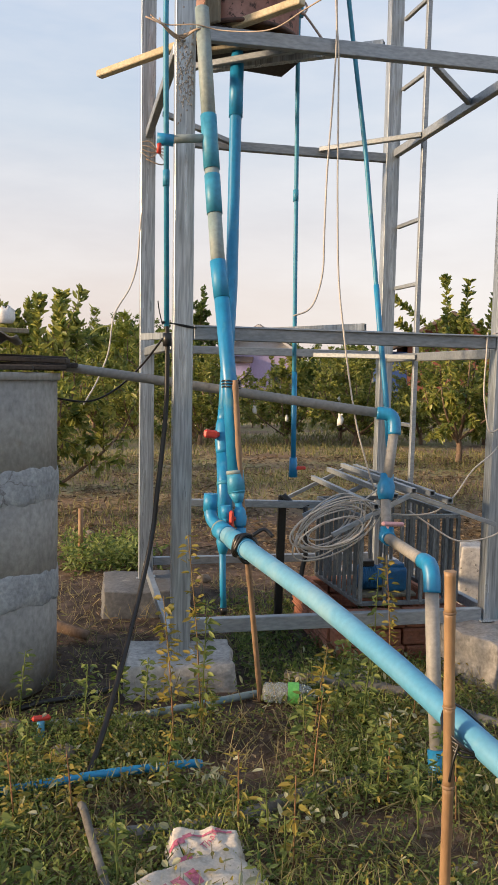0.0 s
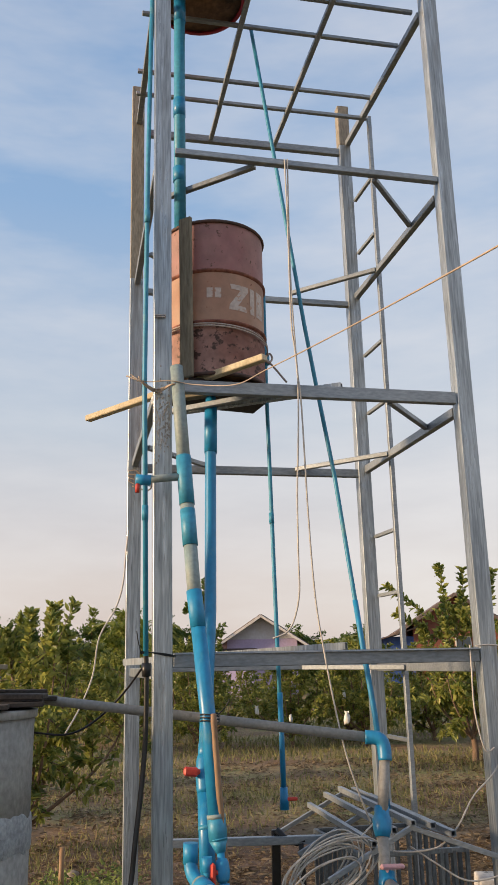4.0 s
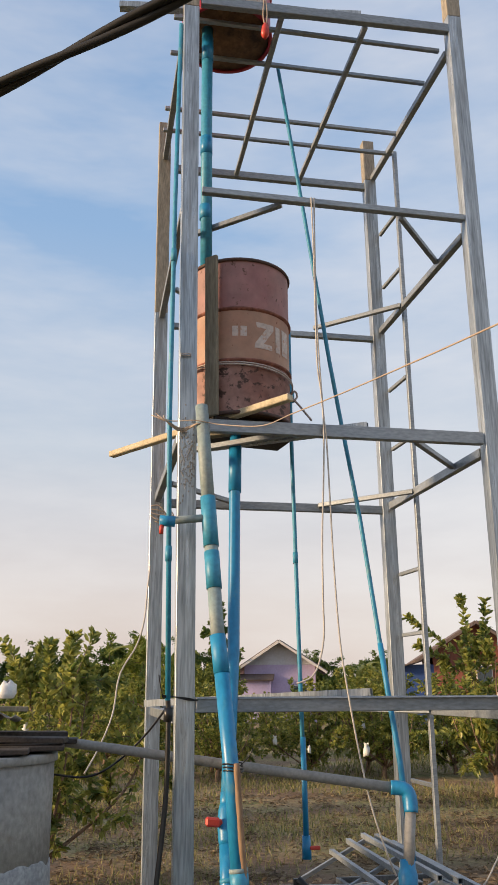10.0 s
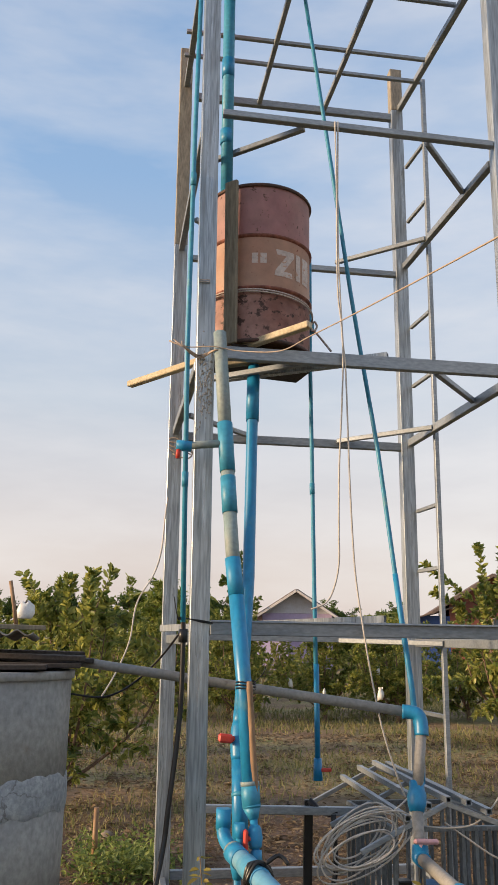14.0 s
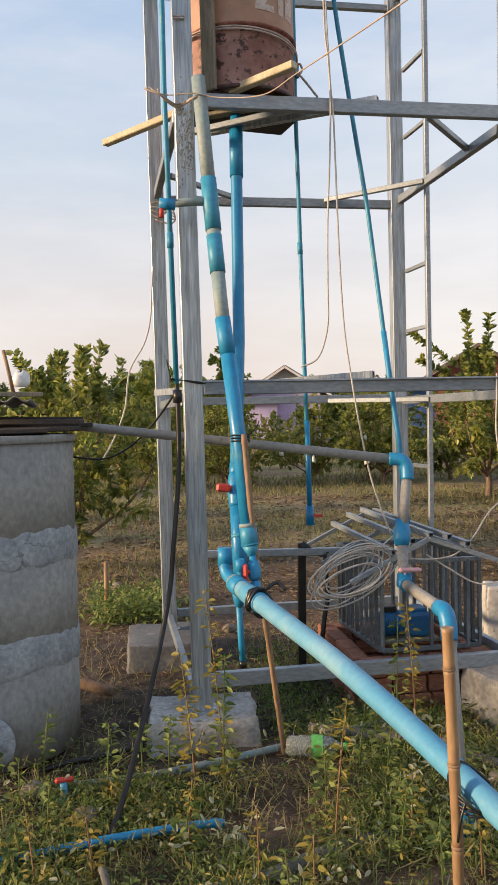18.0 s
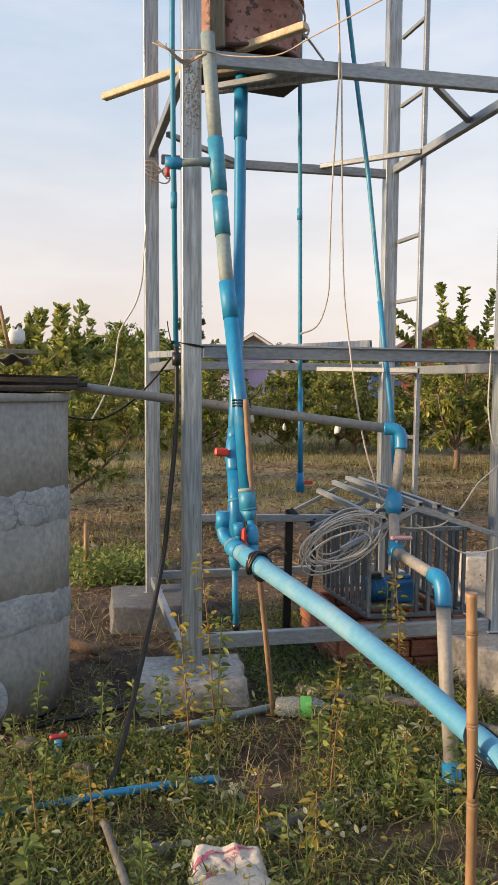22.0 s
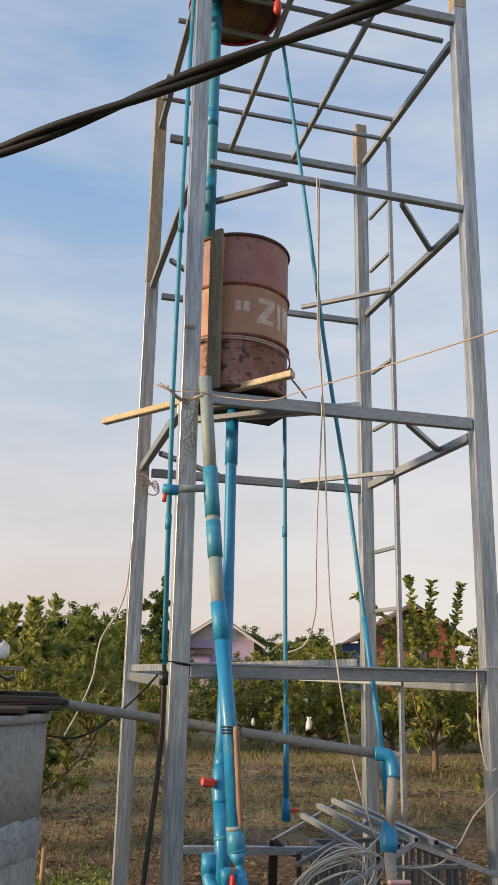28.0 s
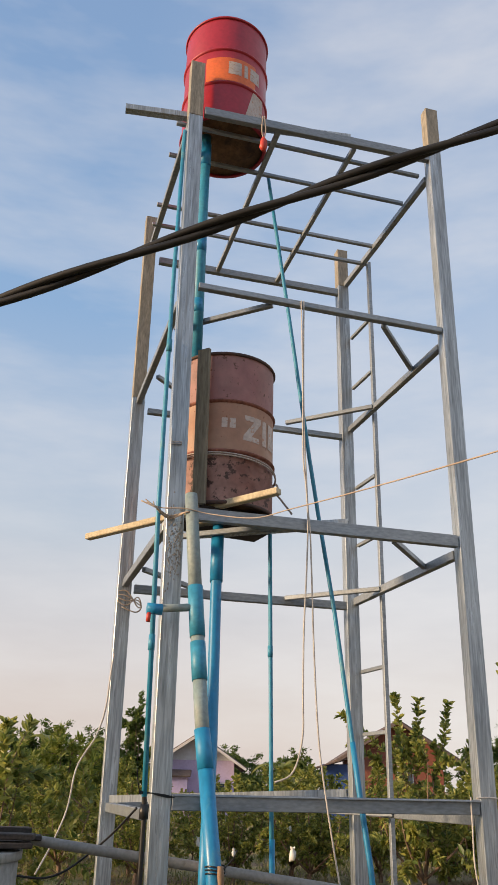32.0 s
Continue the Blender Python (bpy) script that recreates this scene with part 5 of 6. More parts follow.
for j in range(4):
    pipe("loop", [(-0.16, 1.40, 2.83 + 0.02 * j), (-0.10, 1.39, 2.80 + 0.03 * j), (-0.03, 1.40, 2.86 - 0.02 * j), (0.0, 1.42, 2.80), (-0.04, 1.39, 2.76), (-0.13, 1.395, 2.79)], 0.004, WIRE_TAN, w5, "", 5, 5)
w6 = thing("black_wire", "thin black wire running low from the tank", "wire")
pipe("wire", [(-0.70, 0.6, 1.34), (-0.646, 0.6, 1.335), (-0.50, 0.6, 1.318), (-0.40, 0.58, 1.345), (-0.293, 0.55, 1.42), (-0.20, 0.35, 1.53), (-0.13, 0.15, 1.64)], 0.0055, BLACK, w6, "", 6, 8)
tag_ = thing("red_tag", "small red plastic tag hanging on a loop from the top beam", "tag")
pipe("cord", [(0.36, -0.005, 5.73), (0.35, -0.02, 5.60), (0.36, -0.03, 5.52), (0.375, -0.02, 5.60), (0.37, -0.005, 5.73)], 0.004, WIRE_TAN, tag_, "", 6, 5)
part("tag_body", tube_bm([(0.36, -0.03, 5.53), (0.36, -0.032, 5.50), (0.358, -0.03, 5.45), (0.357, -0.03, 5.42)], [0.008, 0.022, 0.026, 0.01], 10), RED_PLASTIC, tag_)


# ---- plants ----
def leaf_rows(n, place, length, width, verts, faces, rng, droop=0.3, tilt=0.75):
    """Oval leaves folded about the midrib."""
    for _ in range(n):
        p, d = place(rng)
        ln = length * rng.uniform(0.65, 1.25)
        wd = width * rng.uniform(0.75, 1.2)
        side = d.cross(Vector((rng.gauss(0, tilt), rng.gauss(0, tilt), 0.8))).normalized()
        nrm = side.cross(d).normalized()
        b = len(verts)
        dip = Vector((0, 0, droop * ln * rng.random()))
        m1, m2, tip = p + d * ln * 0.3 - dip * 0.12, p + d * ln * 0.68 - dip * 0.5, p + d * ln - dip
        k = nrm * wd * 0.14
        verts += [tuple(p), tuple(m1 + side * wd * 0.45 + k), tuple(m2 + side * wd * 0.42 + k), tuple(tip), tuple(m2 - side * wd * 0.42 + k), tuple(m1 - side * wd * 0.45 + k)]
        faces += [(b, b + 1, b + 2, b + 3), (b, b + 3, b + 4, b + 5)]


def branch_tree(name, label, height, radius, trunk_r, n_leaf, ll, lw, leaf_material, seed, clear=0.5, shoots=6, lean=0.0, group="orchard trees", category="fruit tree", spread=1.0, tip_material=None, off=0.0, scatter=0.4, n_twig=9, long_shoots=()):
    rng = random.Random(seed)
    t = thing(name, label, category, group)
    bm = bmesh.new()
    fork = height * clear * 0.5
    tube_bm(smooth_path([(0, 0, -0.08), (0.02 + lean * 0.2, 0, fork * 0.5), (lean * 0.5, 0.02, fork)], 4), [trunk_r * (1.25 - 0.045 * i) for i in range(9)], 9, True, 0, bm)
    limbs = []
    for i in range(8):
        a = 2 * math.pi * i / 8 + rng.uniform(-0.3, 0.3)
        rr = radius * rng.uniform(0.45, 0.9) * spread
        zt = height * rng.uniform(0.55, 0.92)
        if i % 3 == 0:
            rr *= 0.4
            zt = height * 0.95
        p0 = Vector((lean * 0.5, 0.02, fork * rng.uniform(0.75, 1.0)))
        p2 = Vector((math.cos(a) * rr + off, math.sin(a) * rr, zt))
        p1 = p0.lerp(p2, 0.5) + Vector((math.cos(a), math.sin(a), -0.25)) * rr * 0.22
        pts = smooth_path([p0, p1, p2], 5)
        tube_bm(pts, [trunk_r * 0.55 * (1 - 0.085 * k) for k in range(len(pts))], 6, True, 0, bm)
        limbs.append(pts)
    twigs = []
    for pts in limbs:
        for k in range(n_twig):
            s = pts[rng.randint(3, len(pts) - 1)]
            d = Vector((rng.gauss(0, 1), rng.gauss(0, 1), rng.gauss(0.25, 0.8))).normalized()
            e = s + d * radius * rng.uniform(0.25, 0.55)
            e.z = max(e.z, height * clear * 0.55)
            tube_bm([s, s.lerp(e, 0.5) + Vector((0, 0, 0.03)), e], [trunk_r * 0.16, trunk_r * 0.12, trunk_r * 0.05], 4, True, 0, bm)
            twigs.append((s, e))
    for i in range(shoots):
        a = rng.uniform(0, 6.28)
        s = Vector((off + math.cos(a) * radius * rng.uniform(0, 0.75), math.sin(a) * radius * rng.uniform(0, 0.6), height * rng.uniform(0.78, 0.92)))
        e = s + Vector((rng.uniform(-0.12, 0.12), rng.uniform(-0.12, 0.12), height * rng.uniform(0.14, 0.32)))
        tube_bm([s, e], [trunk_r * 0.12, trunk_r * 0.04], 4, True, 0, bm)
        twigs += [(s, e)] * 2
    for s, e in long_shoots:
        s, e = Vector(s), Vector(e)
        tube_bm([s, s.lerp(e, 0.5), e], [trunk_r * 0.2, trunk_r * 0.12, trunk_r * 0.04], 5, True, 0, bm)
        twigs += [(s, e)] * 4
    part("trunk", bm, BARK, t)
    verts, faces = [], []

    def place(r):
        s, e = twigs[r.randrange(len(twigs))]
        run = e - s
        n = max(3, int(run.length / (ll * 0.42)))
        k = n - int(n * 0.95 * r.random() ** 1.4)
        ax = run.normalized()
        sd = ax.orthogonal().normalized()
        out = Matrix.Rotation(math.pi * (k % 2) * 0.5 + (math.pi if r.random() < 0.5 else 0.0) + r.gauss(0, 0.35), 3, ax) @ sd
        p = s.lerp(e, k / n) + Vector((r.gauss(0, 1), r.gauss(0, 1), r.gauss(0, 0.8))) * ll * scatter * 0.3
        d = (ax * r.uniform(0.35, 1.0) + out + Vector((0, 0, r.gauss(0.12, 0.2)))).normalized()
        return p, d
    leaf_rows(n_leaf, place, ll, lw, verts, faces, rng, 0.15)
    raw("crown", verts, faces, leaf_material, t)
    if tip_material:
        verts, faces = [], []

        def place2(r):
            a, z = r.uniform(0, 6.28), r.uniform(0.7, 1.05)
            rr = radius * r.uniform(0.2, 1.0) * math.sqrt(max(0.05, 1 - ((z - 0.7) / 0.36) ** 2))
            return Vector((math.cos(a) * rr, math.sin(a) * rr, height * z)), Vector((r.gauss(0, 0.5), r.gauss(0, 0.5), 1)).normalized()
        leaf_rows(n_leaf // 3, place2, ll * 0.95, lw * 0.95, verts, faces, rng)
        raw("young_growth", verts, faces, tip_material, t)
    return t


near_tree = branch_tree("lime_tree", "sunlit lime tree with upright leafy shoots and low limbs", 2.12, 0.98, 0.045, 4300, 0.098, 0.047, LEAF, 3, 0.30, 14, 0.0, off=0.30, scatter=0.28, n_twig=13,
                        long_shoots=(((-0.18, 0.0, 1.75), (-0.36, -0.05, 2.80)), ((0.15, 0.1, 1.9), (0.22, 0.05, 2.50)), ((0.3, 0.0, 0.75), (1.75, -0.1, 1.02)), ((0.5, 0.1, 1.0), (1.6, 0.2, 1.25)), ((0.9, 0.0, 1.6), (1.55, 0.0, 2.15)), ((-0.1, 0.1, 0.5), (-0.75, 0.1, 0.75))))
near_tree.matrix_basis = pose(3.93, 2.95, 0)
proto = branch_tree("lime_tree", "bushy lime tree with drooping limbs in dry grass", 1.95, 1.15, 0.04, 6400, 0.095, 0.046, LEAF, 7, 0.24, 10, n_twig=13)
proto.matrix_basis = pose(3.8, 13.4, 0)
proto2 = branch_tree("lime_tree", "rounded lime tree with yellowish leaves in dry grass", 2.1, 1.2, 0.045, 6400, 0.095, 0.046, LEAF, 11, 0.24, 10, n_twig=13)
proto2.matrix_basis = pose(7.0, 13.6, 0, 0, 0, 40)
rng = random.Random(21)
spots = [(-0.9, 4.8, 1.0), (-2.4, 8.6, 0.82), (1.9, 13.4, 0.95), (5.3, 13.2, 1.0), (8.6, 13.7, 1.0), (-0.3, 17, 1.0), (-3.2, 12.5, 0.8), (-4.2, 6.5, 0.85), (0.6, 15.5, 1.0), (5.4, 14.6, 1.05), (8.8, 13.0, 1.0), (10.5, 14.2, 1.1), (2.0, 15.0, 1.0), (-1.2, 14.0, 1.05),
         (6.04, 4.6, 0.9), (8.0, 6.4, 0.95), (10.4, 7.6, 1.1), (12.5, 10.5, 1.1)]
for row_y in (18.5, 22.5, 27.0, 32.0):
    x = -14.0
    while x < 22:
        spots.append((x + rng.uniform(-0.5, 0.5), row_y + rng.uniform(-0.7, 0.7), rng.uniform(0.5, 0.78)))
        x += rng.uniform(2.3, 3.1)
for x, y, s in spots:
    o = copy_thing(proto if rng.random() < 0.5 else proto2, pose(x, y, 0, 0, 0, rng.uniform(0, 360)))
    o.scale = (s, s, s * rng.uniform(0.92, 1.08) * (0.86 if y > 12 else 1.0))
proto.scale, proto2.scale = (0.95, 0.95, 0.84), (0.95, 0.95, 0.84)
tall_lime = branch_tree("lime_tree", "tall lime tree with long arching leafy shoots above the grass", 2.35, 1.2, 0.05, 5600, 0.125, 0.058, LEAF, 29, 0.36, 12, 0.0, scatter=0.28, n_twig=12,
                        long_shoots=(((-0.25, 0.0, 2.1), (-0.39, 0.0, 3.26)), ((0.0, 0.0, 2.2), (0.06, 0.0, 3.2)), ((-0.45, 0.0, 2.25), (-1.38, 0.0, 2.9)), ((0.4, 0.0, 2.1), (0.64, 0.0, 3.18)),
                                     ((0.8, 0.1, 2.0), (1.3, 0.0, 3.0)), ((-0.1, 0.0, 0.95), (-1.5, -0.1, 1.0)), ((0.2, 0.0, 0.9), (1.2, -0.2, 0.55)), ((0.0, -0.1, 1.1), (-0.6, -0.5, 0.5)), ((-0.5, 0.0, 2.0), (-1.2, 0.0, 2.45))))
tall_lime.matrix_basis = pose(6.1, 9.8, 0)
mango = branch_tree("mango_tree", "large mango tree with reddish young growth on top", 3.0, 1.9, 0.09, 6500, 0.17, 0.05, LEAF_DARK, 17, 0.4, 5, 0, "", "mango tree", 1.0, LEAF_PINK)
mango.matrix_basis = pose(10.3, 9.4, 0)
big = branch_tree("shade_tree", "tall dense green tree behind the orchard", 5.4, 3.3, 0.16, 24000, 0.24, 0.12, LEAF_FAR, 23, 0.16, 0, 0, "distant trees", "tree", n_twig=22, scatter=2.2)
big.matrix_basis = pose(1.2, 56, 0)
big.scale = (0.9, 0.9, 0.86)
for x, y, s in ((-3.5, 55, 0.85), (-8, 50, 0.75), (-13, 54, 0.85), (5.5, 56, 0.9), (14.8, 55, 0.75), (25, 50, 0.9), (31, 46, 1.0), (-19, 49, 1.15), (37, 52, 1.1), (43, 49, 1.0), (21, 62, 0.8)):
    o = copy_thing(big, pose(x, y, 0, 0, 0, rng.uniform(0, 360)))
    o.scale = (s, s, s * 0.88)


def banana(x, y, s, seed):
    rng = random.Random(seed)
    t = thing("banana_plant", "banana plant with ragged arching leaves beside the house", "banana plant", "banana plants", "", (x, y, 0))
    part("stem", tube_bm([(0, 0, -0.1), (0, 0, 1.2 * s), (0.05, 0, 2.4 * s)], [0.16 * s, 0.13 * s, 0.07 * s], 9), WEED, t)
    for i in range(9):
        a = rng.uniform(0, 6.28)
        d = Vector((math.cos(a), math.sin(a), 0))
        side = Vector((-d.y, d.x, 0))
        verts, faces = [], []
        ln = rng.uniform(1.2, 1.9) * s
        up_ = rng.uniform(0.5, 1.2)
        for k in range(9):
            u = k / 8
            c = Vector((0.05, 0, 2.3 * s)) + d * ln * u * 0.85 + Vector((0, 0, ln * (up_ * u - 0.95 * u * u)))
            w = 0.27 * s * math.sin(math.pi * min(1, u * 0.93 + 0.06)) * rng.uniform(0.8, 1.1)
            verts += [tuple(c - side * w + Vector((0, 0, 0.07 * s))), tuple(c), tuple(c + side * w + Vector((0, 0, 0.07 * s)))]
            if k:
                b = 3 * k
                faces += [(b - 3, b - 2, b + 1, b), (b - 2, b - 1, b + 2, b + 1)]
        raw("leaf", verts, faces, LEAF, t)


banana(13.2, 40.0, 1.05, 1)
banana(14.2, 41.0, 0.9, 2)
banana(1.5, 41.0, 1.4, 3)
banana(3.0, 42.0, 1.35, 4)
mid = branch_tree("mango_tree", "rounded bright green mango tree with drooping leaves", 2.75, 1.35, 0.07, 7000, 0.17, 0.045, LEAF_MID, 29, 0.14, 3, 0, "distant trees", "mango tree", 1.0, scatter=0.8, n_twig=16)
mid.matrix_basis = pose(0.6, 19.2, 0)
tall = branch_tree("shade_tree", "narrow dark tree with level branches behind the orchard", 5.3, 1.0, 0.10, 5200, 0.26, 0.11, LEAF_FAR, 31, 0.12, 4, 0, "distant trees", "tree", 1.0, n_twig=16)
tall.matrix_basis = pose(5.8, 42.0, 0)


# ---- houses ----
LILAC = mat("lilac_wall", (0.50, 0.42, 0.64), 0.85, 0, (0.38, 0.33, 0.50), 0.8, 0.7, 9, 0.1, 0.05)
GABLE = mat("grey_gable_boards", (0.56, 0.59, 0.68), 0.8, 0, (0.46, 0.46, 0.47), 1.0, 0.7, 9, 0.1, 0.05)
ROOF = mat("brown_roof_tile", (0.16, 0.12, 0.105), 0.8, 0, (0.12, 0.09, 0.08), 1.5, 0.8, 10, 0.3, 0.3)
FASCIA = mat("pale_fascia", (0.62, 0.60, 0.58), 0.7, 0, (0.5, 0.48, 0.46), 2, 0.6, 10, 0.1, 0.0)
BLUE_WALL = mat("blue_sheet_wall", (0.025, 0.06, 0.21), 0.6, 0, (0.03, 0.08, 0.24), 1.2, 0.7, 9, 0.15, 0.05)
BROWN_WALL = mat("red_brown_boards", (0.25, 0.08, 0.05), 0.7, 0, (0.17, 0.06, 0.04), 1.2, 0.7, 9, 0.2, 0.05)
PANE = mat("window_pane", (0.04, 0.06, 0.08), 0.1, 0, (0.05, 0.07, 0.09), 2, 0.5, 9, 0.05, 0.0)


def house(name, label, cx, y, w, depth, eave, apex, over, wall_m, gable_m, roof_m, win):
    h = thing(name, label, "house", "", "", (cx, y, 0))
    part("wall", box_bm((w, depth, eave), pose(0, depth / 2, eave / 2), 0.02), wall_m, h)
    bm = bmesh.new()
    vs = [bm.verts.new(p) for p in ((-w / 2, 0, eave), (w / 2, 0, eave), (0, 0, apex - 0.12), (-w / 2, depth, eave), (w / 2, depth, eave), (0, depth, apex - 0.12))]
    bm.faces.new(vs[:3])
    bm.faces.new((vs[5], vs[4], vs[3]))
    bm.faces.new((vs[0], vs[2], vs[5], vs[3]))
    bm.faces.new((vs[1], vs[4], vs[5], vs[2]))
    bm.faces.new((vs[0], vs[3], vs[4], vs[1]))
    part("gable", bm, gable_m, h)
    sl = (apex - eave) / (w / 2)
    for s in (-1, 1):
        a = Vector((0, depth / 2, apex))
        b = Vector((s * (w / 2 + over), depth / 2, eave - sl * over))
        m, ln = span_frame(a, b, (0, 1, 0))
        r = part("roof", box_bm((0.14, depth + 1.4, ln), m @ pose(0, 0, 0) if abs(m[1][1]) > 0.5 else m @ pose(0, 0, 0, 0, 0, 90), 0.02), roof_m, h)
        m2, ln2 = span_frame(Vector((0, -0.72, apex - 0.05)), Vector((s * (w / 2 + over), -0.72, eave - sl * over - 0.05)), (0, 1, 0))
        part("bargeboard", box_bm((0.13, 0.05, ln2) if abs(m2[1][1]) > 0.5 else (0.05, 0.13, ln2), m2, 0.01), FASCIA if gable_m is GABLE else ROOF, r)
    for x, z, ww, hh in win:
        wd = part("window", box_bm((ww, 0.08, hh), pose(x, -0.02, z), 0.01), FASCIA, h)
        part("pane", box_bm((ww * 0.86, 0.04, hh * 0.86), pose(x, -0.06, z), 0.005), PANE, wd)
    return h


h1 = house("house", "lilac house with grey gable and brown pitched roof", 9.1, 41.5, 3.9, 7, 3.02, 4.28, 0.62, LILAC, GABLE, ROOF, ((1.1, 1.5, 0.8, 0.9),))
h1.rotation_euler = (0, 0, radians(-14))
part("porch_roof", box_bm((2.0, 1.2, 0.10), pose(-1.3, -0.6, 2.35, 14, 0, 0), 0.02), ROOF, h1)
part("porch_wall", box_bm((1.7, 0.9, 2.3), pose(-1.3, -0.45, 1.15), 0.02), LILAC, h1)
h2 = house("house", "red-brown boarded house with blue side wall and low roof", 18.1, 36, 4.4, 7, 3.6, 4.95, 0.9, BROWN_WALL, BROWN_WALL, ROOF, ((0.3, 2.4, 0.8, 0.9),))
h2.rotation_euler = (0, 0, radians(-17))
part("side_wall", box_bm((1.6, 3.0, 2.9), pose(-2.95, 1.5, 1.45), 0.02), BLUE_WALL, h2)
part("side_roof", box_bm((2.2, 4.0, 0.08), pose(-3.1, 1.5, 3.0, 0, -16, 0), 0.02), ROOF, h2)


# ---- low concrete block, sheet, timber and bits of pipe by the side ----
blk = mesh_ob("concrete_block", rough_block_bm([(2.13, 0.98), (2.80, 0.62), (2.97, 0.88), (2.27, 1.25)], -0.05, 0.365, 5, 0.008, 9, 0.10), WALL_CON, None, "", True)
tagged(blk, "long pale concrete block with black mould spots", "concrete block")
blk = mesh_ob("concrete_block", rough_block_bm([(1.90, 1.06), (2.14, 1.0), (2.22, 1.25), (1.98, 1.32)], -0.05, 0.39, 4, 0.008, 10, 0.14), WALL_CON, None, "", True)
tagged(blk, "short pale tapered concrete block beside the post", "concrete block")
sheet = thing("zinc_sheet", "bent corrugated zinc sheet leaning on the block", "roof sheet")
verts, faces = [], []
NU, NV = 60, 10
for j in range(NV + 1):
    for i in range(NU + 1):
        u, v = i / NU, j / NV
        a = Vector((2.86, 0.76, 0.215)).lerp(Vector((2.99, 1.28, 0.21)), u)
        b = Vector((3.67, 0.98, 0.0)).lerp(Vector((3.46, 1.46, 0.12)), u)
        p = a.lerp(b, v)
        p.z += 0.008 * math.sin(u * 2 * math.pi * 9) + 0.085 * math.sin(math.pi * v) + 0.01
        verts.append(tuple(p))
for j in range(NV):
    for i in range(NU):
        k = j * (NU + 1) + i
        faces.append((k, k + 1, k + NU + 2, k + NU + 1))
sh = raw("sheet", verts, faces, SHEET, sheet, True)
md = sh.modifiers.new("thickness", "SOLIDIFY")
md.thickness = 0.002
tm = tagged(mesh_ob("timber", box_bm((1.15, 0.14, 0.07), pose(4.07, 2.0, 0.025, 0, 0, -30.6), 0.01), WOOD_RED), "long brown timber lying on the ground by the tree", "timber")

lid2 = mesh_ob("bottle_lid", lathe_bm([(0, 0.03), (0.034, 0.03), (0.04, 0.024), (0.041, 0.0), (0.037, 0.0)], 18, pose(2.58, 0.60, 0.0, 12, 0, 0)), GREEN_LABEL)
tagged(lid2, "bright green plastic lid lying on bare soil", "lid")
gc = thing("ground_cable", "thin black cable lying over the dry litter", "cable")
pipe("cable", [(2.95, 0.72, 0.015), (3.3, 0.80, 0.025), (3.7, 0.79, 0.02), (4.05, 0.74, 0.025), (4.7, 0.80, 0.015)], 0.009, BLACK, gc, "", 8, 6)
rag = raw("paper_scrap", [(2.84 + 0.2 * u + 0.02 * math.sin(5 * v), 0.02 + 0.09 * v, 0.012 + 0.02 * noise.noise(Vector((u * 5, v * 4, 1)))) for v in (0, 0.5, 1.0) for u in (0, 0.3, 0.6, 1.0)],
          [(j * 4 + i, j * 4 + i + 1, j * 4 + i + 5, j * 4 + i + 4) for j in range(2) for i in range(3)], BAG)
tagged(rag, "crumpled whitish scrap of paper on dry soil", "paper")
fb = raw("cement_sheet", [(3.95 + 0.45 * u, 2.95 - 0.12 * u + 0.18 * v, 0.0 + 0.20 * v + 0.012 * math.sin(u * 30)) for v in (0, 1) for u in [k / 24 for k in range(25)]],
         [(i, i + 1, i + 26, i + 25) for i in range(24)], CONCRETE_SHADED, None, True)
tagged(fb, "grey corrugated cement sheet leaning behind the tree trunk", "roof sheet")
md = fb.modifiers.new("thickness", "SOLIDIFY")
md.thickness = 0.006


def short_pipe(label, a, b, r, socket=True):
    p = thing("pipe_offcut", label, "pipe offcut", "pipe offcuts")
    part("pipe", tube_bm([a, b], r, 12), BLUE, p)
    if socket:
        part("socket", tube_bm([lerp(a, b, 0.0), lerp(a, b, 0.35)], r * 1.25, 12), BLUE, p)


short_pipe("blue pipe offcut resting on the concrete footing", (1.56, -0.12, 0.268), (1.75, -0.27, 0.268), 0.020, False)
short_pipe("blue pipe offcut lying beside the footing", (1.99, 0.02, 0.03), (2.085, -0.15, 0.03), 0.020, False)
short_pipe("short blue pipe coupling lying on bare soil", (2.295, -0.21, 0.03), (2.455, -0.275, 0.03), 0.022)
short_pipe("blue socket end on the concrete footing", (1.63, -0.02, 0.27), (1.66, 0.10, 0.27), 0.024)
el = thing("elbow_pipe", "grey pipe with blue elbow lying on the soil", "pipe offcut", "pipe offcuts")
part("pipe", tube_bm([(2.155, -0.70, 0.035), (2.31, -1.06, 0.035), (2.42, -1.30, 0.03)], 0.028, 12), GREY, el)
part("elbow", tube_bm(smooth_path([(2.175, -0.745, 0.035), (2.142, -0.665, 0.035), (2.175, -0.625, 0.035), (2.24, -0.605, 0.035)], 4), 0.036, 12), BLUE, el)
part("pipe", tube_bm([(2.22, -0.61, 0.035), (2.35, -0.565, 0.035)], 0.028, 12), GREY, el)
bg = thing("carrier_bag", "tied clear plastic bag with teal contents on the block", "plastic bag", "", "", (2.44, 0.99, 0.352))
part("body", lathe_bm([(0, 0), (0.045, 0.0), (0.055, 0.05), (0.05, 0.10), (0.02, 0.13), (0.012, 0.15)], 12), BAG, bg)
part("contents", lathe_bm([(0.048, 0.0), (0.0575, 0.02), (0.058, 0.05), (0.05, 0.075)], 12), BAG_TEAL, bg)
part("handle", tube_bm([(0.0, 0, 0.14), (-0.02, 0, 0.19), (-0.03, 0, 0.235)], [0.014, 0.012, 0.003], 6), BAG, bg)
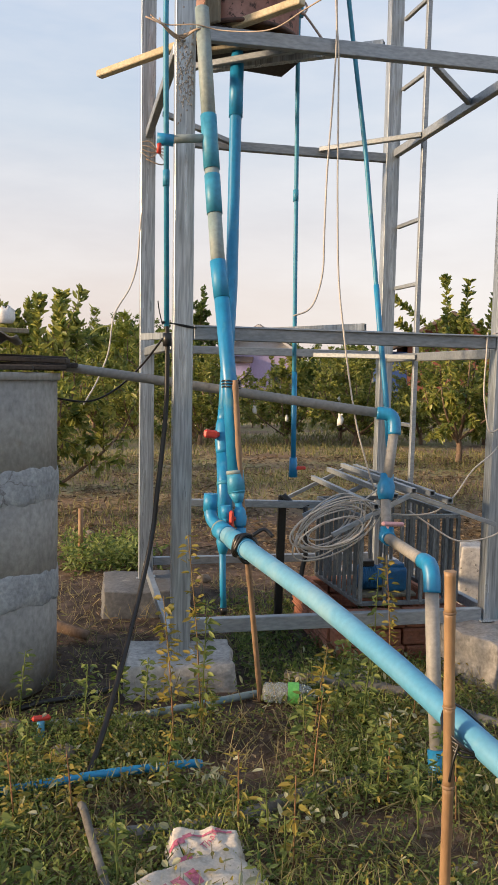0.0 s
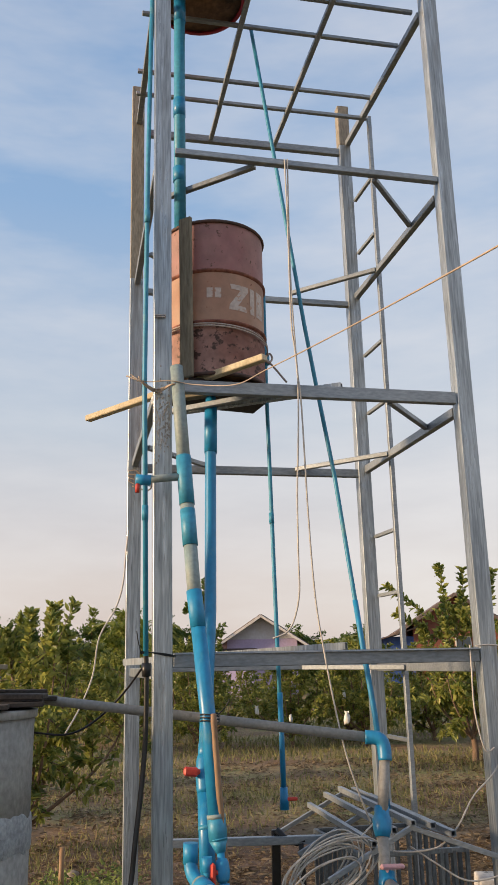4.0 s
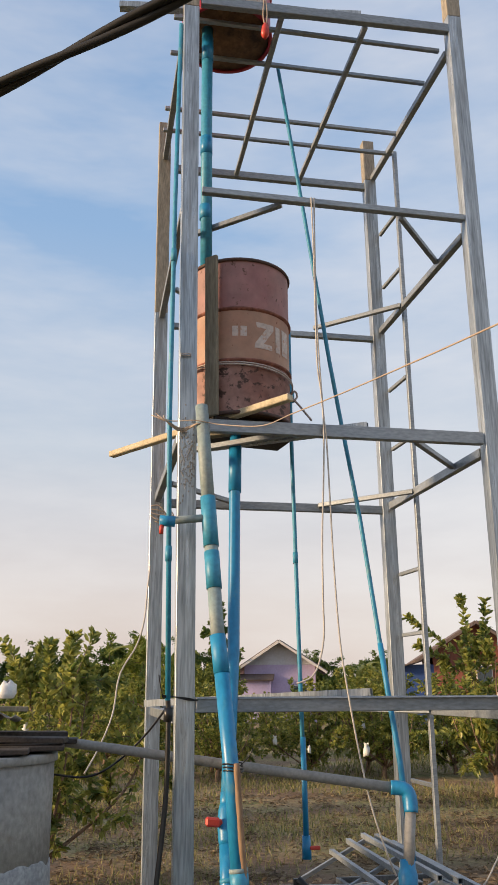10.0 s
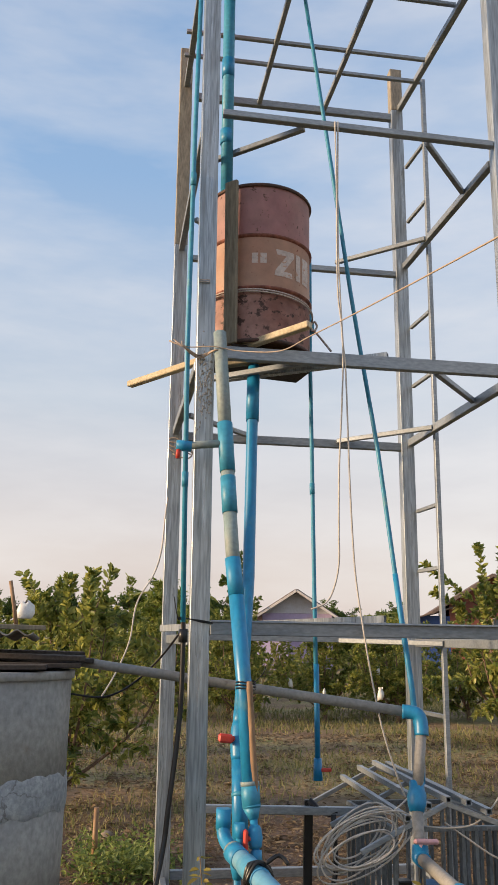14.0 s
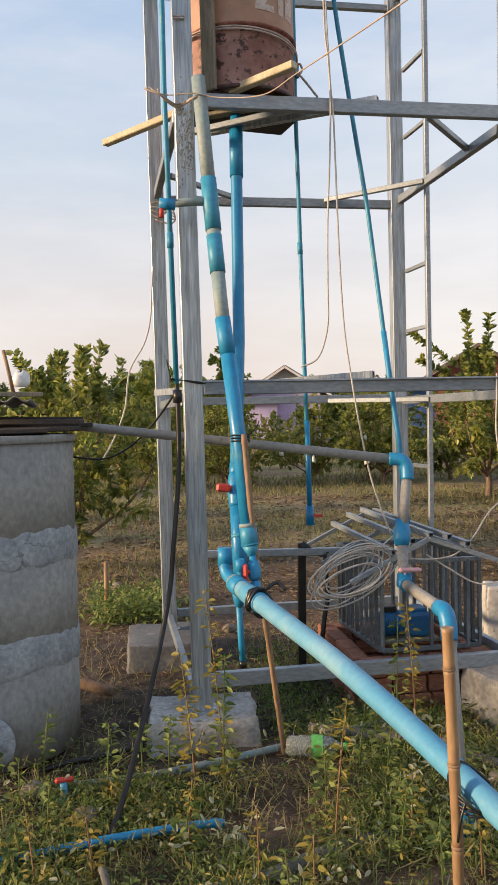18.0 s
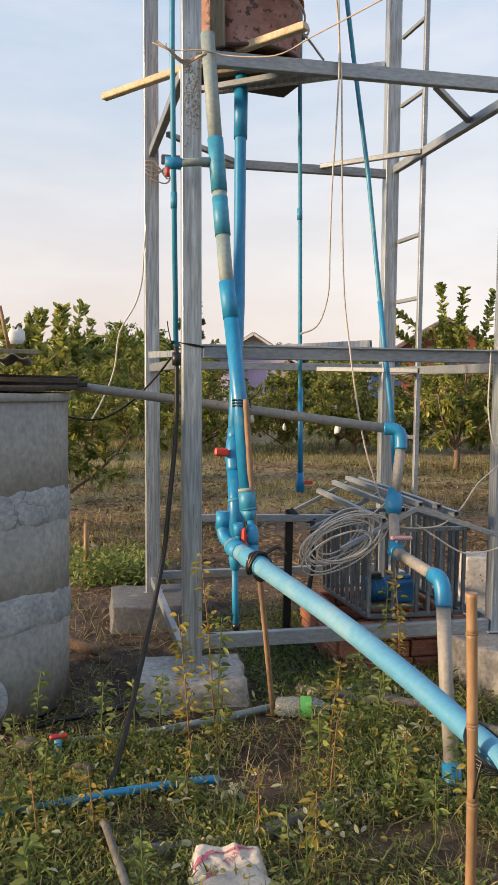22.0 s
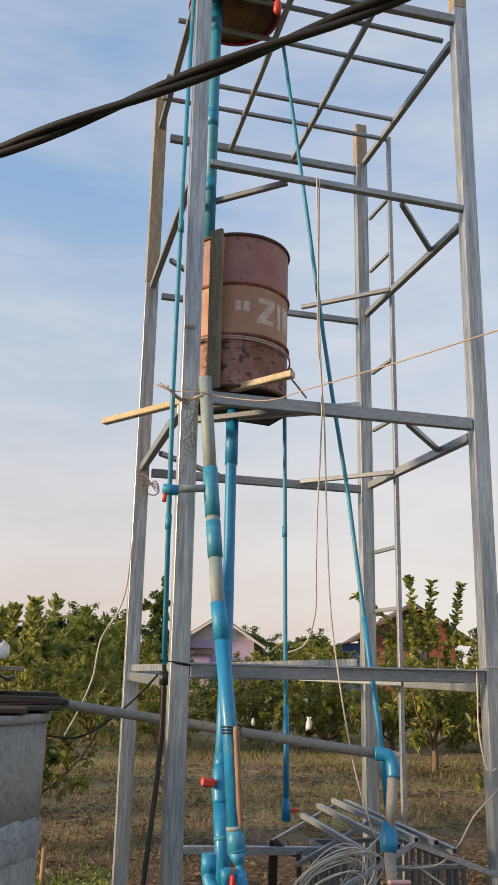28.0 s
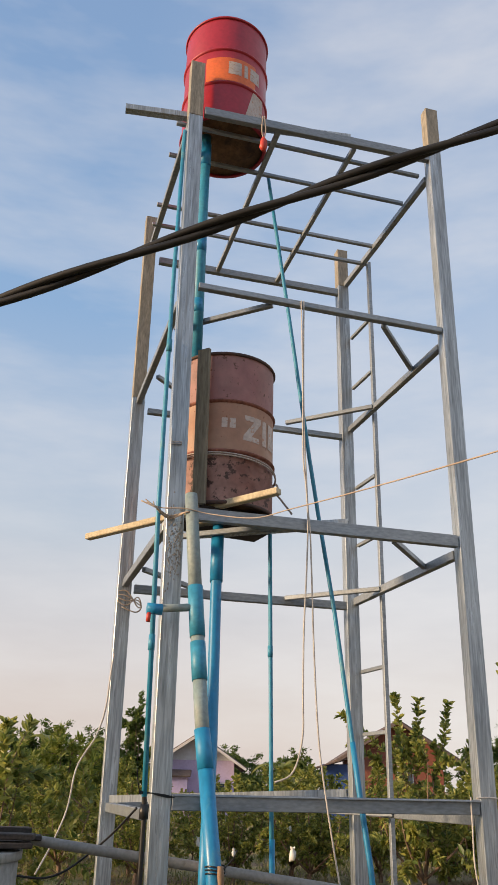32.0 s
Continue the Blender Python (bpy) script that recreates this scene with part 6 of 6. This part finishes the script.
part("handle", tube_bm([(0.0, 0, 0.14), (0.02, 0, 0.18), (0.02, 0, 0.225)], [0.014, 0.011, 0.003], 6), BAG, bg)

# ground pipes and litter in front of the tower
gpz = thing("ground_pipe", "blue plastic pipe lying through the weeds", "water pipe", "ground pipes")
pipe("pipe", [(-1.9, -1.22, 0.02), (-0.829, -0.995, 0.032), (-0.45, -0.935, 0.042), (-0.12, -0.90, 0.042), (-0.06, -0.892, 0.032)], 0.016, BLUE, gpz, "", 12, 5)
gpz = thing("ground_pipe", "mud-greyed blue pipe on the soil behind the bottle", "water pipe", "ground pipes")
pipe("pipe", [(-0.70, -0.412, 0.012), (-0.37, -0.395, 0.014), (-0.1, -0.34, 0.016), (0.25, -0.24, 0.02), (0.55, -0.15, 0.025), (0.9, -0.02, 0.03)], 0.017, GREY_PVC, gpz, "", 10, 5)
part("valve_stub", tube_bm([(-0.66, -0.50, -0.02), (-0.657, -0.505, 0.075)], [0.018, 0.015], 12), BLUE_MID, gpz, "faded blue valve stub")
part("red_valve", box_bm((0.075, 0.024, 0.022), pose(-0.655, -0.508, 0.082, 0, 0, 8), 0.008), RED_PLASTIC, gpz, "red valve handle")
gpz = thing("ground_pipe", "grey pipe lying half buried in front weeds", "water pipe", "ground pipes")
pipe("pipe", [(-0.47, -1.26, 0.0), (-0.05, -1.26, 0.008), (0.32, -1.10, 0.005), (0.7, -1.0, -0.01)], 0.028, GREY_DIRTY, gpz, "", 12, 5)
gpz = thing("ground_pipe", "grey pipe lying on the soil before the brick plinth", "water pipe", "ground pipes")
pipe("pipe", [(0.45, -0.12, 0.05), (0.75, -0.28, 0.05), (1.05, -0.42, 0.04)], 0.028, GREY_DIRTY, gpz, "", 12, 5)
gpz = thing("ground_pipe", "grey pipe running from the plinth past the footing", "water pipe", "ground pipes")
pipe("pipe", [(0.80, -0.15, 0.04), (1.15, -0.62, 0.03), (1.5, -1.0, 0.02)], 0.022, GREY_DIRTY, gpz, "", 12, 5)
hz = thing("ground_hose", "black hose lying on damp soil by the tank", "hose")
pipe("hose", [(-0.76, -0.235, 0.012), (-0.678, -0.20, 0.02), (-0.493, -0.15, 0.02), (-0.325, -0.085, 0.03)], 0.014, BLACK, hz, "", 10, 5)
tv = thing("tank_tap", "blue pipe elbow and tap at the foot of the tank", "tap")
pipe("pipe", [(-0.955, -0.33, 0.0), (-0.955, -0.33, 0.10), (-0.945, -0.34, 0.13), (-0.97, -0.26, 0.15)], 0.019, BLUE, tv, "", 12, 5)
part("handle", box_bm((0.03, 0.02, 0.035), pose(-0.965, -0.30, 0.19), 0.006), RED_PLASTIC, tv, "red tap handle")
rd = mesh_ob("concrete_disc", lathe_bm([(0, 0), (0.118, 0.0), (0.12, 0.01), (0.118, 0.02), (0, 0.022)], 30, pose(-0.995, -0.225, 0.14, 82, 0, 2)), MORTAR, None, "", False)
tagged(rd, "round grey concrete disc leaning against the tank", "concrete disc")
lg = tagged(mesh_ob("log", tube_bm(smooth_path([(-0.66, 0.78, 0.07), (-0.56, 0.72, 0.05), (-0.46, 0.67, 0.03)], 4), [0.035, 0.035, 0.033, 0.03, 0.032, 0.03, 0.028, 0.028, 0.024], 9), BARK), "short dark log lying on damp soil", "log")
stk = tagged(mesh_ob("marker_stake", tube_bm([(-0.52, 2.6, -0.05), (-0.52, 2.6, 0.42)], [0.022, 0.018], 8), BAMBOO), "short wooden stake standing in weeds", "stake")
hose_end = thing("hose_offcut", "stiff dark grey hose end sticking out of the weeds", "hose")
pipe("hose", [(-0.50, -1.12, 0.02), (-0.49, -1.20, 0.075), (-0.462, -1.38, 0.07), (-0.42, -1.62, 0.05), (-0.38, -1.85, 0.02)], 0.013, GREY_DIRTY, hose_end, "", 10, 5)

bt = thing("plastic_bottle", "crushed clear plastic bottle with green label in weeds", "bottle")
m = pose(0.30, -0.30, 0.055, 0, 90, -14)
part("body", lathe_bm([(0, 0), (0.03, 0.002), (0.045, 0.015), (0.043, 0.05), (0.047, 0.08), (0.044, 0.11), (0.046, 0.16), (0.04, 0.20), (0.016, 0.24), (0.014, 0.26)], 18, m), CLEAR, bt)
part("bottle_label", lathe_bm([(0.0475, 0.115), (0.0485, 0.14), (0.0475, 0.165)], 18, m), GREEN_LABEL, bt, "green label")
part("cap", lathe_bm([(0.0, 0.275), (0.016, 0.275), (0.017, 0.255), (0.0, 0.255)], 12, m), GREEN_LABEL, bt, "green cap")


def sack(name, label, cx, cy, w, d, h, turn, seed, bars, word=None):
    """A limp woven sack: low at the near edge, rising to a crumpled back edge."""
    t = thing(name, label, "sack", "sacks", "", (cx, cy, 0))
    t.rotation_euler = (0, 0, radians(turn))

    def lift(x, y):
        u, v = x / (w / 2), y / (d / 2)
        rise = (v + 1) / 1.75 if v < 0.75 else max(0.0, (1 - v) / 0.25)
        edge = min(1.0, (1 - abs(u)) * 5)
        fold = 1 - abs(noise.noise(Vector((u * 1.3 + v * 0.5, v * 0.8, seed)))) * 1.5
        crease = 0.010 * noise.noise(Vector((u * 3.5, v * 3.5, seed + 4))) + 0.004 * abs(noise.noise(Vector((u * 8, v * 5, seed + 7))))
        return 0.012 + max(0.0, h * rise * (0.35 + 0.65 * edge) * (0.78 + 0.22 * fold) + crease * 0.6 * min(1, rise * 3))

    bm = bmesh.new()
    n = 40
    rows = []
    for j in range(n + 1):
        row = []
        for i in range(n + 1):
            x, y = (i / n - 0.5) * w, (j / n - 0.5) * d
            wx = 0.012 * noise.noise(Vector((y * 9, seed, 0))) + 0.006 * noise.noise(Vector((y * 40, seed, 3)))
            wy = 0.010 * noise.noise(Vector((x * 9, seed, 5)))
            row.append(bm.verts.new((x + wx, y + wy, lift(x, y))))
        rows.append(row)
    for j in range(n):
        for i in range(n):
            bm.faces.new((rows[j][i], rows[j][i + 1], rows[j + 1][i + 1], rows[j + 1][i])).smooth = True
    body = part("cloth", bm, SACK, t)
    md = body.modifiers.new("thickness", "SOLIDIFY")
    md.thickness = 0.003
    for (bx, by, bw, bh, ang) in bars:
        bm = bmesh.new()
        grid = []
        for i in range(9):
            row = []
            for k in range(5):
                lx, ly = bw * (i / 8 - 0.5), bh * (k / 4 - 0.5)
                x = bx + lx * math.cos(ang) - ly * math.sin(ang)
                y = by + lx * math.sin(ang) + ly * math.cos(ang)
                row.append(bm.verts.new((x, y, lift(x, y) + 0.003)))
            grid.append(row)
        for a, b in zip(grid, grid[1:]):
            for k in range(4):
                bm.faces.new((a[k], b[k], b[k + 1], a[k + 1]))
        part("print", bm, SACK_PRINT, t, "magenta print bar")
    if word:
        text, bx, by, size, ang = word
        cu_ = bpy.data.curves.new("word", "FONT")
        cu_.body, cu_.size = text, size
        tmp = bpy.data.objects.new("word", cu_)
        me = bpy.data.meshes.new_from_object(tmp)
        bpy.data.objects.remove(tmp)
        for v in me.vertices:
            x = bx + v.co.x * math.cos(ang) - v.co.y * math.sin(ang)
            y = by + v.co.x * math.sin(ang) + v.co.y * math.cos(ang)
            v.co = (x, y, lift(x, y) + 0.004)
        ob = new("lettering", me)
        ob.parent = t
        me.materials.append(SACK_PRINT)
        ob["label"] = "small dark red printed word"
    return t


sack("sack", "crumpled pale woven sack with magenta print in the weeds", -0.13, -1.485, 0.24, 0.19, 0.085, -8, 2.0, ((-0.085, 0.02, 0.05, 0.018, 0.5), (-0.06, -0.02, 0.045, 0.016, 0.5), (-0.055, 0.045, 0.03, 0.012, 0.5), (0.02, 0.055, 0.12, 0.006, 0.1)), ("Thailand", 0.0, 0.0, 0.032, 0.9))
sack("sack", "pale woven sack with magenta print bars lying in front", -0.155, -1.72, 0.44, 0.42, 0.075, 28, 5.0, ((-0.13, 0.08, 0.035, 0.05, 0.1), (-0.08, 0.085, 0.035, 0.05, 0.1), (-0.03, 0.09, 0.035, 0.05, 0.1), (0.02, 0.095, 0.035, 0.05, 0.1), (-0.05, 0.03, 0.16, 0.010, 0.1), (-0.02, 0.008, 0.12, 0.008, 0.1)))


def stone(x, y, r, seed, label="rough pale field stone on the soil"):
    bm = bmesh.new()
    bmesh.ops.create_icosphere(bm, subdivisions=3, radius=r)
    for v in bm.verts:
        v.co *= 1 + 0.34 * noise.noise(v.co * (1.1 / r) + Vector((seed, 0, 0))) + 0.14 * noise.noise(v.co * (3.2 / r) + Vector((0, seed, 0)))
        v.co.z *= 0.7
    ob = mesh_ob("stone", bm, STONE, None, "", True)
    ob.location = (x, y, r * 0.35)
    tagged(ob, label, "stone", "stones")


for i, (x, y, r) in enumerate(((4.78, 2.05, 0.13), (4.98, 1.98, 0.09), (5.12, 1.93, 0.13), (5.3, 1.95, 0.10), (4.72, 1.80, 0.07), (4.95, 1.75, 0.05), (-0.565, -0.71, 0.05), (-0.79, -0.44, 0.05), (1.10, -0.75, 0.05), (2.0, -0.5, 0.03), (1.75, -0.62, 0.035),
                               (0.95, -1.62, 0.022), (1.06, -1.50, 0.028), (1.18, -1.58, 0.02), (0.88, -1.48, 0.018), (1.02, -1.36, 0.024), (0.62, -1.62, 0.02), (0.72, -1.72, 0.025), (0.55, -0.10, 0.03), (-0.30, -0.52, 0.04), (-0.45, 3.6, 0.05), (0.05, 0.95, 0.035), (5.6, 3.6, 0.10), (1.62, -0.55, 0.025), (0.35, 1.9, 0.05), (2.9, -0.1, 0.02), (1.9, 0.35, 0.02))):
    stone(x, y, r, i * 3.3)


# ---- weeds, grass and litter ----
def patch(name, label, category, n, area, length, width, material, seed, lift=0.0, up_bias=0.6, hmax=0.1, dens=None, clump=0.0):
    rng = random.Random(seed)
    verts, faces = [], []
    x0, x1, y0, y1 = area
    centres = [(rng.uniform(x0, x1), rng.uniform(y0, y1)) for _ in range(max(1, n // 40))]
    made = 0
    while made < n:
        if clump and rng.random() < clump:
            c = centres[rng.randrange(len(centres))]
            x, y = c[0] + rng.gauss(0, 0.09), c[1] + rng.gauss(0, 0.09)
        else:
            x, y = rng.uniform(x0, x1), rng.uniform(y0, y1)
        if dens and rng.random() > dens(x, y):
            made += 0.1
            continue
        z = lift + hmax * rng.random() ** 1.6
        d = Vector((rng.gauss(0, 1), rng.gauss(0, 1), up_bias * abs(rng.gauss(0.6, 0.6)))).normalized()
        leaf_rows(1, lambda r: (Vector((x, y, z)), d), length, width, verts, faces, rng, 0.25, 0.45)
        made += 1
    ob = raw(name, verts, faces, material)
    return tagged(ob, label, category, "", "stuff")


def dry(x, y):
    """Little litter lies on the damp soil by the tank."""
    return 0.3 if math.hypot(x + 0.25, y - 0.65) < 1.15 else 1.0


def front(x, y):
    if math.hypot(x + 1.045, y - 0.22) < 0.47:
        return 0
    k = 0.48 + 1.2 * noise.noise(Vector((x * 1.7, y * 1.7, 4.0))) + 0.5 * noise.noise(Vector((x * 5, y * 5, 9.0))) + 0.1
    if y > 0.0:
        k *= 0.5
    if math.hypot(x - 0.1, (y + 0.42) * 1.5) < 0.33:
        k *= 0.25
    if x > 1.0:
        k *= max(0.05, 1 - (x - 1.0) * 1.6)
    if x < -0.2 and y > -0.42:
        k *= 0.15
    if abs(x + 0.03) < 0.36 and y > -0.38:
        k *= 0.15
    edge = min(1.0, (y + 4.2) / 2.0, (x + 3.0) / 1.3)
    return max(0.0, k * edge)


patch("ground_weeds", "low green weeds covering the soil before the tower", "weeds", 100000, (-2.9, 1.8, -4.1, 0.5), 0.022, 0.010, WEED, 31, 0.0, 0.9, 0.06, front, 0.7)
patch("dull_weeds", "dull olive creeping weeds between the green tufts", "weeds", 45000, (-2.9, 1.9, -4.1, 0.3), 0.019, 0.008, WEED_DULL, 44, 0.0, 0.6, 0.045, front, 0.6)
patch("yellow_weeds", "yellowing low weeds among the green", "weeds", 9000, (-2.9, 1.7, -4.1, 0.0), 0.024, 0.011, WEED_YELLOW, 32, 0.0, 0.7, 0.10, front, 0.8)
patch("dead_leaves", "scattered dry leaves and straw on the soil", "leaf litter", 40000, (-3.0, 4.8, -4.0, 4.2), 0.040, 0.012, LITTER, 33, 0.0, 0.12, 0.012, dry)
patch("dry_grass", "thin dry grass stalks among the weeds", "grass", 12000, (-1.9, 2.8, -2.6, 1.8), 0.12, 0.004, STRAW, 34, 0.0, 2.2, 0.02, dry, 0.5)
patch("green_grass", "thin green grass blades among the weeds", "grass", 14000, (-2.9, 1.8, -4.1, 1.2), 0.10, 0.0045, WEED, 38, 0.0, 2.0, 0.02, front, 0.6)
# The dark leaf colour stands in for shade beneath the tower.
patch("shade_weeds", "low weeds under the tower, its shade put into their colour", "weeds", 2200, (0.3, 1.55, -0.25, 1.4), 0.040, 0.016, LEAF_DARK, 39, 0.0, 0.8, 0.10, None, 0.85)
patch("straw_litter", "broken dry straw and twigs strewn over the bare soil", "straw", 26000, (1.2, 5.2, -1.2, 3.6), 0.075, 0.006, LITTER, 36, 0.0, 0.25, 0.015, None, 0.4)
patch("orchard_litter", "dry leaves lying between the orchard trees", "leaf litter", 16000, (-3.0, 9.0, 2.5, 11.0), 0.085, 0.03, LITTER, 37, 0.0, 0.2, 0.02, None, 0.55)
patch("weed_tuft", "green weed tuft behind the tank", "weeds", 1800, (-0.62, 0.0, 2.2, 3.0), 0.055, 0.022, WEED, 35, 0.0, 0.9, 0.2, None, 0.7)


patch("pale_weed_leaves", "pale upturned leaf undersides among the weeds", "weeds", 1500, (-1.6, 1.5, -2.2, 0.2), 0.040, 0.018, PALE_LEAF, 43, 0.02, 1.2, 0.10, front, 0.8)


def field_grass():
    rng = random.Random(41)
    verts, faces = [], []
    for _ in range(70000):
        y = 2.5 + 30 * rng.random() ** 1.8
        x = rng.uniform(-0.30, 0.62) * (y + 4.4) + rng.uniform(-1, 1)
        if noise.noise(Vector((x * 0.35, y * 0.35, 2.0))) + rng.uniform(-0.35, 0.35) < -0.05 + max(0.0, (7.0 - y) * 0.12):
            continue
        s = 0.055 + 0.006 * y
        d = Vector((rng.gauss(0, 0.5), rng.gauss(0, 0.5), 1)).normalized()
        side = Vector((rng.gauss(0, 1), rng.gauss(0, 1), 0)).normalized() * (0.004 + 0.0009 * y)
        p = Vector((x, y, -0.02))
        b = len(verts)
        verts += [tuple(p - side), tuple(p + side), tuple(p + d * s * rng.uniform(0.5, 1.4))]
        faces.append((b, b + 1, b + 2))
    tagged(raw("field_grass", verts, faces, FIELD), "short dry straw-coloured grass between orchard rows", "grass", "", "stuff")


field_grass()


def weed(x, y, h, seed, yellow):
    rng = random.Random(seed)
    t = thing("weed", ("tall yellowing weed with reddish stalk" if yellow else "upright leafy green weed") + " in the undergrowth", "weed", "tall weeds", "", (x, y, -0.02))
    lean = Vector((rng.uniform(-0.12, 0.12), rng.uniform(-0.1, 0.1), 0))
    pts = [Vector((0, 0, 0)), lean * h * 0.4 + Vector((0, 0, h * 0.5)), lean * h + Vector((0, 0, h))]
    part("stalk", tube_bm(smooth_path(pts, 4), [0.0042 - 0.0003 * i for i in range(9)], 5), STALK if yellow else WEED, t)
    verts, faces = [], []

    def place(r):
        u = r.uniform(0.18, 1.0)
        p = pts[0].lerp(pts[1], u * 2) if u < 0.5 else pts[1].lerp(pts[2], u * 2 - 1)
        a = r.uniform(0, 6.28)
        d = Vector((math.cos(a), math.sin(a), r.uniform(-0.2, 0.6))).normalized()
        return p + d * r.uniform(0, 0.04) * (1.3 - u), d
    leaf_rows(int(rng.uniform(24, 52) * h / 0.4) + 9, place, rng.uniform(0.028, 0.046), rng.uniform(0.012, 0.024), verts, faces, rng, 0.4)
    raw("leaves", verts, faces, WEED_YELLOW if yellow else WEED, t)


rng = random.Random(77)
fixed = ((-0.13, -0.62, 0.62, True), (-0.02, -0.60, 0.60, False), (0.02, -0.32, 0.80, True), (0.42, -0.72, 0.42, True), (0.30, -1.12, 0.40, True), (0.66, -0.62, 0.42, False),
         (0.80, -0.35, 0.62, False), (0.96, -0.18, 0.66, True), (-0.52, -1.16, 0.26, True), (0.74, -1.35, 0.30, True), (0.56, -0.55, 0.40, False), (0.52, -1.18, 0.28, False), (0.33, -0.9, 0.30, False))
for i, (x, y, h, ye) in enumerate(fixed):
    weed(x, y, h, 100 + i, ye)
for i in range(42):
    x, y = rng.uniform(-1.0, 1.05), rng.uniform(-1.7, -0.25)
    weed(x, y, rng.uniform(0.10, 0.32), 200 + i, rng.random() < 0.2)


# leafy lime seedling beside the path
seedling = branch_tree("lime_seedling", "young lime seedling with broad bright green leaves", 0.54, 0.22, 0.011, 44, 0.14, 0.072, LEAF, 61, 0.45, 3, 0.0, "", "seedling", scatter=0.3, n_twig=4)
seedling.matrix_basis = pose(1.86, -1.52, 0)


# fruit bags on the trees
def fruit_bag(x, y, z, s):
    b = thing("fruit_bag", "white plastic bag tied over a fruit on a branch", "plastic bag", "fruit bags", "", (x, y, z))
    bm = lathe_bm([(0, -0.05 * s), (0.03 * s, -0.055 * s), (0.036 * s, -0.02 * s), (0.034 * s, 0.02 * s), (0.02 * s, 0.05 * s), (0.03 * s, 0.075 * s)], 11)
    for v in bm.verts:
        v.co *= 1 + 0.45 * noise.noise(v.co * 30 / s + Vector((x, y, z)))
    part("body", bm, BAG, b)


for x, y, z, s in ((-1.15, 4.9, 1.35, 1.0), (-1.35, 4.8, 0.95, 1.1), (-1.0, 5.0, 0.55, 1.0), (4.9, 13.2, 1.0, 1.2), (6.6, 13.2, 0.7, 1.2), (3.0, 13.0, 0.75, 1.2), (-1.7, 4.6, 1.6, 1.1),
                   (3.6, 12.6, 0.6, 1.0), (4.63, 12.2, 0.6, 1.7)):
    fruit_bag(x, y, z, s)
